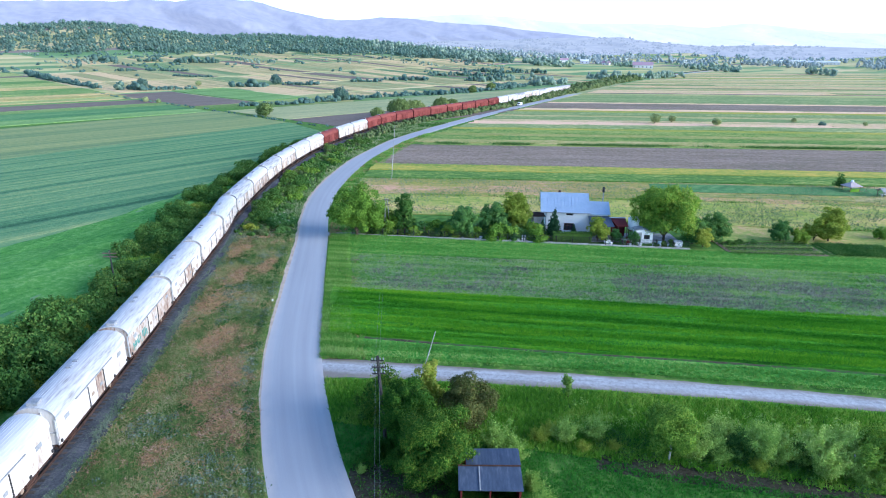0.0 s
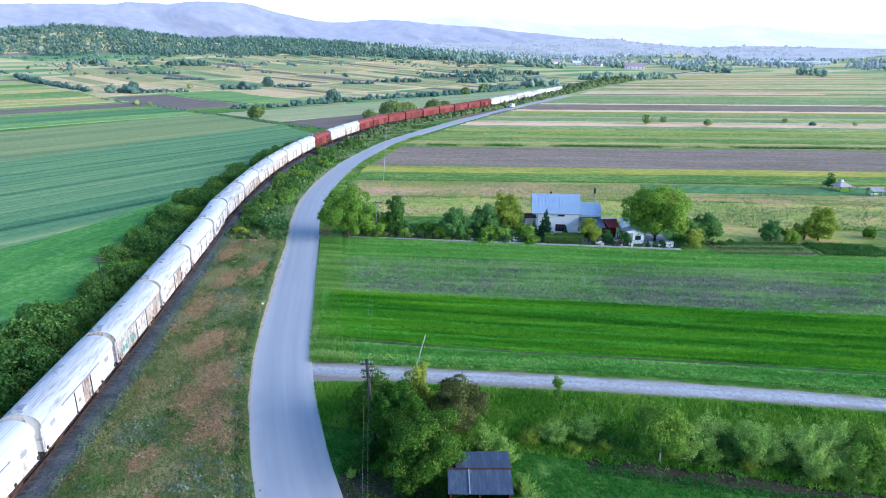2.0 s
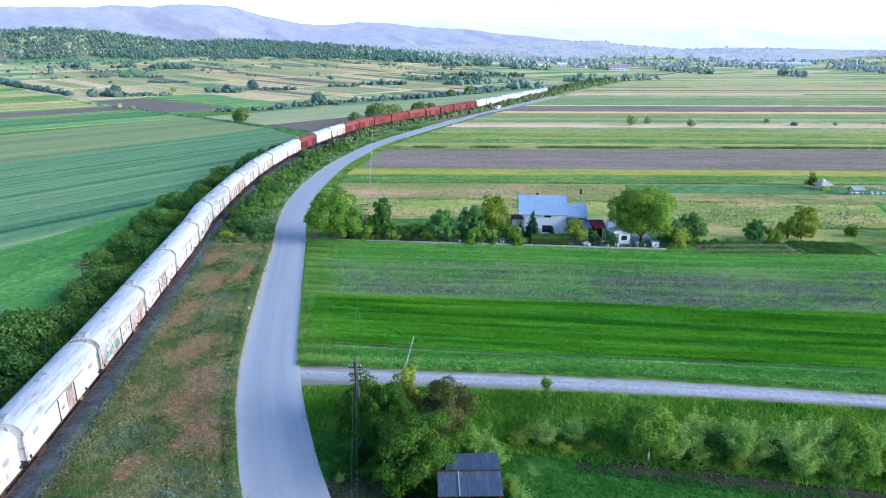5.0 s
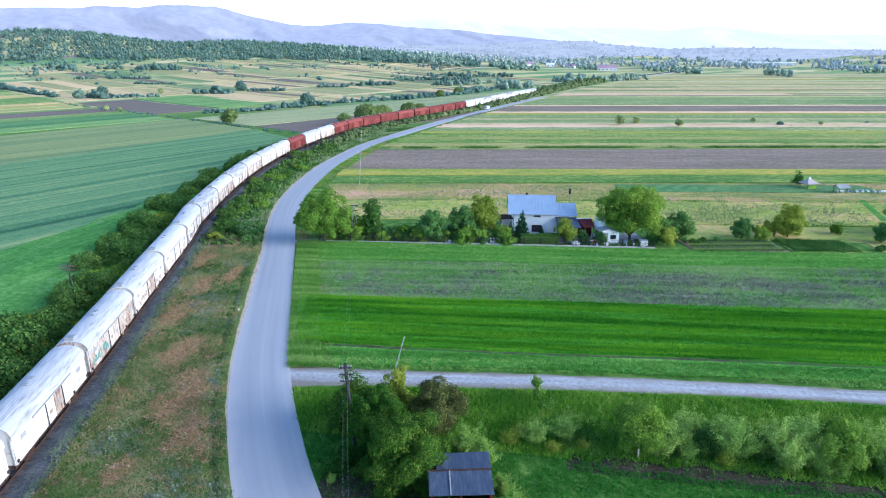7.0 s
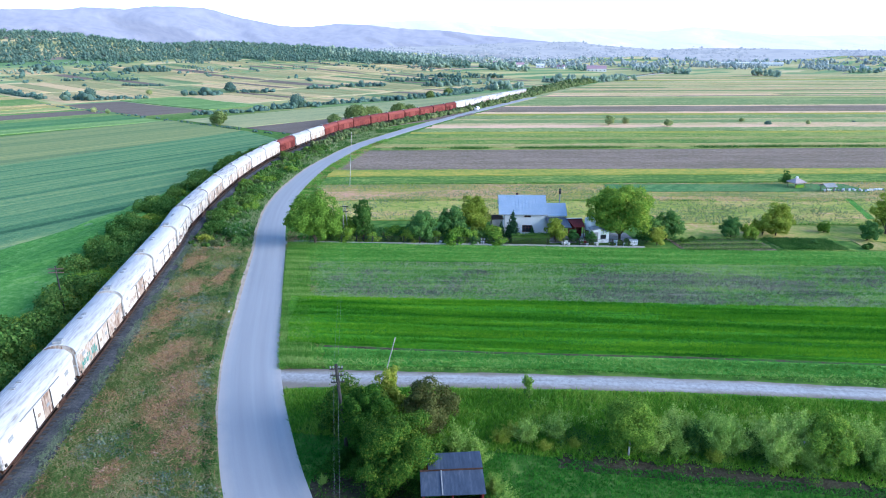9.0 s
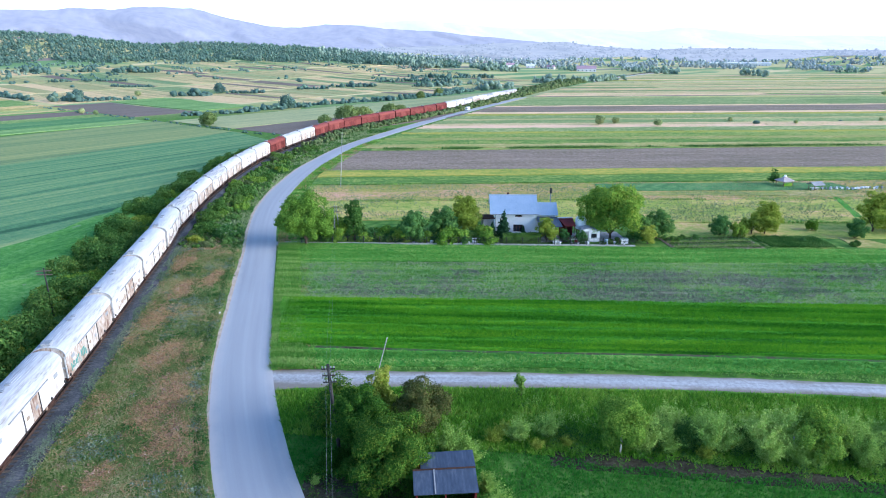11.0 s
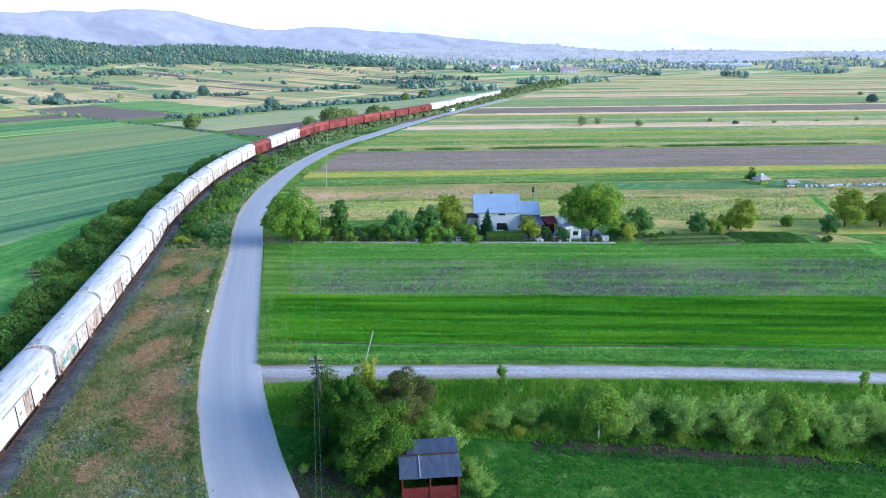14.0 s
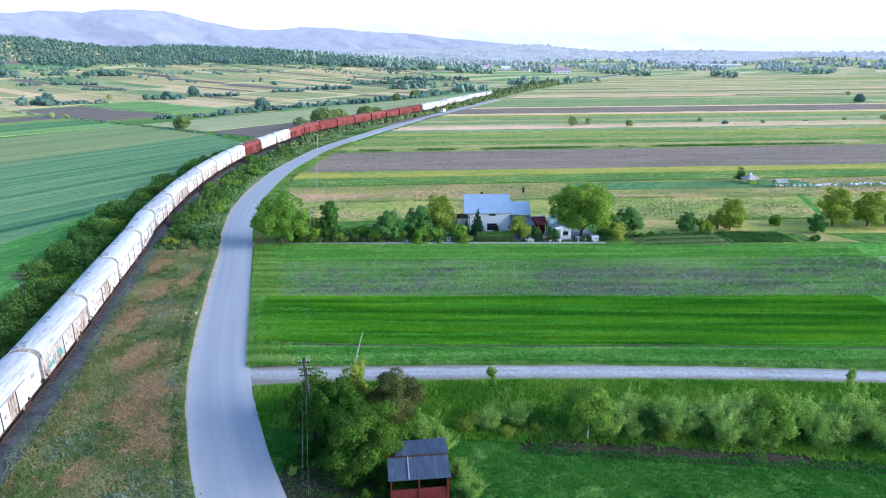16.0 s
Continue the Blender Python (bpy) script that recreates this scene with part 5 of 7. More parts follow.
    for k in range(96):
        x = 18.0 + k * 0.36 + r2.uniform(-0.4, 0.4)
        y = 41.6 - 0.2 * (x - 20) + r2.uniform(-2.1, 2.1)
        shrub.put(int(r2.choice([0, 1, 0, 1, 2, 1, 3])), x, y, r2.uniform(0.65, 1.1), sz=r2.uniform(0.85, 1.25), group="hedge row shrubs")
    # rank weeds that fill the hedge row, and growth under the trees with shade in its dark leaves
    blobs = {"leaf_pale": [], "leaf_verge": [], "leaf_near": []}
    for _ in range(620):
        x = 10 + 44 * r2.random() ** 0.8
        y = 41.8 - 0.2 * (x - 20) + r2.normal(0, 1.6)
        r = r2.uniform(0.25, 0.6)
        blobs["leaf_pale" if y > 42.2 - 0.2 * (x - 20) and r2.random() < 0.7 else "leaf_verge"].append((x, y, r2.uniform(0.2, 0.75), r))
    for _ in range(170):
        x, y = r2.uniform(-7.4, 1.0), r2.uniform(33.2, 41)
        if x > ROAD.x_at(y) + 3.6:
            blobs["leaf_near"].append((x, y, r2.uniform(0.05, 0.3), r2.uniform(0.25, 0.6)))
    for mat, label in (("leaf_pale", "pale green tall weeds along the hedge row"), ("leaf_verge", "dark green tall weeds along the hedge row"), ("leaf_near", "low growth under the trees by the hut, darkened for shade")):
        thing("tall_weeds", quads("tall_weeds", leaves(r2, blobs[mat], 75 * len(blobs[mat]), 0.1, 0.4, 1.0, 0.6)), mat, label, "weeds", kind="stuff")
    # the railway bushes
    bush = Stand([make_bush(31, 1.7, 2.3, 2000, 0.17, "leaf_verge", "dense green roadside bush"), make_bush(32, 1.5, 1.9, 1900, 0.17, "leaf_dark", "dark green bush beside the railway"),
                  make_bush(33, 1.8, 2.8, 2300, 0.17, "leaf_verge", "tall green bush beside the railway"), make_bush(34, 1.4, 1.3, 1700, 0.16, "leaf", "low green bush beside the railway"), make_bush(35, 1.3, 1.6, 1700, 0.16, "leaf_yellow", "yellow-green bush beside the railway"), make_bush(38, 1.4, 1.6, 1800, 0.16, "leaf_line", "olive-green bush between railway and road")])
    for y in np.arange(42, 205, 0.72):
        t = TRACK.x_at(y)
        near, wide = np.interp(y, [40, 60, 75, 100, 130, 205], [6.5, 6.0, 4.6, 4.5, 4.5, 4.0]), np.interp(y, [40, 60, 80, 105, 140, 205], [5.5, 6.0, 6.6, 5.6, 5.2, 3.0])
        i = int(r2.choice([0, 1, 3, 2, 0, 4, 3]))
        bush.put(i, t - near - wide * r2.random(), y + r2.uniform(-0.5, 0.5), r2.uniform(0.7, 1.25), group="bushes along the railway")
    for x, y, k, sc in ((-39.2, 58.6, 2, 1.5), (-40.6, 55.4, 2, 1.35), (-41.4, 60.5, 0, 1.5), (-38.0, 53.0, 2, 1.2), (-36.6, 49.6, 4, 1.1), (-37.5, 46.5, 2, 1.2), (-40.5, 50.5, 1, 1.4), (-42.5, 56.5, 1, 1.3)):
        bush.put(k, x, y, sc, group="bushes along the railway")
    for y in np.arange(98, 205, 1.25):
        t, r = TRACK.x_at(y) + 3.0, ROAD.x_at(y) - 5.2
        if r - t > 0.5 and noise.noise(Vector((y * 0.11, 3.3, 1.0))) + r2.normal(0, 0.2) > -0.12:
            far = 1.0 if y > 112 else np.interp(y, [98, 112], [0.85, 1])
            i = int(r2.choice([0, 3, 1, 5, 5, 0, 3, 4, 5]))
            bush.put(i, t + (r - t) * (1 - (1 - r2.random() ** 0.9) * far), y, r2.uniform(0.45, 1.05), group="bushes between railway and road")
    bloom = thing("flowering_bush", None, None, "green elder bush with cream-white flower heads beside the road", "bush")
    balls = clumps(r2, 2.3, -0.4, 2.4, 26, 0.7)
    part("foliage", quads("foliage", leaves(r2, balls, 3200, 0.17, 0.7, 0.9, 0.4, (0, 0, 0.6))), "leaf_dark", bloom)
    heads = [(x * 1.08, y * 1.08, z + r * 0.75, 0.16) for x, y, z, r in balls if z > 0.5 and y < 0.9]
    part("flower_heads", quads("flower_heads", leaves(r2, heads, 30 * len(heads), 0.1, 0.2, 0.4, 0.5)), "flower", bloom, "cream-white flat flower heads")
    bloom.matrix_basis = pose(-27.6, 103.6, 0)
    spots = []
    for y in np.arange(97, 206, 0.22):
        t, r = TRACK.x_at(y) + 2.3, ROAD.x_at(y) - 3.6
        w = r2.uniform(0.35, 0.8)
        spots.append((t + (r - t) * r2.random(), y, 0, w, w * r2.uniform(0.9, 1.8)))
        if y > 70:
            spots.append((TRACK.x_at(y) - 3.4 - 2.5 * r2.random(), y, 0, w, w * r2.uniform(0.9, 1.6)))
    joined("undergrowth", spots, r2, 26, 0.3, "leaf_verge", "low green undergrowth between railway and road", "undergrowth")
    spots = []
    for y in np.arange(205, 640, 0.8):
        t = TRACK.x_at(y)
        w = np.interp(y, [205, 300, 640], [1.5, 1.7, 3.5])
        spots.append((TRACK.x_at(y) + 5.0 + r2.uniform(-1.0, 2.5), y, 0, w * r2.uniform(0.6, 1.2), w * r2.uniform(0.9, 1.6)))
        if r2.random() < 0.5:
            spots.append((TRACK.x_at(y) - 6.5 + r2.uniform(-2, 1), y, 0, w * r2.uniform(0.6, 1.2), w * r2.uniform(0.9, 1.6)))
    joined("thicket", spots, r2, 44, 0.27, "leaf_line", "dark green thicket running along the railway", "thicket")
    weed = Stand([make_bush(36, 0.8, 0.6, 1300, 0.1, "leaf_verge", "low dark green weed clump on the verge", "weed_clump", 5, "weed clumps")])
    for x, y, sc in ((-22.4, 51.6, 1.2), (-18.6, 41.6, 0.7), (-17.4, 38.6, 0.6), (-26.4, 74.5, 0.8), (-25.8, 90.5, 1.1)):
        weed.put(0, x, y, sc, sz=0.55)
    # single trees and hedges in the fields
    far = Stand([make_tree(41, 4.4, 0.1, 7.8, 1500, 0.75, "leaf_wood_hazed", "lone round tree in the fields", 12, 0.2, ball=0.45), make_tree(42, 5.6, -0.8, 6.2, 1700, 0.8, "leaf_wood_hazed", "broad green tree in the fields", 12, 0.2, ball=0.42), make_tree(43, 3.2, 0.3, 7.2, 1200, 0.75, "leaf_far_light", "light green tree in the fields", 10, 0.16, ball=0.45), make_tree(44, 4.6, -0.2, 7.4, 1700, 0.7, "leaf_far", "broad yellow-green tree beside the railway", 13, 0.2, ball=0.4)])
    for i, x, y, s in ((3, -78.5, 281.4, 0.8), (2, 86.8, 260.8, 0.62), (2, 95.3, 265.4, 0.75), (2, 109.4, 254.4, 0.75), (2, 148.2, 268.4, 0.5), (1, 154.6, 258.8, 0.25), (2, 171, 257, 0.45), (1, 196, 264, 0.5), (2, 214, 263, 0.4), (2, 231, 260, 0.7),
                       (3, -28, 270, 0.85), (3, -19.5, 281, 1.35), (3, -14.5, 286, 1.15), (3, -12, 290, 1.1), (3, -1, 301, 1.2), (3, 4, 308, 1.0), (1, -76, 352.6, 0.9), (1, -65, 361, 1.0), (0, -59, 369, 0.9), (1, -53, 378, 0.95), (2, -57, 376, 1.0),
                       (1, -215, 442, 1.4), (0, -208, 446, 0.9), (1, -147, 489, 1.5), (1, -153, 487, 1.1), (1, -108, 492, 1.3), (0, -128, 495, 1.0), (2, -160, 345, 0.7), (2, -150, 338, 0.6), (2, -178, 470, 0.9),
                       (1, 42, 470, 1.0), (1, 50, 478, 1.05), (3, 34, 462, 0.9), (1, 62, 500, 1.1), (3, 20, 440, 0.8), (1, 72, 508, 0.9), (0, 300, 360, 0.7), (2, 340, 420, 0.7)):
        far.put(i, x, y, s, group="trees scattered over the fields")
    spots = []
    d, e = np.array([0.68, 0.73]), np.array([-0.73, 0.68])

    def row(x0, y0, x1, y1, w, tall=1.1, gap=0.1):
        """Bushes in a line from one plan point to another."""
        steps = max(2, int(math.hypot(x1 - x0, y1 - y0) / (0.75 * w)))
        for i in range(steps + 1):
            if r2.random() > gap:
                k, g = w * r2.uniform(0.65, 1.3), (i + r2.uniform(-0.4, 0.4)) / steps
                x, y = x0 + (x1 - x0) * g + r2.normal(0, 0.35 * w), y0 + (y1 - y0) * g + r2.normal(0, 0.5 * w)
                spots.append((x, y, float(swell(x, y)), k, k * tall * r2.uniform(0.8, 1.25)))
    for q in ((-237, 440, -312, 508, 2.6), (-312, 508, -352, 548, 3.4), (-214, 432, -193, 434, 4.0), (-200, 433, -172, 446, 2.0), (-153, 470, -131, 473, 3.6), (-122, 493, -96, 496, 2.8), (-74, 529, -52, 532, 2.7), (-46, 551, -16, 556, 3.6),
              (-103, 329, -78, 343, 1.7), (-78, 346, -48, 380, 2.6), (-46, 390, 8, 429, 2.3), (10, 431, 36, 470, 2.7), (36, 470, 62, 505, 3.2), (-232, 556, -196, 552, 1.8)):
        row(*q)
    for q in ((-376, 698, -353, 706, 4.2), (-330, 716, -312, 722, 3.6), (-350, 622, -345, 622, 3.6), (-300, 594, -285, 600, 1.6), (-275, 606, -240, 612, 1.7), (-292, 716, -250, 722, 3.6), (36, 462, 44, 476, 3.6), (20, 560, 60, 578, 2.6), (-10, 620, 60, 640, 2.4), (40, 690, 110, 700, 3.0)):
        row(*q, 1.5)
    # the bushy pasture below the woods
    for _ in range(900):
        b, dd = r2.uniform(-36, 3), r2.uniform(600, 930)
        x, y = dd * math.sin(radians(b)), dd * math.cos(radians(b))
        if noise.noise(Vector((b * 0.35, dd * 0.022, 5.5))) > np.interp(dd, [600, 700, 800, 930], [0.4, 0.12, 0.05, 0.12]) + np.interp(b, [-36, -24, 3], [0.2, 0.0, 0.05]):
            k = r2.uniform(1.2, 3.2)
            spots.append((x, y, float(swell(x, y)), k, k * r2.uniform(0.8, 1.3)))
    for s in np.arange(20, 300, 2.2):      # the ditch with bushes across the fields
        x, y = d * (148 + r2.uniform(-1.5, 1.5)) + e * (181 + s)
        k = r2.uniform(0.5, 1.1)
        if r2.random() > 0.35:
            spots.append((x, y, 0, k, k))
    joined("hedgerow", spots, r2, 46, 0.24, "leaf_wood_hazed", "green hedgerows and bushes between the fields", "hedge", core=0.85, level=2)
    # woods on the ridge and on the plain
    spots = []
    for _ in range(9000):
        b, dd = r2.uniform(-46, 6), 920 + 330 * r2.random() ** 1.2
        if dd > 930 + 22 * math.sin(b * 0.9) + 14 * math.sin(b * 2.3) and r2.random() < np.interp(b, [-48, 0, 6], [1, 1, 0.4]):
            x, y = dd * math.sin(radians(b)), dd * math.cos(radians(b))
            w = 1.9 + 3.6 * r2.random() ** 1.7
            spots.append((x, y, float(swell(x, y)) - 0.5, w, w * r2.uniform(1.2, 1.9)))
    joined("woods", spots, r2, 28, 0.33, "leaf_wood_hazed", "bluish-green mixed woods covering the ridge, haze painted into the leaves", lumps=2, core=0.7)
    spots = []
    for _ in range(700):
        b, dd = r2.uniform(-42, 8), r2.uniform(740, 980)
        if math.sin(b * 0.9 + dd * 0.02) + math.sin(dd * 0.05) > 0.9:
            x, y = dd * math.sin(radians(b)), dd * math.cos(radians(b))
            w = r2.uniform(1.2, 3.0)
            spots.append((x, y, float(swell(x, y)), w, w * r2.uniform(1.1, 1.8)))
    for x0, y0, x1, y1, n in ((144, 632, 190, 664, 34), (192, 652, 250, 702, 40), (74, 522, 101, 545, 22), (150, 610, 166, 632, 10), (30, 560, 90, 600, 16)):
        for _ in range(n):
            u, w = r2.random(), r2.uniform(2.5, 4.6)
            spots.append((x0 + (x1 - x0) * u + r2.normal(0, 3), y0 + (y1 - y0) * u + r2.normal(0, 6), 0, w, w * r2.uniform(1.4, 2.2)))
    for _ in range(2600):
        b, dd = r2.uniform(-6, 44), 1 / r2.uniform(1 / 2100, 1 / 880)
        if math.sin(b * 0.9 + dd * 0.006) + math.sin(dd * 0.013 + b * 0.3) > np.interp(dd, [880, 1200, 1500], [1.1, 0.2, -0.6]) + np.interp(b, [0, 20, 30], [-0.5, 0.0, 0.5]):
            x, y = dd * math.sin(radians(b)), dd * math.cos(radians(b))
            w = r2.uniform(2.2, 4.4) * (1 + dd / 2500)
            spots.append((x, y, float(swell(x, y)), w, w * r2.uniform(1.3, 2.0)))
    joined("copse", [q for q in spots if math.hypot(q[0], q[1]) < 1150], r2, 34, 0.24, "leaf_mid_hazed", "scattered trees and copses over the plain", lumps=3, core=0.85)
    joined("copse", [q for q in spots if math.hypot(q[0], q[1]) >= 1150], r2, 14, 0.28, "leaf_haze", "distant copses across the plain, paled by painted haze", lumps=3, core=0.9)


make_plants()


# ---- far buildings ----
def make_village():
    def barn(b, d, w, dep, h, rise, turn, roof, label):
        x, y = d * math.sin(radians(b)), d * math.cos(radians(b))
        root = thing("far_building", None, None, label, "building", "buildings of the far village")
        part("wall", Shape().prism([(-w / 2, -1), (w / 2, -1), (w / 2, h), (-w / 2, h)], -dep / 2, dep / 2).mesh("wall"), "far_wall", root)
        s = Shape()
        for e in (-1, 1):
            vs = [(-w / 2 - 0.5, e * (dep / 2 + 0.6), h - 0.1), (w / 2 + 0.5, e * (dep / 2 + 0.6), h - 0.1), (w / 2 + 0.5, 0, h + rise), (-w / 2 - 0.5, 0, h + rise)]
            s.add(vs + [(p, q, z - 0.25) for p, q, z in vs], [(0, 1, 2, 3), (7, 6, 5, 4), (0, 4, 5, 1), (1, 5, 6, 2), (2, 6, 7, 3), (3, 7, 4, 0)])
        part("roof", s.mesh("roof"), roof, root)
        n = max(2, int(w / 6))
        wm = Shape().box((-0.8, -0.1, 0.9), (0.8, 0.0, 2.4)).mesh("window")
        for i in range(n):
            o = part("window", wm, "glass", root)
            o.location = ((i + 0.5) * w / n - w / 2, -dep / 2, 0)
        root.matrix_basis = pose(x, y, float(swell(x, y)), 0, 0, -turn)

    for b, d, w, dep, h, rise, turn, roof, label in ((27.9, 1560, 60, 16, 6.5, 2, 22, "far_wall", "long white farm hall on the far plain"), (30.0, 1570, 70, 16, 5.5, 2, 28, "far_wall", "long low white farm hall on the far plain"),
                                                     (17.0, 1060, 30, 12, 4.5, 4.5, 15, "far_roof", "far building with a dull pink roof"), (8.1, 1080, 14, 10, 4, 3, 8, "far_roof", "small far house with a dull roof"), (8.9, 1100, 12, 9, 4, 3, 20, "far_wall", "small white far house"),
                                                     (10.4, 1130, 16, 10, 4, 3, 0, "far_roof", "small far house with a dull roof"), (12.2, 1150, 14, 10, 4, 3, 10, "far_wall", "small white far house"), (14.0, 1120, 12, 9, 4, 3, 30, "far_roof", "small far house with a dull roof")):
        barn(b, d, w, dep, h, rise, turn, roof, label)


make_village()


# ---- mountains ----
def make_mountains():
    # haze is painted in: pale blue tints, far ranges near white
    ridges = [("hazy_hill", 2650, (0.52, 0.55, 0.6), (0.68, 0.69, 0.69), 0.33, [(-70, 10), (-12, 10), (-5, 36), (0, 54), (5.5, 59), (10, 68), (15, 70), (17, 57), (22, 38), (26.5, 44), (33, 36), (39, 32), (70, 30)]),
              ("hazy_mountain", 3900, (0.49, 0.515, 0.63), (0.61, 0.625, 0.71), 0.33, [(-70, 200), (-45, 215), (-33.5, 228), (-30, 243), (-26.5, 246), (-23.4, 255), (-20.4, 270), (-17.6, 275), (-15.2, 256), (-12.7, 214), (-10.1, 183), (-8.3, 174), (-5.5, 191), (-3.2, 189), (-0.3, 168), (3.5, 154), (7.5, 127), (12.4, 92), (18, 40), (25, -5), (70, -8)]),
              ("haze_paled_mountain", 4600, (0.86, 0.86, 0.92), (0.92, 0.91, 0.95), 0.4, [(-70, 150), (-8, 170), (-2.2, 222), (1.6, 250), (5.5, 231), (9.9, 191), (17, 185), (21.8, 160), (24.5, 187), (30.5, 130), (38, 115), (70, 110)])]
    for tint, dist, lo, hi, glow, top in ridges:
        m, n, l, p = node_mat(tint)
        tc, nz = n.new("ShaderNodeTexCoord"), n.new("ShaderNodeTexNoise")
        nz.inputs["Scale"].default_value, nz.inputs["Detail"].default_value = 0.022, 12
        l.new(tc.outputs["Object"], nz.inputs["Vector"])
        r = ramp_of(n, [(0.3, lo), (0.72, hi)])
        l.new(nz.outputs["Fac"], r.inputs[0])
        # the ridges give off no light; this emission lifts them as haze would
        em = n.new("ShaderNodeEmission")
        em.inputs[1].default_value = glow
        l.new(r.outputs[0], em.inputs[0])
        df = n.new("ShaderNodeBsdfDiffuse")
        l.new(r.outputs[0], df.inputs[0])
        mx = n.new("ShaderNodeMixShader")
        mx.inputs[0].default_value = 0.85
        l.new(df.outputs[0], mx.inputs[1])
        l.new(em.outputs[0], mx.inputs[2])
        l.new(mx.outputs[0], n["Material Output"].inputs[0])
        M[tint] = m
        v, f = [], []
        bs = np.arange(-70, 70.1, 0.3)
        k = 26
        for b in bs:
            h = float(np.interp(b, [t[0] for t in top], [t[1] for t in top]))
            h *= 1 + 0.045 * noise.noise(Vector((b * 0.35, dist, 0))) + 0.02 * noise.noise(Vector((b * 1.4, dist, 3)))
            for j in range(k):
                t = j / (k - 1)
                fold = sum(noise.noise(Vector((b * 0.22 * o + t * 2 * o, t * 1.6 * o, dist * 0.01))) / o for o in (1, 2, 4)) * 300 * (dist / 3900) ** 2 * math.sin(math.pi * t)
                dd = dist - 650 + 650 * t + fold
                x, y = dd * math.sin(radians(b)), dd * math.cos(radians(b))
                v.append((x, y, -8 + (h + 8) * t ** 1.25))
        for i in range(len(bs) - 1):
            for j in range(k - 1):
                f.append((i * k + j, i * k + k + j, i * k + k + j + 1, i * k + j + 1))
        if tint == "hazy_hill":
            # hill trees share the glowing haze tint, a little darker
            M["hazed_hill_woods"] = m.copy()
            for nd in M["hazed_hill_woods"].node_tree.nodes:
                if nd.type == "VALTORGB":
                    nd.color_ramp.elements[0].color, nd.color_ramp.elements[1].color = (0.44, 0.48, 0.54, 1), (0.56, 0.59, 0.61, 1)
            r2, spots = np.random.default_rng(5), []
            for _ in range(2900):
                i, j = int(r2.integers(200, 386)), int(r2.integers(0, k - 1))
                if noise.noise(Vector((bs[i] * 0.2, j * 0.24, 7.7))) > -0.25:
                    u, t = r2.random(2)
                    p = (np.array(v[i * k + j]) * (1 - t) + np.array(v[i * k + j + 1]) * t) * (1 - u) + (np.array(v[i * k + k + j]) * (1 - t) + np.array(v[i * k + k + j + 1]) * t) * u
                    w = r2.uniform(6, 12)
                    spots.append((p[0], p[1], p[2] - 3, w, w * r2.uniform(0.7, 1.1)))
            joined("woods", spots, r2, 8, 0.35, "hazed_hill_woods", "woods on the far hills, haze painted into a pale glow", lumps=2, core=0.85)
        me = fast_mesh("backdrop", np.array(v), np.array(f))
        for q in me.polygons:
            q.use_smooth = True
        thing("backdrop", me, tint, "blue mountain range on the horizon with painted-in haze", "mountains", kind="structure")


make_mountains()


# ---- house and yard ----
def gable(x0, x1, ye, zr_y, zr, ze, yb, thick=0.1):
    """Two roof slopes as closed slabs: near eave (ye, ze), ridge (zr_y, zr), far eave (yb, ze)."""
    s = Shape()
    for (ya, za), (yc, zc) in (((ye, ze), (zr_y, zr)), ((yb, ze), (zr_y, zr))):
        vs = [(x0, ya, za), (x1, ya, za), (x1, yc, zc), (x0, yc, zc)]
        vs += [(x, y, z - thick) for x, y, z in vs]
        s.add(vs, [(0, 1, 2, 3), (7, 6, 5, 4), (0, 4, 5, 1), (1, 5, 6, 2), (2, 6, 7, 3), (3, 7, 4, 0)])
    return s


def seams(root, x0, x1, n, ye, ze, yr, zr):
    me = Shape().add([(-0.025, ye, ze), (0.025, ye, ze), (0.025, yr, zr), (-0.025, yr, zr), (-0.025, ye, ze + 0.05), (0.025, ye, ze + 0.05), (0.025, yr, zr + 0.05), (-0.025, yr, zr + 0.05)],
                     [(0, 3, 2, 1), (4, 5, 6, 7), (0, 1, 5, 4), (1, 2, 6, 5), (2, 3, 7, 6), (3, 0, 4, 7)]).mesh("roof_seam")
    for i in range(n + 1):
        o = part("roof_seam", me, "blue_roof", root)
        o.location.x = x0 + (x1 - x0) * i / n


def window(root, x0, x1, z0, z1, y, bars=2, mat="frame"):
    s = Shape()
    t = 0.07
    s.box((x0 - t, y - 0.06, z0 - t), (x0, y + 0.05, z1 + t)).box((x1, y - 0.06, z0 - t), (x1 + t, y + 0.05, z1 + t))
    s.box((x0, y - 0.06, z1), (x1, y + 0.05, z1 + t)).box((x0, y - 0.06, z0 - t), (x1, y + 0.05, z0))
    for i in range(1, bars):
        x = x0 + (x1 - x0) * i / bars
        s.box((x - 0.03, y - 0.05, z0), (x + 0.03, y + 0.02, z1))
    if z1 - z0 > 0.8:
        s.box((x0, y - 0.045, z0 + (z1 - z0) * 0.62), (x1, y + 0.015, z0 + (z1 - z0) * 0.62 + 0.05))
    w = part("window", s.mesh("window"), mat, root, "brown-framed window")
    for i in range(bars):
        a, b = x0 + (x1 - x0) * i / bars, x0 + (x1 - x0) * (i + 1) / bars
        part("pane", Shape().box((a + 0.03, y + 0.0, z0), (b - 0.03, y + 0.012, z1)).mesh("pane"), "glass", w)


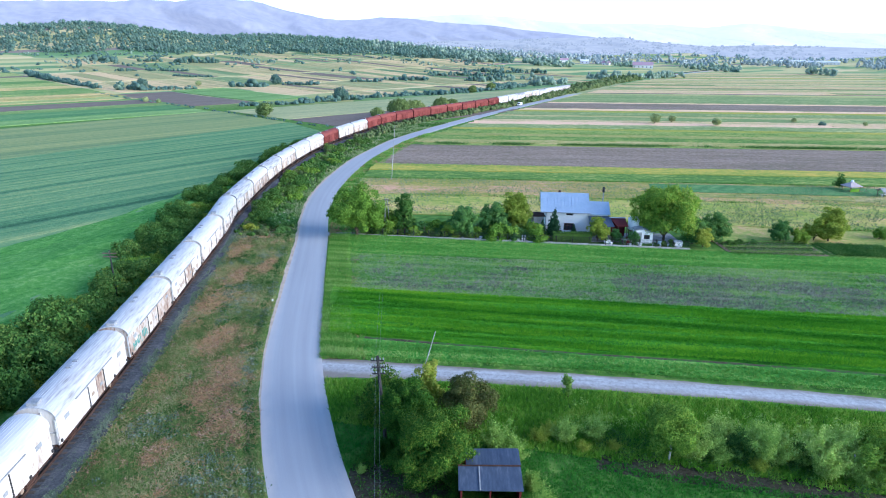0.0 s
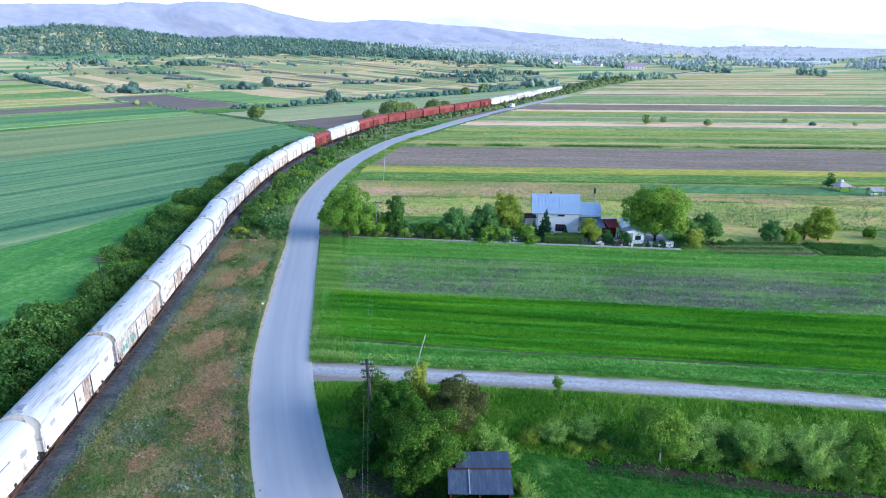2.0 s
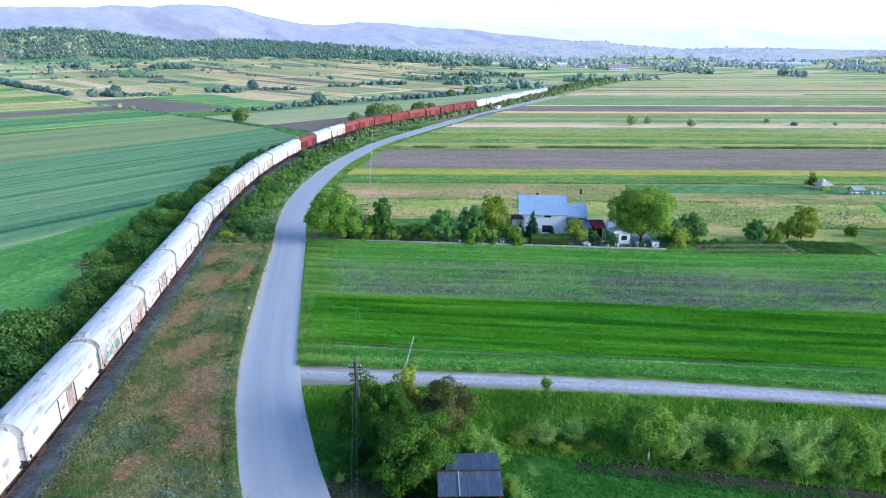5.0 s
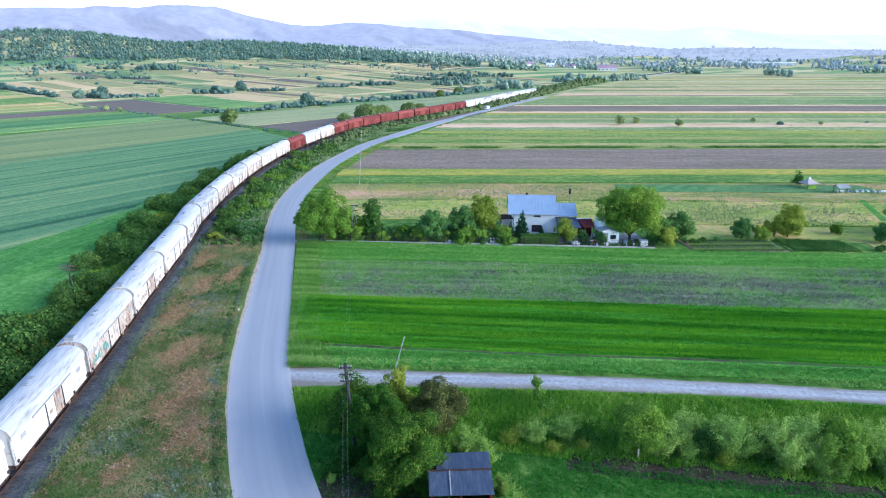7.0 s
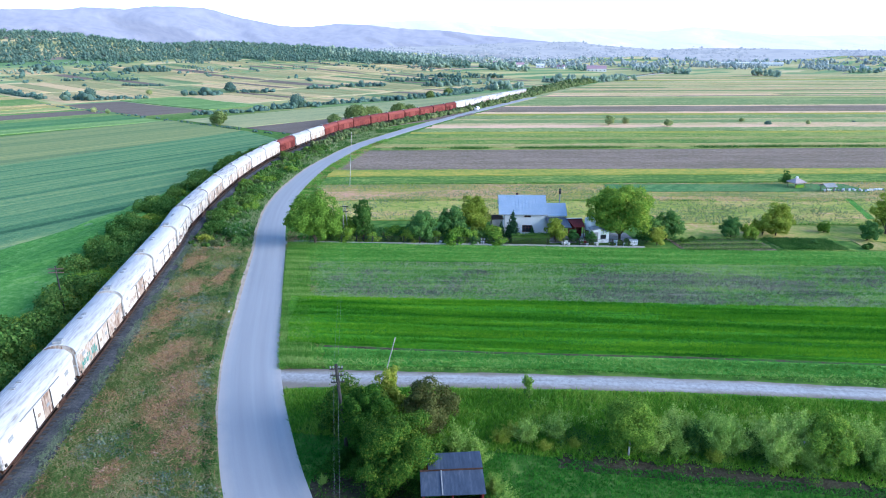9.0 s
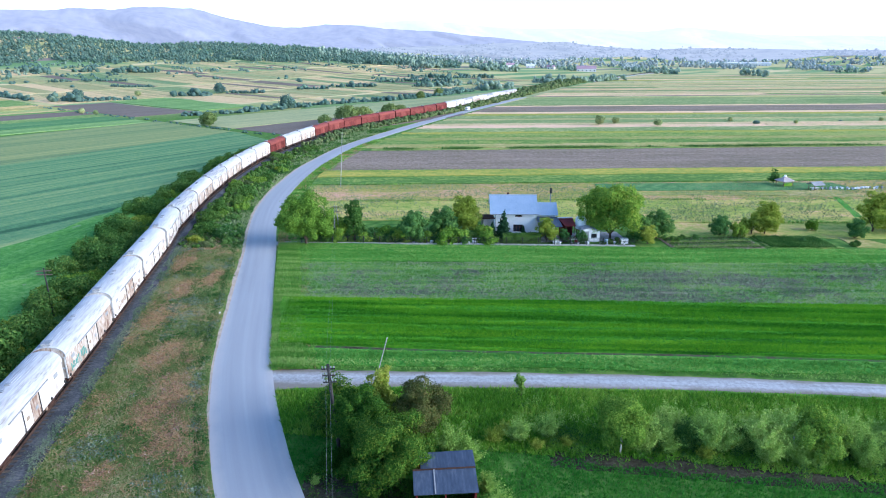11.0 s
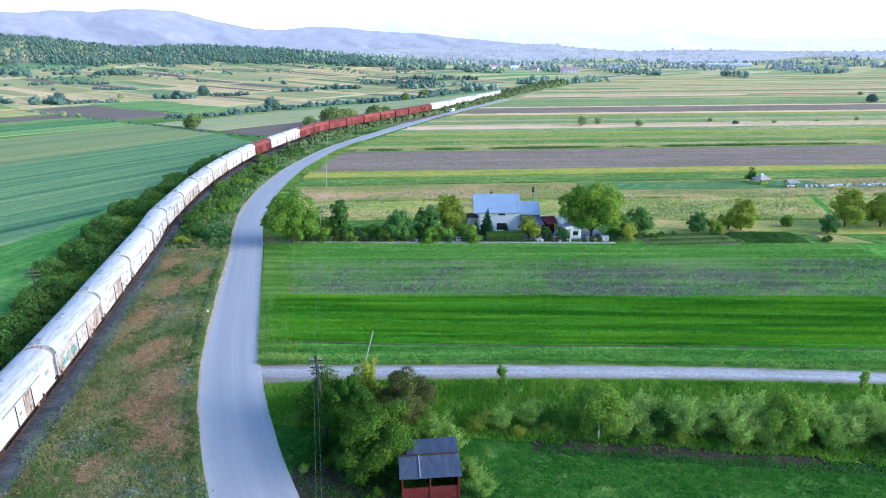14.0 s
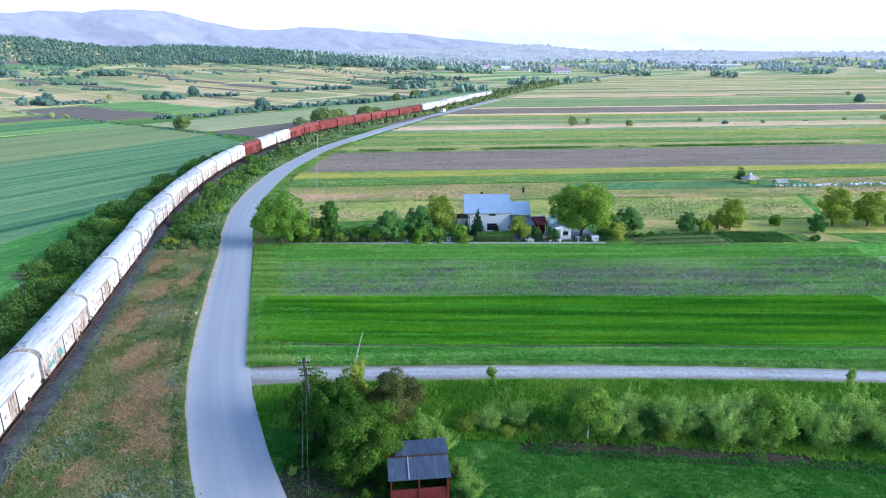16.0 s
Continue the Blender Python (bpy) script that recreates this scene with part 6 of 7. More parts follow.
def wall_with_hole(x0, x1, z0, z1, y0, y1, holes):
    """A wall along x with oblong openings (xa, xb, za, zb), in bays."""
    s = Shape()
    xs = sorted({x0, x1, *[h[0] for h in holes], *[h[1] for h in holes]})
    for a, b in zip(xs, xs[1:]):
        cut = sorted((h[2], h[3]) for h in holes if h[0] <= a and h[1] >= b)
        z = z0
        for c, d in cut:
            s.box((a, y0, z), (b, y1, c))
            z = d
        s.box((a, y0, z), (b, y1, z1))
    return s


def make_house():
    root = thing("house", None, None, "white plastered house with a blue sheet-metal gable roof", "house")
    w = part("wall", wall_with_hole(17.2, 24.0, 0, 3.75, 101.0, 101.3, [(20.15, 21.75, 0.55, 1.75), (20.4, 21.6, 3.1, 3.5)]).mesh("wall"), "plaster", root)
    part("wall", Shape().box((17.2, 107.7, 0), (24.0, 108.0, 3.75)).mesh("wall"), "plaster", root)
    for x in (17.2, 23.7):
        part("wall", Shape().add([(x, 101.3, 0), (x, 107.7, 0), (x, 107.7, 3.7), (x, 104.5, 5.85), (x, 101.3, 3.7), (x + 0.3, 101.3, 0), (x + 0.3, 107.7, 0), (x + 0.3, 107.7, 3.7), (x + 0.3, 104.5, 5.85), (x + 0.3, 101.3, 3.7)],
                                 [(0, 1, 2, 3, 4), (9, 8, 7, 6, 5), (0, 5, 6, 1), (1, 6, 7, 2), (2, 7, 8, 3), (3, 8, 9, 4), (4, 9, 5, 0)]).mesh("wall"), "plaster", root)
    window(root, 20.22, 21.68, 0.62, 1.68, 101.06, 3)
    window(root, 20.47, 21.53, 3.17, 3.43, 101.06, 2)
    rf = part("roof", gable(16.15, 24.25, 100.35, 104.5, 6.05, 3.75, 108.65).mesh("roof"), "blue_roof", root, "blue standing-seam metal roof")
    seams(rf, 16.2, 24.2, 14, 100.35, 3.75, 104.5, 6.05)
    part("ridge_cap", Shape().rod((16.1, 104.5, 6.06), (24.3, 104.5, 6.06), 0.1).mesh("ridge_cap"), "blue_roof", rf)
    part("gutter", Shape().rod((16.15, 100.3, 3.66), (24.25, 100.3, 3.66), 0.07).mesh("gutter"), "grey_box", rf)
    part("chimney", Shape().box((19.2, 104.7, 5.6), (19.6, 105.1, 6.4)).mesh("chimney", 0.02), "under", rf, "small dark chimney")
    part("downpipe", Shape().rod((17.1, 100.9, 0.1), (17.1, 100.9, 3.6), 0.05).mesh("downpipe"), "grey_box", root)
    turn_house = Matrix.Translation((20.5, 101, 0)) @ pose(0, 0, 0, 0, 0, -6.5) @ Matrix.Translation((-20.5, -101, 0))
    root.matrix_basis = turn_house
    # annex
    part("annex_wall", wall_with_hole(24.0, 27.2, 0, 3.4, 101.2, 101.45, [(25.3, 26.2, 0.1, 2.0)]).mesh("wall"), "plaster", root)
    part("annex_wall", Shape().box((26.95, 101.45, 0), (27.2, 106.0, 3.4)).mesh("wall"), "plaster", root)
    part("door", Shape().box((25.3, 101.3, 0.1), (26.2, 101.38, 2.0)).mesh("door", 0.01), "frame", root, "dark brown door")
    r2 = part("annex_roof", gable(24.2, 27.55, 100.7, 103.5, 5.02, 3.5, 106.4).mesh("roof"), "blue_roof", root, "lower blue metal roof")
    seams(r2, 24.3, 27.5, 6, 100.7, 3.5, 103.5, 5.02)
    part("stove_pipe", Shape().rod((26.6, 104.0, 4.6), (26.6, 104.0, 7.0), 0.09).mesh("stove_pipe"), "grey_box", r2)
    part("pipe_cowl", Shape().rod((26.6, 104.0, 6.5), (26.6, 104.0, 7.1), 0.2, 0.2, 12).rod((26.6, 104.0, 7.2), (26.6, 104.0, 7.45), 0.3, 0.08, 12).mesh("pipe_cowl"), "dark", r2, "dark cowl with a pale cap")
    # porch
    s = Shape()
    vs = [(24.0, 97.6, 2.35), (27.9, 97.6, 2.35), (27.5, 101.0, 3.15), (24.0, 101.0, 3.15)]
    s.add(vs + [(x, y, z - 0.08) for x, y, z in vs], [(0, 1, 2, 3), (7, 6, 5, 4), (0, 4, 5, 1), (1, 5, 6, 2), (2, 6, 7, 3), (3, 7, 4, 0)])
    part("porch_roof", s.mesh("porch_roof"), "slate", root, "dark lean-to porch roof")
    for x in (24.3, 26.0, 27.6):
        part("porch_post", Shape().box((x - 0.06, 97.75, 0), (x + 0.06, 97.87, 2.33)).mesh("porch_post"), "wood", root)
    sh = thing("outbuilding", None, None, "small tan outbuilding beside the house", "shed")
    part("wall", Shape().box((15.2, 102.0, 0), (17.0, 104.5, 2.6)).mesh("wall"), "concrete", sh)
    part("roof", Shape().box((15.0, 101.8, 2.6), (17.15, 104.7, 2.72)).mesh("roof", 0.02), "under", sh)
    # red lean-to
    sh = thing("lean_to", None, None, "dark red sheet-metal lean-to beside the house", "shed")
    part("back_wall", Shape().box((27.6, 99.4, 0), (29.9, 99.5, 3.0)).mesh("wall"), "red", sh)
    part("roof", Shape().add([(28.0, 97.2, 2.3), (29.8, 97.2, 2.3), (29.8, 99.6, 3.05), (27.4, 99.6, 3.05), (28.0, 97.2, 2.22), (29.8, 97.2, 2.22), (29.8, 99.6, 2.97), (27.4, 99.6, 2.97)],
                             [(0, 1, 2, 3), (7, 6, 5, 4), (0, 4, 5, 1), (1, 5, 6, 2), (2, 6, 7, 3), (3, 7, 4, 0)]).mesh("roof"), "red", sh)
    part("flashing", Shape().box((27.3, 99.55, 3.05), (29.9, 99.75, 3.17)).mesh("flashing"), "plaster", sh, "white edge strip")
    for x in (28.2, 29.6):
        part("post", Shape().box((x - 0.05, 97.3, 0), (x + 0.05, 97.4, 2.24)).mesh("post"), "wood", sh)
    # white shed
    sh = thing("garden_shed", None, None, "small white garden shed with a sloping roof", "shed")
    part("wall", Shape().prism([(29.9, 0), (32.7, 0), (32.7, 1.75), (31.0, 2.3), (29.9, 2.1)], 95.5, 97.0).mesh("wall"), "plaster", sh)
    part("roof", Shape().prism([(32.95, 1.72), (31.0, 2.36), (29.7, 2.14), (29.7, 2.22), (31.0, 2.45), (32.95, 1.81)], 95.3, 97.2).mesh("roof"), "grey_box", sh)
    part("window", Shape().box((31.3, 95.44, 0.7), (32.2, 95.5, 1.4)).mesh("window"), "glass", sh)
    part("door", Shape().box((30.1, 95.44, 0.05), (30.9, 95.5, 1.8)).mesh("door", 0.01), "grey_box", sh)
    sh.matrix_basis = pose(0.6, 0, 0)
    # water tank
    tk = thing("water_tank", None, None, "white plastic water tank on a timber stand", "water tank")
    s = Shape()
    for a, b, r0, r1 in ((1.5, 1.62, 0.75, 0.9), (1.62, 3.3, 0.9, 0.9), (3.3, 3.7, 0.9, 0.55), (3.7, 3.8, 0.55, 0.3)):
        s.rod((30.95, 98.4, a), (30.95, 98.4, b), r0, r1, 20)
    part("tank", s.mesh("tank"), "plaster", tk)
    part("lid", Shape().rod((30.95, 98.4, 3.8), (30.95, 98.4, 4.0), 0.3, 0.26, 12).mesh("lid"), "plaster", tk)
    for x in (30.45, 31.45):
        for y in (97.9, 98.9):
            part("leg", Shape().box((x - 0.06, y - 0.06, 0), (x + 0.06, y + 0.06, 1.42)).mesh("leg"), "wood", tk)
    part("platform", Shape().box((30.2, 97.6, 1.42), (31.7, 99.2, 1.5)).mesh("platform"), "wood", tk)
    # yard
    thing("pavement", Shape().box((14.5, 96.0, -0.05), (38.0, 101.0, 0.05)).mesh("yard"), "stone", "grey paved yard in front of the house", "yard", kind="structure")
    thing("pavement", Shape().box((-19.6, 98.6, -0.05), (-14.6, 100.4, 0.09)).mesh("apron"), "concrete", "pale concrete apron at the garden gate", "driveway", kind="structure")


make_house()


def fence_y(x):
    return 97.3 - 0.128 * x


def lattice(xs, zs, wx, wz, depth):
    """Upright and level bars woven into one sheet with real depth."""
    ex = sorted([x for x in xs] + [x + wx for x in xs])
    ez = sorted([z for z in zs] + [z + wz for z in zs])
    solid = lambda i, k: 0 <= i < len(ex) - 1 and 0 <= k < len(ez) - 1 and (i % 2 == 0 or k % 2 == 0)
    n = len(ez)
    v = [(x, y, z) for y in (-depth / 2, depth / 2) for x in ex for z in ez]
    g = len(ex) * n
    f = []
    for i in range(len(ex) - 1):
        for k in range(n - 1):
            if solid(i, k):
                a, b, c, d = i * n + k, (i + 1) * n + k, (i + 1) * n + k + 1, i * n + k + 1
                f += [(a, b, c, d), (g + d, g + c, g + b, g + a)]
                for (p, q), (di, dk) in (((a, d), (-1, 0)), ((c, b), (1, 0)), ((b, a), (0, -1)), ((d, c), (0, 1))):
                    if not solid(i + di, k + dk):
                        f.append((p, q, g + q, g + p))
    return Shape().add(v, f)


def make_garden():
    r2 = np.random.default_rng(8)
    # low plinth with mesh fence, in bays
    plinth, post_, mesh_ = Shape().box((0, -0.1, -0.05), (2.55, 0.1, 0.24)).mesh("plinth", 0.015), Shape().box((-0.05, -0.05, 0), (0.05, 0.05, 1.35)).mesh("post"), None
    mesh_ = lattice([i * 0.2 for i in range(13)], [0.36, 0.8, 1.22], 0.016, 0.03, 0.02).mesh("fence_panel")
    plinth.materials.append(M["concrete"])
    post_.materials.append(M["dark"])
    mesh_.materials.append(M["dark"])
    fence = thing("garden_fence", None, None, "low concrete plinth with a dark wire fence along the garden", "fence")
    x = -15.0
    while x < 38:
        for nm, me in (("plinth", plinth), ("post", post_), ("fence_panel", mesh_)):
            o = part(nm, me, "dark", fence)
            o.matrix_basis = pose(x, fence_y(x), 0, 0, 0, -7.3)
        x += 2.53
    # clipped hedges
    def hedge_box(x0, x1, y0, y1, h, mat, label):
        n = int((x1 - x0) * (y1 - y0 + 2 * h) * 130)
        p = np.stack([r2.uniform(x0, x1, n), r2.uniform(y0, y1, n), r2.uniform(0, h, n)], 1)
        k = r2.integers(0, 3, n)
        p[k == 0, 2] = h + r2.normal(0, 0.06, (k == 0).sum())
        p[k == 1, 1] = y0 + r2.normal(0, 0.06, (k == 1).sum())
        v = leaves(r2, [(0, 0, 0, 0.001)], n, 0.22).reshape(-1, 4, 3) + p[:, None, :]
        core = np.array([(x0, y0, 0), (x1, y0, 0), (x1, y0, h), (x0, y0, h), (x0, y0, h), (x1, y0, h), (x1, y1, h), (x0, y1, h), (x1, y0, 0), (x1, y1, 0), (x1, y1, h), (x1, y0, h)], float)
        core += (np.array([(x0 + x1) / 2, (y0 + y1) / 2, 0]) - core) * 0.12 * np.array([0.2, 1, 0]) - np.array([0, 0, 0.08])
        core[:, 2] = np.maximum(core[:, 2], 0)
        thing("hedge", quads("hedge", np.concatenate([v.reshape(-1, 3), core])), mat, label, "hedge")
    hedge_box(17.4, 23.6, 95.3, 96.2, 1.6, "leaf_verge", "clipped green hedge in front of the house")
    hedge_box(-0.6, 2.6, 98.2, 99.2, 1.6, "leaf_verge", "clipped green garden hedge")
    hedge_box(-14.0, -9.5, 99.6, 100.4, 1.2, "leaf_dark", "dark green garden hedge")
    st = Stand([make_bush(51, 0.9, 1.3, 1100, 0.16, "leaf_dark", "low dark green garden shrub", "shrub", 7, "garden shrubs"), make_bush(52, 0.8, 1.2, 1100, 0.16, "leaf_verge", "rounded green garden shrub", "shrub", 7, "garden shrubs"), make_bush(53, 0.9, 1.1, 1000, 0.16, "leaf", "fresh green garden shrub", "shrub", 7, "garden shrubs")])
    for k in range(96):
        xx = r2.uniform(-12, 16.5)
        st.put(int(r2.choice([0, 1, 0, 1, 2])), xx, fence_y(xx) + r2.uniform(0.7, 4.5), r2.uniform(0.7, 1.5))
    for xx, dy, sc in ((17.6, 1.5, 0.7), (26.0, 2.0, 0.7), (28.6, 1.0, 0.8), (34.5, 1.4, 0.8), (36.4, 1.8, 0.9), (38.6, 2.2, 1.1), (33.4, 0.7, 0.5), (35.5, 0.4, 0.5), (45.5, 3, 0.8), (47.0, 4.2, 0.7), (49.5, 4.5, 0.6), (65.5, 3.0, 0.7), (72.6, 1.4, 0.8)):
        st.put(int(r2.integers(0, 2)), xx, fence_y(xx) + dy, sc)
    # vine rows behind the fence
    for row in range(3):
        vines = thing("vine_row", None, None, "row of green vines on posts in the garden", "vines", "vine rows")
        n = 1500
        p = np.stack([r2.uniform(-8, 15, n), np.zeros(n), 0.3 + 1.1 * r2.random(n) ** 0.7], 1)
        p[:, 1] = fence_y(p[:, 0]) + 1.6 + row * 1.5 + r2.normal(0, 0.2, n)
        v = leaves(r2, [(0, 0, 0, 0.001)], n, 0.24).reshape(-1, 4, 3) + p[:, None, :]
        part("foliage", quads("foliage", v.reshape(-1, 3)), "leaf_verge" if row != 1 else "leaf_dark", vines)
        pm = Shape().box((-0.04, -0.04, 0), (0.04, 0.04, 1.5)).mesh("post")
        for i in range(6):
            o = part("post", pm, "wood", vines)
            xx = -7.5 + i * 4.4
            o.location = (xx, fence_y(xx) + 1.6 + row * 1.5, 0)
    # pots, bins and clutter of the yard
    pot = Shape().rod((0, 0, 0), (0, 0, 0.42), 0.2, 0.28, 12).mesh("bucket")
    pot.materials.append(M["plaster"])
    for k in range(22):
        xx = float(r2.choice([r2.uniform(4, 16), r2.uniform(24, 37)]))
        o = tagged(new("bucket", pot), "small white plastic bucket in the yard", "bucket", "buckets in the yard")
        q = r2.uniform(0.6, 1.2)
        o.matrix_basis = Matrix.LocRotScale((xx, fence_y(xx) + r2.uniform(0.5, 1.6), 0.04 if xx > 14.5 else 0), Euler((0, 0, 0)), (q, q, q))
    sl = Shape().box((-0.06, -0.03, 0), (0.06, 0.03, 1.0)).mesh("slat")
    sl.materials.append(M["concrete"])
    for x0, n in ((12.6, 7), (28.2, 6)):
        bench = thing("trellis", None, None, "white slatted garden trellis", "trellis")
        part("rail", Shape().box((0, -0.05, 0.75), (n * 0.26, -0.03, 0.83)).box((0, -0.05, 0.25), (n * 0.26, -0.03, 0.33)).mesh("rail"), "plaster", bench)
        for i in range(n):
            o = part("slat", sl, "plaster", bench)
            o.location = (i * 0.26 + 0.1, 0, 0)
        bench.matrix_basis = pose(x0, fence_y(x0) + 0.9, 0.04 if x0 > 14 else 0, 0, 0, -7)
    b = thing("barrel", Shape().rod((0, 0, 0), (0, 0, 0.9), 0.3, 0.3, 14).mesh("barrel"), "blue_roof", "blue plastic barrel at the garden fence", "barrel")
    b.matrix_basis = pose(33.9, 93.9, 0.0)
    b = thing("crate", Shape().box((-0.6, -0.4, 0), (0.6, 0.4, 0.75)).box((-0.65, -0.45, 0.75), (0.65, 0.45, 0.82)).mesh("crate", 0.02), "plaster", "white box on the paved yard", "crate")
    b.matrix_basis = pose(36.9, 94.2, 0.0)
    # table and chairs on the yard
    table = thing("garden_table", None, None, "white plastic garden table on the paved yard", "table")
    part("tabletop", Shape().box((-0.7, -0.45, 0.7), (0.7, 0.45, 0.75)).mesh("tabletop", 0.015), "plaster", table)
    for x in (-0.6, 0.6):
        for y in (-0.36, 0.36):
            part("leg", Shape().rod((x, y, 0), (x * 0.94, y * 0.94, 0.7), 0.035, 0.03, 8).mesh("leg"), "plaster", table)
    table.matrix_basis = pose(29.4, 95.0, 0.05, 0, 0, 12)
    chair = thing("garden_chair", None, None, "dark red plastic garden chair on the paved yard", "chair", "chairs on the yard")
    part("seat", Shape().box((-0.24, -0.24, 0.42), (0.24, 0.24, 0.46)).mesh("seat", 0.012), "red", chair)
    part("backrest", Shape().box((-0.24, 0.2, 0.46), (0.24, 0.25, 0.88)).mesh("backrest", 0.012), "red", chair)
    for x in (-0.2, 0.2):
        for y in (-0.2, 0.2):
            part("leg", Shape().rod((x * 1.1, y * 1.1, 0), (x, y, 0.42), 0.025, 0.022, 6).mesh("leg"), "red", chair)
    chair.matrix_basis = pose(28.3, 95.2, 0.05, 0, 0, 80)
    for x, y, a in ((30.4, 95.4, -75), (29.6, 96.0, 5), (29.0, 94.2, 170), (27.4, 96.2, 40)):
        copy_thing(chair, pose(x, y, 0.05, 0, 0, a))
    # pale stones laid along the garden beds
    sv, sf = ball_mesh(1)
    stone = fast_mesh("stone", sv * r2.uniform(0.8, 1.2, (len(sv), 1)) * np.array([0.26, 0.2, 0.15]) + np.array([0, 0, 0.08]), sf)
    stone.materials.append(M["concrete"])
    for k in range(70):
        xx = r2.uniform(1.5, 16.5)
        o = tagged(new("stone", stone), "pale rough stone edging the garden beds", "stone", "stones in the garden")
        q = r2.uniform(0.5, 1.5)
        o.matrix_basis = Matrix.LocRotScale((xx, fence_y(xx) + r2.uniform(0.35, 1.3), 0.05 if xx > 14.5 else 0), Euler((0, 0, r2.uniform(0, 6))), (q, q, q))
    # vegetable beds
    thing("garden_bed", Shape().box((43.5, 89.4, -0.05), (58.0, 96.5, 0.07)).mesh("bed"), "mauve", "dark soil vegetable bed", "garden bed", kind="structure")
    for k in range(8):
        n = 1000
        xx = r2.uniform(43.8, 57.6, n)
        p = np.stack([xx, 90.0 + k * 0.85 + r2.normal(0, 0.09, n) - 0.03 * (xx - 50), 0.08 + 0.28 * r2.random(n)], 1)
        v = leaves(r2, [(0, 0, 0, 0.001)], n, 0.22).reshape(-1, 4, 3) + p[:, None, :]
        thing("vegetable_row", quads("vegetable_row", v.reshape(-1, 3)), ["leaf_verge", "leaf_pale", "leaf_dark"][k % 3], "row of green vegetables in dark soil", "vegetables", kind="stuff")
    patch("garden_bed", (58.6, 89.6), (70, 88.0), (68.5, 94.8), (58.8, 95.6), 20, 12, 0.15, "strip", "dense dark green garden plot", 0.2, "garden bed")
    patch("garden_bed", (72.5, 88.5), (79, 87.5), (76.0, 93.8), (73.0, 94.2), 6, 5, 0.08, "pale", "pale trodden patch of garden", 0.2, "garden bed")


make_garden()


# ---- field shelters far right ----
def make_shelters():
    g = thing("gazebo", None, None, "open timber gazebo with a faded pinkish hipped roof", "gazebo")
    for x in (-1.7, 1.7):
        for y in (-1.5, 1.5):
            part("post", Shape().box((x - 0.08, y - 0.08, 0), (x + 0.08, y + 0.08, 2.0)).mesh("post"), "wood", g)
    part("roof", Shape().add([(-2.3, -2.1, 1.95), (2.3, -2.1, 1.95), (2.3, 2.1, 1.95), (-2.3, 2.1, 1.95), (-0.4, 0, 3.2), (0.4, 0, 3.2)], [(0, 1, 5, 4), (1, 2, 5), (2, 3, 4, 5), (3, 0, 4), (0, 3, 2, 1)]).mesh("roof"), "pink_roof", g)
    part("finial", Shape().rod((0, 0, 3.15), (0, 0, 3.7), 0.5, 0.3, 10).mesh("finial"), "plaster", g, "white cap on the roof")
    part("railing", Shape().box((-1.6, -1.53, 0.1), (1.6, -1.47, 1.3)).mesh("railing"), "blade", g, "green panel")
    tr = make_tree(61, 1.1, 0.3, 3.4, 900, 0.22, "leaf_verge", "small green tree behind the gazebo", 8, 0.06)
    tr.matrix_basis = pose(87.6, 136.6, 0)
    g.matrix_basis = pose(88.9, 134.2, 0, 0, 0, 12) @ Matrix.Scale(0.72, 4)
    g = thing("pavilion", None, None, "small grey-roofed shelter on posts", "shelter")
    for x in (-1.0, 1.0):
        for y in (-0.8, 0.8):
            part("post", Shape().box((x - 0.05, y - 0.05, 0), (x + 0.05, y + 0.05, 1.4)).mesh("post"), "wood", g)
    part("roof", gable(-1.5, 1.5, -1.2, 0, 2.05, 1.4, 1.2, 0.06).mesh("roof"), "grey_box", g)
    part("table", Shape().box((-0.8, -0.5, 0.6), (0.8, 0.5, 0.68)).box((-0.6, -0.3, 0), (-0.5, 0.3, 0.6)).box((0.5, -0.3, 0), (0.6, 0.3, 0.6)).mesh("table"), "plaster", g)
    g.matrix_basis = pose(93.0, 129.3, 0, 0, 0, 10)
    r2 = np.random.default_rng(9)
    me = []
    for k, m in enumerate(("plaster", "blue_roof", "grey_box")):
        q = Shape().box((-0.25, -0.25, 0.1), (0.25, 0.25, 0.6)).box((-0.3, -0.3, 0.6), (0.3, 0.3, 0.68)).box((-0.2, -0.2, 0), (0.2, 0.2, 0.1)).mesh("hive_box", 0.015)
        q.materials.append(M[m])
        me.append(q)
    for i in range(84):
        k = int(r2.integers(0, 3))
        o = tagged(new("hive_box", me[k]), ["white wooden hive box on the meadow", "pale blue wooden hive box on the meadow", "grey wooden hive box on the meadow"][k], "hive box", "row of hive boxes")
        x = 95 + i * 0.4 + r2.uniform(-0.15, 0.15)
        o.matrix_basis = pose(x, 129.6 - 0.03 * (x - 95) + r2.uniform(-0.9, 0.9), 0.12, 0, 0, r2.uniform(-20, 20)) @ Matrix.Scale(0.65, 4)
    patch("field", (45, 133), (102, 128.4), (102, 136.4), (47, 140.7), 30, 6, 0.26, "deep", "dark green vegetable strip by the gazebo", 0.3)
    patch("field", (49.6, 128.2), (84, 124.6), (84, 127.6), (50.8, 130.9), 24, 4, 0.2, "pale", "pale trodden track along a crop strip", 0.3)
    patch("field", (84, 124), (100, 121), (98, 129), (86, 131), 10, 6, 0.22, "pale", "pale mown patch by the gazebo", 0.5)
    patch("trim", (93, 124), (94.2, 124), (86.5, 106), (85, 106), 2, 12, 0.16, "mown", "grassy farm path across the meadow", 0.1, "path")


make_shelters()


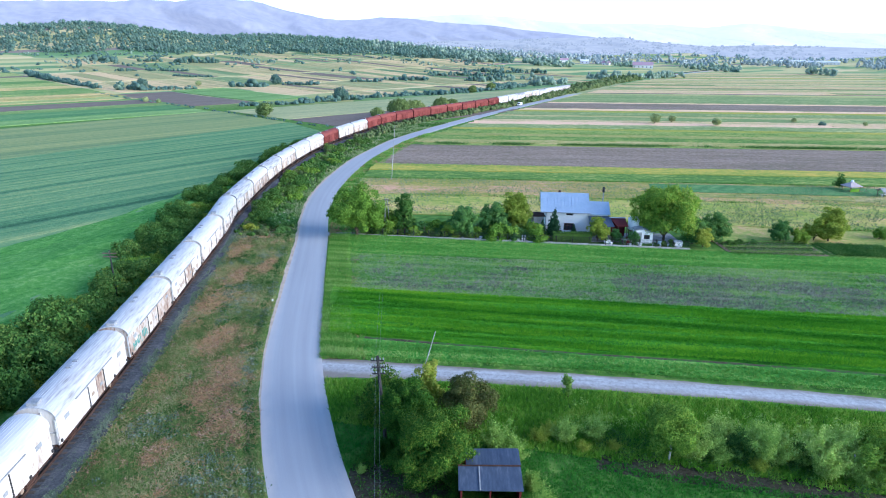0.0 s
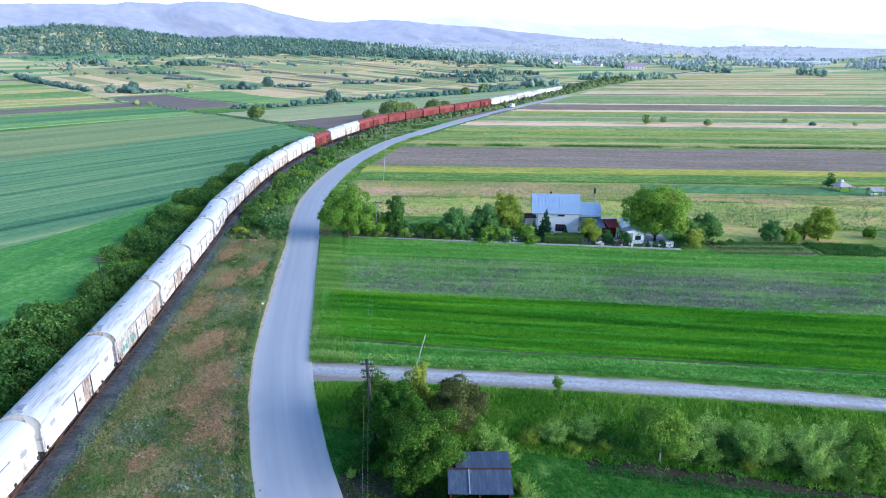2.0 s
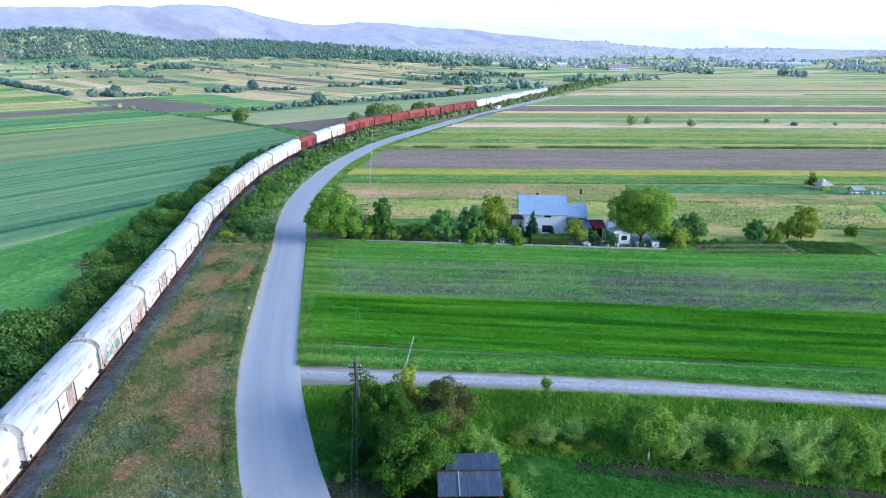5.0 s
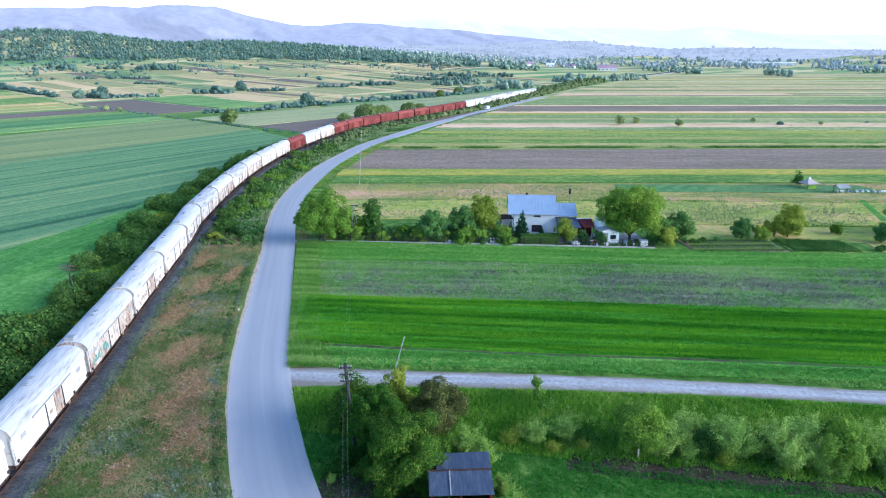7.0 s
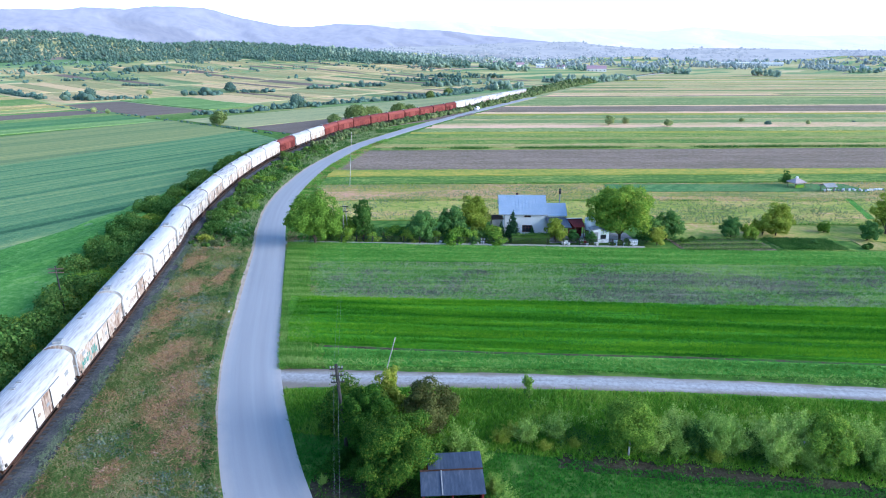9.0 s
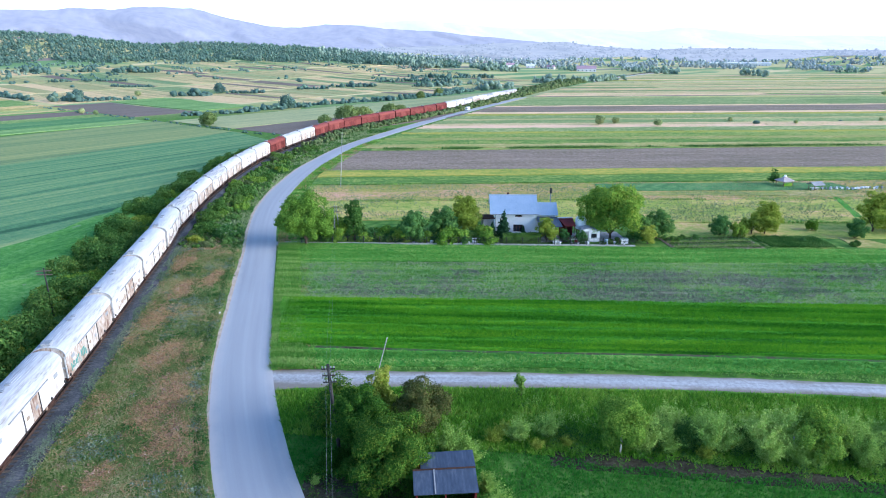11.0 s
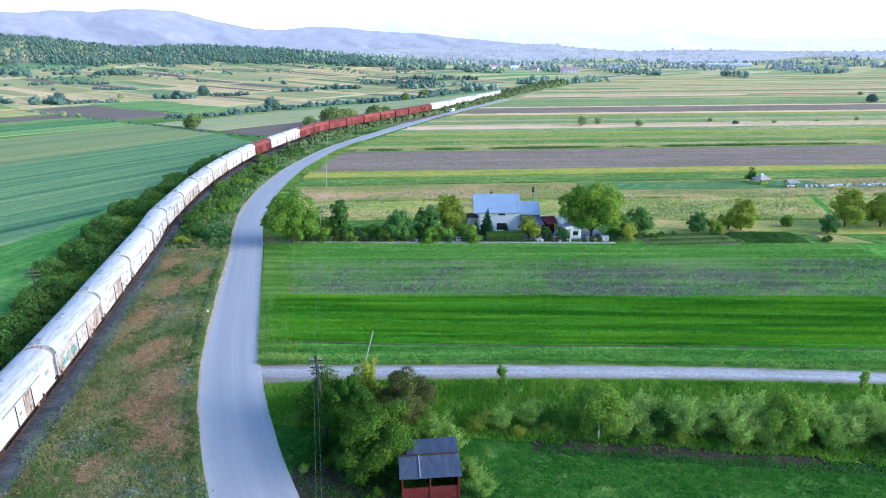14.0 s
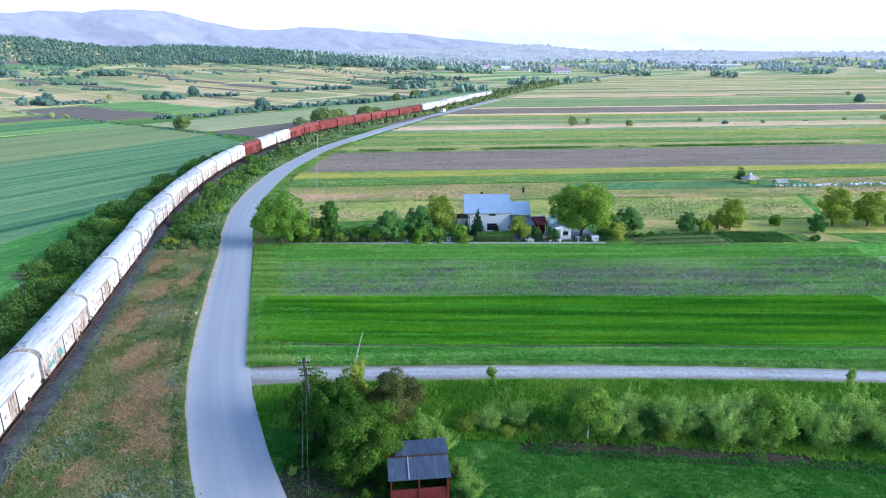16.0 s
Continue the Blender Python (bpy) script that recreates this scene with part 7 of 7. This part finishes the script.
# ---- hut, poles, posts ----
def make_hut():
    h = thing("hut", None, None, "dull red metal hut with two dark sheet roofs", "hut")
    part("wall", Shape().box((1.15, 37.75, 0), (5.15, 37.83, 2.45)).mesh("wall"), "red", h)
    for x in (1.15, 5.1):
        part("wall", Shape().box((x, 34.5, 0), (x + 0.06, 37.8, 2.12)).mesh("wall"), "red", h)
    part("wall", Shape().box((1.15, 34.45, 0), (5.15, 34.52, 1.15)).mesh("wall"), "red", h)
    part("lintel", Shape().box((1.15, 34.42, 1.95), (5.15, 34.54, 2.1)).mesh("lintel"), "red", h)
    for x in (1.2, 3.1, 5.05):
        part("post", Shape().box((x - 0.05, 34.4, 0), (x + 0.05, 34.5, 2.0)).mesh("post"), "red", h)

    def sheet(x0, x1, ya, za, yb, zb, sk):
        n = 68
        up = [0.002 * math.sin(k * math.pi / 2) + sk * k / n for k in range(n + 1)]
        xs = [x0 + (x1 - x0) * k / n for k in range(n + 1)]
        vs = [(x, ya, za + u) for x, u in zip(xs, up)] + [(x, yb, zb + u) for x, u in zip(xs, up)]
        vs += [(x, y, z - 0.03) for x, y, z in vs]
        k, m_ = n + 1, 2 * (n + 1)
        fs = [(i, i + 1, k + i + 1, k + i) for i in range(n)] + [(m_ + i, m_ + k + i, m_ + k + i + 1, m_ + i + 1) for i in range(n)]
        fs += [(i, m_ + i, m_ + i + 1, i + 1) for i in range(n)] + [(k + i, k + i + 1, m_ + k + i + 1, m_ + k + i) for i in range(n)]
        fs += [(0, k, m_ + k, m_), (n, m_ + n, m_ + k + n, k + n)]
        return Shape().add(vs, fs)
    part("roof_sheet", sheet(1.0, 5.25, 34.15, 2.15, 36.05, 2.62, -0.05).mesh("roof_sheet"), "slate", h, "dark corrugated roof sheet")
    part("roof_sheet", sheet(1.55, 5.3, 36.3, 2.42, 38.05, 2.55, 0.05).mesh("roof_sheet"), "slate", h, "dark corrugated roof sheet")
    part("joint_strip", Shape().add([(2.38, 34.14, 2.2), (2.46, 34.14, 2.2), (2.46, 36.06, 2.68), (2.38, 36.06, 2.68), (2.38, 34.14, 2.17), (2.46, 34.14, 2.17), (2.46, 36.06, 2.65), (2.38, 36.06, 2.65)],
                                    [(0, 1, 2, 3), (7, 6, 5, 4), (0, 4, 5, 1), (1, 5, 6, 2), (2, 6, 7, 3), (3, 7, 4, 0)]).mesh("joint_strip"), "grey_box", h, "pale joint strip")
    part("ridge_strip", Shape().box((1.0, 36.0, 2.62), (5.25, 36.1, 2.68)).mesh("ridge_strip"), "under", h, "rusty top edge")


make_hut()


def make_poles():
    p = thing("utility_pole", None, None, "dark wooden utility pole with three crossarms", "utility pole")
    base, top = Vector((-4.5, 42.4, -0.1)), Vector((-4.95, 42.3, 7.55))
    part("pole", Shape().rod(base, top, 0.15, 0.11, 10).mesh("pole"), "dark", p)
    ends = []
    for k, z in enumerate((7.25, 6.7, 6.15)):
        c = base.lerp(top, z / 7.6)
        arm = part("crossarm", Shape().box((c.x - 0.5, c.y - 0.16, z - 0.05), (c.x + 0.5, c.y - 0.06, z + 0.05)).mesh("crossarm", 0.01), "dark", p)
        for dx in (-0.42, -0.2, 0.2, 0.42):
            part("insulator", Shape().rod((c.x + dx, c.y - 0.11, z + 0.05), (c.x + dx, c.y - 0.11, z + 0.2), 0.04, 0.055, 8).mesh("insulator"), "grey_box", arm)
            if abs(dx) > 0.3:
                ends.append(Vector((c.x + dx, c.y - 0.11, z + 0.2)))
    part("brace", Shape().rod((-4.45, 42.2, 1.5), (-4.95, 42.3, 5.6), 0.03).mesh("brace"), "dark", p)
    part("switch_box", Shape().box((-0.3, -0.12, -0.2), (0.3, 0.12, 0.2), pose(-4.15, 42.2, 1.35, 0, 25, 10)).mesh("switch_box", 0.02), "dark", p, "dark switch box")
    q = thing("utility_pole", None, None, "twin-legged pale utility pole by the garden", "utility pole")
    for dx in (-0.45, 0.45):
        part("leg", Shape().rod((-9.3 + dx, 100.0, -0.1), (-9.3 + dx * 0.35, 100.0, 6.0), 0.08, 0.06, 8).mesh("leg"), "concrete", q)
    part("crossarm", Shape().box((-9.95, 99.85, 5.7), (-8.65, 99.95, 5.82)).mesh("crossarm"), "dark", q)
    part("crossarm", Shape().box((-9.8, 99.85, 4.9), (-8.8, 99.95, 5.0)).mesh("crossarm"), "dark", q)
    r = thing("utility_pole", None, None, "tall slender pale concrete utility pole in the meadow", "utility pole")
    part("pole", Shape().rod((-12.0, 143.3, -0.1), (-11.0, 143.3, 12.6), 0.075, 0.05, 8).mesh("pole"), "concrete", r)
    part("crossarm", Shape().box((-11.7, 143.2, 12.0), (-10.4, 143.3, 12.1)).mesh("crossarm"), "dark", r)
    t = thing("telegraph_pole", None, None, "old wooden telegraph pole with crossarms beside the railway", "utility pole")
    part("pole", Shape().rod((-40.0, 71.6, -0.1), (-40.1, 71.6, 6.1), 0.1, 0.07, 8).mesh("pole"), "dark", t)
    for z in (5.75, 5.3):
        part("crossarm", Shape().box((-40.95, 71.5, z - 0.05), (-39.25, 71.6, z + 0.05)).mesh("crossarm"), "wood", t)
    # wires
    def wire(a, b, sag, rad=0.0045):
        cu = bpy.data.curves.new("overhead_wire", "CURVE")
        cu.dimensions, cu.bevel_depth, cu.bevel_resolution = "3D", rad, 1
        sp = cu.splines.new("POLY")
        sp.points.add(20)
        for i in range(21):
            k = i / 20
            c = Vector(a).lerp(Vector(b), k)
            sp.points[i].co = (c.x, c.y, c.z - sag * 4 * k * (1 - k), 1)
        cu.materials.append(M["wire"])
        tagged(new("overhead_wire", cu), "thin overhead wire between utility poles", "wire", "overhead wires")
    for i, e in enumerate((ends[0] + Vector((0.25, 0, 0)), ends[1] - Vector((0.3, 0, 0)))):
        dx = (-0.15, 0.15)[i]
        wire(e, (-9.3 + dx, 99.9, 5.85 if i < 2 else 5.05), 0.5)
        wire((-9.3 + dx, 99.9, 5.85 if i < 2 else 5.05), (-11.05 + dx, 143.25, 12.1), 0.5)
        wire(e, (e.x + 4.8, -6, 7.4), 0.7)
    m = thing("leaning_pole", Shape().rod((-1.85, 54.3, -0.1), (-0.75, 54.1, 4.0), 0.055, 0.04, 8).mesh("leaning_pole"), "concrete", "thin pale pole leaning beside the lane", "pole")
    pm = Shape().box((-0.06, -0.06, -0.1), (0.06, 0.06, 1.75)).box((-0.045, -0.045, 1.75), (0.045, 0.045, 1.82)).mesh("fence_post", 0.012)
    pm.materials.append(M["concrete"])
    for x, y, tilt in ((23.3, 40.2, 2), (29.8, 38.6, -3), (36.4, 37.5, 4), (17.0, 40.2, 0)):
        o = tagged(new("fence_post", pm), "whitewashed concrete fence post in the hedge row", "post", "fence posts")
        o.matrix_basis = pose(x, y, 0, tilt, tilt, 10)
    k = thing("marker_stone", Shape().box((-0.1, -0.07, -0.05), (0.1, 0.07, 0.4)).mesh("marker_stone", 0.03), "plaster", "small white roadside marker stone", "marker")
    k.matrix_basis = pose(-20.6, 70.3, 0.03, 0, 0, 15)
    c = thing("culvert", None, None, "dark concrete culvert mouth beside the road", "culvert")
    part("headwall", Shape().box((-0.12, -1.6, -0.05), (0.12, 1.6, 0.12)).mesh("headwall", 0.03), "dark", c)
    part("slab", Shape().box((0.12, -1.3, -0.02), (0.4, 1.3, 0.05)).mesh("slab", 0.02), "grey_box", c)
    c.matrix_basis = pose(-18.75, 57.5, 0.04, 0, 0, 11)


make_poles()


def make_car():
    car = thing("van", None, None, "small white van on the far stretch of the road", "van")
    part("body", Shape().prism([(-0.85, 0.35), (0.85, 0.35), (0.88, 1.0), (0.75, 1.75), (-0.75, 1.75), (-0.88, 1.0)], -1.6, 2.1).mesh("body", 0.06), "plaster", car)
    part("bonnet", Shape().prism([(-0.82, 0.35), (0.82, 0.35), (0.82, 0.95), (-0.82, 0.95)], -2.2, -1.6).mesh("bonnet", 0.05), "plaster", car)
    part("windscreen", Shape().box((-0.7, -1.63, 1.05), (0.7, -1.59, 1.6)).mesh("windscreen"), "glass", car)
    for sd in (-1, 1):
        part("side_window", Shape().box((sd * 0.86 - 0.02, -1.3, 1.1), (sd * 0.86 + 0.02, 0.2, 1.5)).mesh("side_window"), "glass", car)
        part("headlight", Shape().box((sd * 0.6 - 0.14, -2.23, 0.7), (sd * 0.6 + 0.14, -2.19, 0.85)).mesh("headlight"), "grey_box", car)
        for y in (-1.5, 1.4):
            w = part("wheel", Shape().rod((sd * 0.72, y, 0.3), (sd * 0.9, y, 0.3), 0.3, n=14).mesh("tyre"), "dark", car)
            part("rim", Shape().rod((sd * 0.88, y, 0.3), (sd * 0.91, y, 0.3), 0.17, n=10).mesh("rim"), "grey_box", w)
    s = ROAD.s_at(340)
    x, y = ROAD.side(s, -1.2)
    w = ROAD.way(s)
    car.matrix_basis = pose(x, y, 0.14, 0, 0, math.degrees(math.atan2(-w[0], w[1])))


make_car()


# ---- grass and stalks ----
def tufts(r2, p, h, spread):
    """Three crossing blades at each point."""
    n = len(p)
    a = r2.uniform(0, math.pi, n)
    out = []
    for k in range(3):
        b = a + k * math.pi / 3
        w = (h * 0.1 + 0.012)[:, None] * np.stack([np.cos(b), np.sin(b), np.zeros(n)], 1)
        tip = np.stack([r2.normal(0, spread, n) * h, r2.normal(0, spread, n) * h, h * r2.uniform(0.7, 1.1, n)], 1)
        out.append(np.stack([p - w, p + w, p + tip], 1))
    v = np.stack(out, 1).reshape(-1, 3)
    return v, np.arange(len(v)).reshape(-1, 3)


def cover(name, mat, label, pts, h0, h1, spread=0.5, seed=1):
    r2 = np.random.default_rng(seed)
    p = np.array(pts)
    v, f = tufts(r2, p, r2.uniform(h0, h1, len(p)), spread)
    thing(name, fast_mesh(name, v, f), mat, label, "grass", kind="stuff")


def make_grass():
    r2 = np.random.default_rng(77)

    def clump(x, y, s):
        return noise.noise(Vector((x * s, y * s, 4.2)))
    green, brown = [], []
    heaps = ((-31.0, 91.0, 1.9, 6.0), (-28.0, 68.5, 2.3, 5.6), (-27.6, 78.0, 1.5, 4.0), (-20.6, 51.0, 2.2, 5.2), (-18.2, 46.0, 1.5, 3.6), (-23.6, 59.0, 1.7, 3.6), (-21.6, 40.4, 1.3, 1.8), (-24.6, 82.0, 1.1, 4.0), (-28.6, 99.0, 1.9, 3.5))
    while len(green) + len(brown) < 52000:
        y = 30 + 75 * r2.random() ** 1.3
        x0, x1 = TRACK.x_at(y) + 2.3 + 1.0 * r2.random(), ROAD.x_at(y) - 3.1
        u = r2.random()
        x = x0 + (x1 - x0) * u
        zz = max(verge_z(x, y), 0.05 + 0.24 * max(0.0, min(1.0, (3.3 - (x - TRACK.x_at(y))) / 1.3)))
        k = clump(x, y, 0.28) + 0.55 * clump(x, y, 0.9)
        mid = 0.7 * math.exp(-((u - 0.6) / 0.26) ** 2) * np.interp(y, [34, 46, 100], [0.2, 1, 1])
        patch_ = max(math.exp(-(((x - px) / rx) ** 2 + ((y - py) / ry) ** 2) ** 2) for px, py, rx, ry in heaps)
        if 0.6 * k + 0.3 * mid + 0.75 * patch_ + r2.normal(0, 0.3) > 0.52:
            brown.append((x, y, zz))
        elif k < 0.45 or r2.random() < 0.4:
            green.append((x, y, zz))
    cover("grass", "blade_verge", "tufts of green grass on the railway verge", green, 0.08, 0.26, 0.6, 1)
    # low weeds over the verge: green clumps, grey-green ones, and brown dead growth
    beds = {"weed_green": [], "weed_grey": [], "dead_weed": []}
    for _ in range(3400):
        y = 30 + 76 * r2.random() ** 1.25
        x0, x1 = TRACK.x_at(y) + 2.6, ROAD.x_at(y) - 3.3
        u = r2.random()
        x = x0 + (x1 - x0) * u
        heap_ = max(math.exp(-(((x - px) / rx) ** 2 + ((y - py) / ry) ** 2) ** 2) for px, py, rx, ry in heaps)
        k = clump(x, y, 0.17) + 0.5 * clump(x, y, 0.6)
        r = r2.uniform(0.16, 0.55)
        if heap_ + r2.normal(0, 0.2) > 0.6:
            beds["dead_weed"].append((x, y, verge_z(x, y), r))
        elif k + 0.5 * (u - 0.4) + r2.normal(0, 0.15) > 0.12:
            beds["weed_green" if clump(x + 40, y, 0.22) + r2.normal(0, 0.15) > 0 else "weed_grey"].append((x, y, verge_z(x, y) + 0.04, r))
        elif r2.random() < 0.2:
            beds["dead_weed"].append((x, y, verge_z(x, y), r))
    for mat, label, flat in (("weed_green", "low green weeds in clumps on the verge", 0.55), ("weed_grey", "grey-green weeds on the verge", 0.5), ("dead_weed", "brown dead weeds and leaf litter on the verge", 0.25)):
        v = leaves(r2, beds[mat], len(beds[mat]) * 24, 0.15, 0.3, flat, 0.6)
        thing("low_weeds", quads("low_weeds", v), mat, label, "weeds", kind="stuff")
    shoulder = []
    for _ in range(9500):
        y = 28 + 76 * r2.random() ** 1.2
        off = r2.normal(2.2, 0.42)
        if clump(off * 3, y, 0.35) > -0.15:
            shoulder.append((TRACK.x_at(y) + off, y, 0.3))
    cover("grass", "weed_grey", "thin grass growing through the ballast shoulder", shoulder, 0.06, 0.2, 0.6, 21)
    cover("cut_stalks", "straw", "brown cut stalks lying on the verge", brown, 0.08, 0.22, 1.8, 2)
    # bare soil whose dark tone also stands for the shade under the trees
    patch("ground_patch", (-8.2, 33.0), (0.9, 32.0), (0.9, 38.4), (-6.6, 40.0), 18, 12, 0.03, "soil", "trodden soil under the trees by the hut, darkened for shade", 0.35, "bare soil")
    def bare(x, y):
        """Worn earth along the front of the hedge row, in broken patches."""
        mid = 39.1 - 0.23 * (x - 17)
        return 12 < x < 38 and clump(x, 3, 0.16) > -0.12 and abs(y - mid) < 0.55 + 0.45 * clump(x, 9, 0.35) + 0.2 * clump(x, y, 1.3)
    patch("ground_patch", (11.5, 39.1), (38, 33.0), (38, 35.6), (11.5, 41.7), 40, 8, 0.02, "soil", "strip of worn dark earth in front of the hedge row", 0.2, "bare soil")
    pts = []
    while len(pts) < 74000:
        y = 30 + 22 * r2.random()
        x = r2.uniform(-14, 52)
        lane_y = float(np.interp(x, LANE.p[:, 0], LANE.p[:, 1]))
        if x > ROAD.x_at(y) + 2.95 and y < lane_y - 1.7 and (y > 41 or clump(x, y, 0.4) > -0.35 or r2.random() < 0.4) and not (-7.6 < x < 0.6 and y < 39 and r2.random() < 0.93) and not (bare(x, y) and r2.random() < 0.93):
            pts.append((x, y, 0.0))
    cover("tall_grass", "blade", "tall rank meadow grass below the lane", [p for p in pts if p[1] > 43.0 - 0.23 * p[0]], 0.15, 0.45, 0.45, 3)
    cover("grass", "blade_short", "short green grass around the hut", [p for p in pts if p[1] <= 43.0 - 0.23 * p[0]], 0.1, 0.25, 0.5, 4)
    pts = []
    for _ in range(160000):
        x, y = r2.uniform(-13, 62), r2.uniform(50, 80)
        lo, hi = 59.9 - 0.142 * x, 73.1 - 0.13 * x
        if lo < y < hi and x > ROAD.x_at(y) + 3.6 and (noise.noise(Vector((x * 0.03, (y + 0.136 * x) * 0.9, 2.0))) > -0.12 or r2.random() < 0.25):
            pts.append((x, y, 0.29))
    edge, dry = [], []
    while len(edge) + len(dry) < 16000:
        y = 56 + 170 * r2.random() ** 1.2
        x = ROAD.x_at(y) + 2.75 + 4.5 * r2.random() ** 1.5
        (dry if clump(x, y, 0.3) + r2.normal(0, 0.3) > 0.35 else edge).append((x, y, 0.0))
    while len(edge) < 26000:
        y = r2.uniform(56, 99)
        edge.append((ROAD.x_at(y) + 2.85 + 3.2 * r2.random(), y, 0.05))
    cover("roadside_grass", "blade_meadow", "rough grass along the road edge", edge, 0.15, 0.5, 0.5, 8)
    cover("roadside_straw", "straw", "dry stalks along the road edge", dry, 0.15, 0.4, 0.7, 9)
    cover("young_wheat", "blade_wheat", "blades of bright green young wheat", pts, 0.12, 0.28, 0.5, 5)
    rank = [(x, 200.3 - 0.05 * x + r2.uniform(0, 3.4), 0.15) for x in r2.uniform(-3, 160, 13000) if r2.random() < 0.35 + 1.5 * clump(x, 200, 0.07)]
    plot = [(x, 89.4 - 0.13 * (x - 59) + r2.uniform(0.2, 6.2), 0.13) for x in r2.uniform(59, 69, 3000)]
    cover("garden_crop", "blade_rank", "dense dark green vegetable leaves in the plot", plot, 0.2, 0.5, 0.6, 15)
    belt, sere = [], []
    for _ in range(15000):
        y = r2.uniform(97, 260)
        t, r = TRACK.x_at(y) + 3.0, ROAD.x_at(y) - 2.9
        x = t + (r - t) * r2.random() ** 0.6
        (sere if clump(x, y, 0.2) + r2.normal(0, 0.25) > 0.05 else belt).append((x, y, 0.0))
    cover("rank_grass", "blade_rank", "rank grass between railway and road", belt, 0.3, 0.8, 0.45, 13)
    cover("dry_weeds", "weed_pale", "dry yellowing weeds between railway and road", sere, 0.3, 0.8, 0.45, 14)
    lines = []
    for a, b, x1, n in ((112.2, -0.12, 110, 1500), (128, -0.08, 120, 1700), (145, -0.055, 130, 2200), (153.9, -0.052, 140, 1500), (162.8, -0.064, 150, 2600)):
        for x in r2.uniform(ROAD.x_at(a) + 5, x1, n):
            if clump(x, a, 0.12) > -0.25:
                lines.append((x, a + b * x + r2.normal(0, 0.5), 0.1))
    cover("rank_grass", "blade_meadow", "rough grass along the field edges", lines, 0.15, 0.5, 0.5, 11)
    tan = []
    while len(tan) < 16000:
        x, y = r2.uniform(-20, 125), r2.uniform(104, 146)
        if 112.3 - 0.12 * x < y < 144.5 - 0.055 * x and x > ROAD.x_at(y) + 5.5 and clump(x, y * 2, 0.06) + 0.5 * clump(x, y, 0.3) > r2.normal(0, 0.3):
            tan.append((x, y, 0.12))
    cover("meadow_grass", "weed_pale", "dry yellowing grass of the meadow", tan, 0.15, 0.5, 0.5, 12)
    cover("rank_grass", "blade_rank", "rank dark green grass between field strips", rank, 0.2, 0.8, 0.45, 10)
    pts, pale = [], []
    for _ in range(125000):
        x, y = r2.uniform(-15, 75), r2.uniform(42, 102)
        if x < ROAD.x_at(y) + 3.0:
            continue
        if float(np.interp(x, LANE.p[:, 0], LANE.p[:, 1])) + 1.5 < y < 58.9 - 0.142 * x or 88.1 - 0.105 * x < y < 97 - 0.14 * x:
            pts.append((x, y, 0.1))
        elif 73.4 - 0.13 * x < y < 88 - 0.105 * x:
            (pale if clump(x * 0.3, y, 0.3) + 0.6 * clump(x, y, 0.5) + r2.normal(0, 0.3) + np.interp(x, [5, 20, 27, 50, 58], [-0.12, -0.1, 0.32, 0.32, 0.0]) * (1 if y < 83.5 - 0.115 * x else 0.0) - (0.0 if y < 84.5 - 0.115 * x else 0.4) > 0.22 else pts).append((x, y, 0.1))
    cover("meadow_grass", "blade_meadow", "rough green meadow grass tufts", pts, 0.12, 0.32, 0.7, 6)
    cover("dry_weeds", "weed_mauve", "greyish dry weeds in the fallow strip", pale, 0.15, 0.38, 0.7, 7)


make_grass()
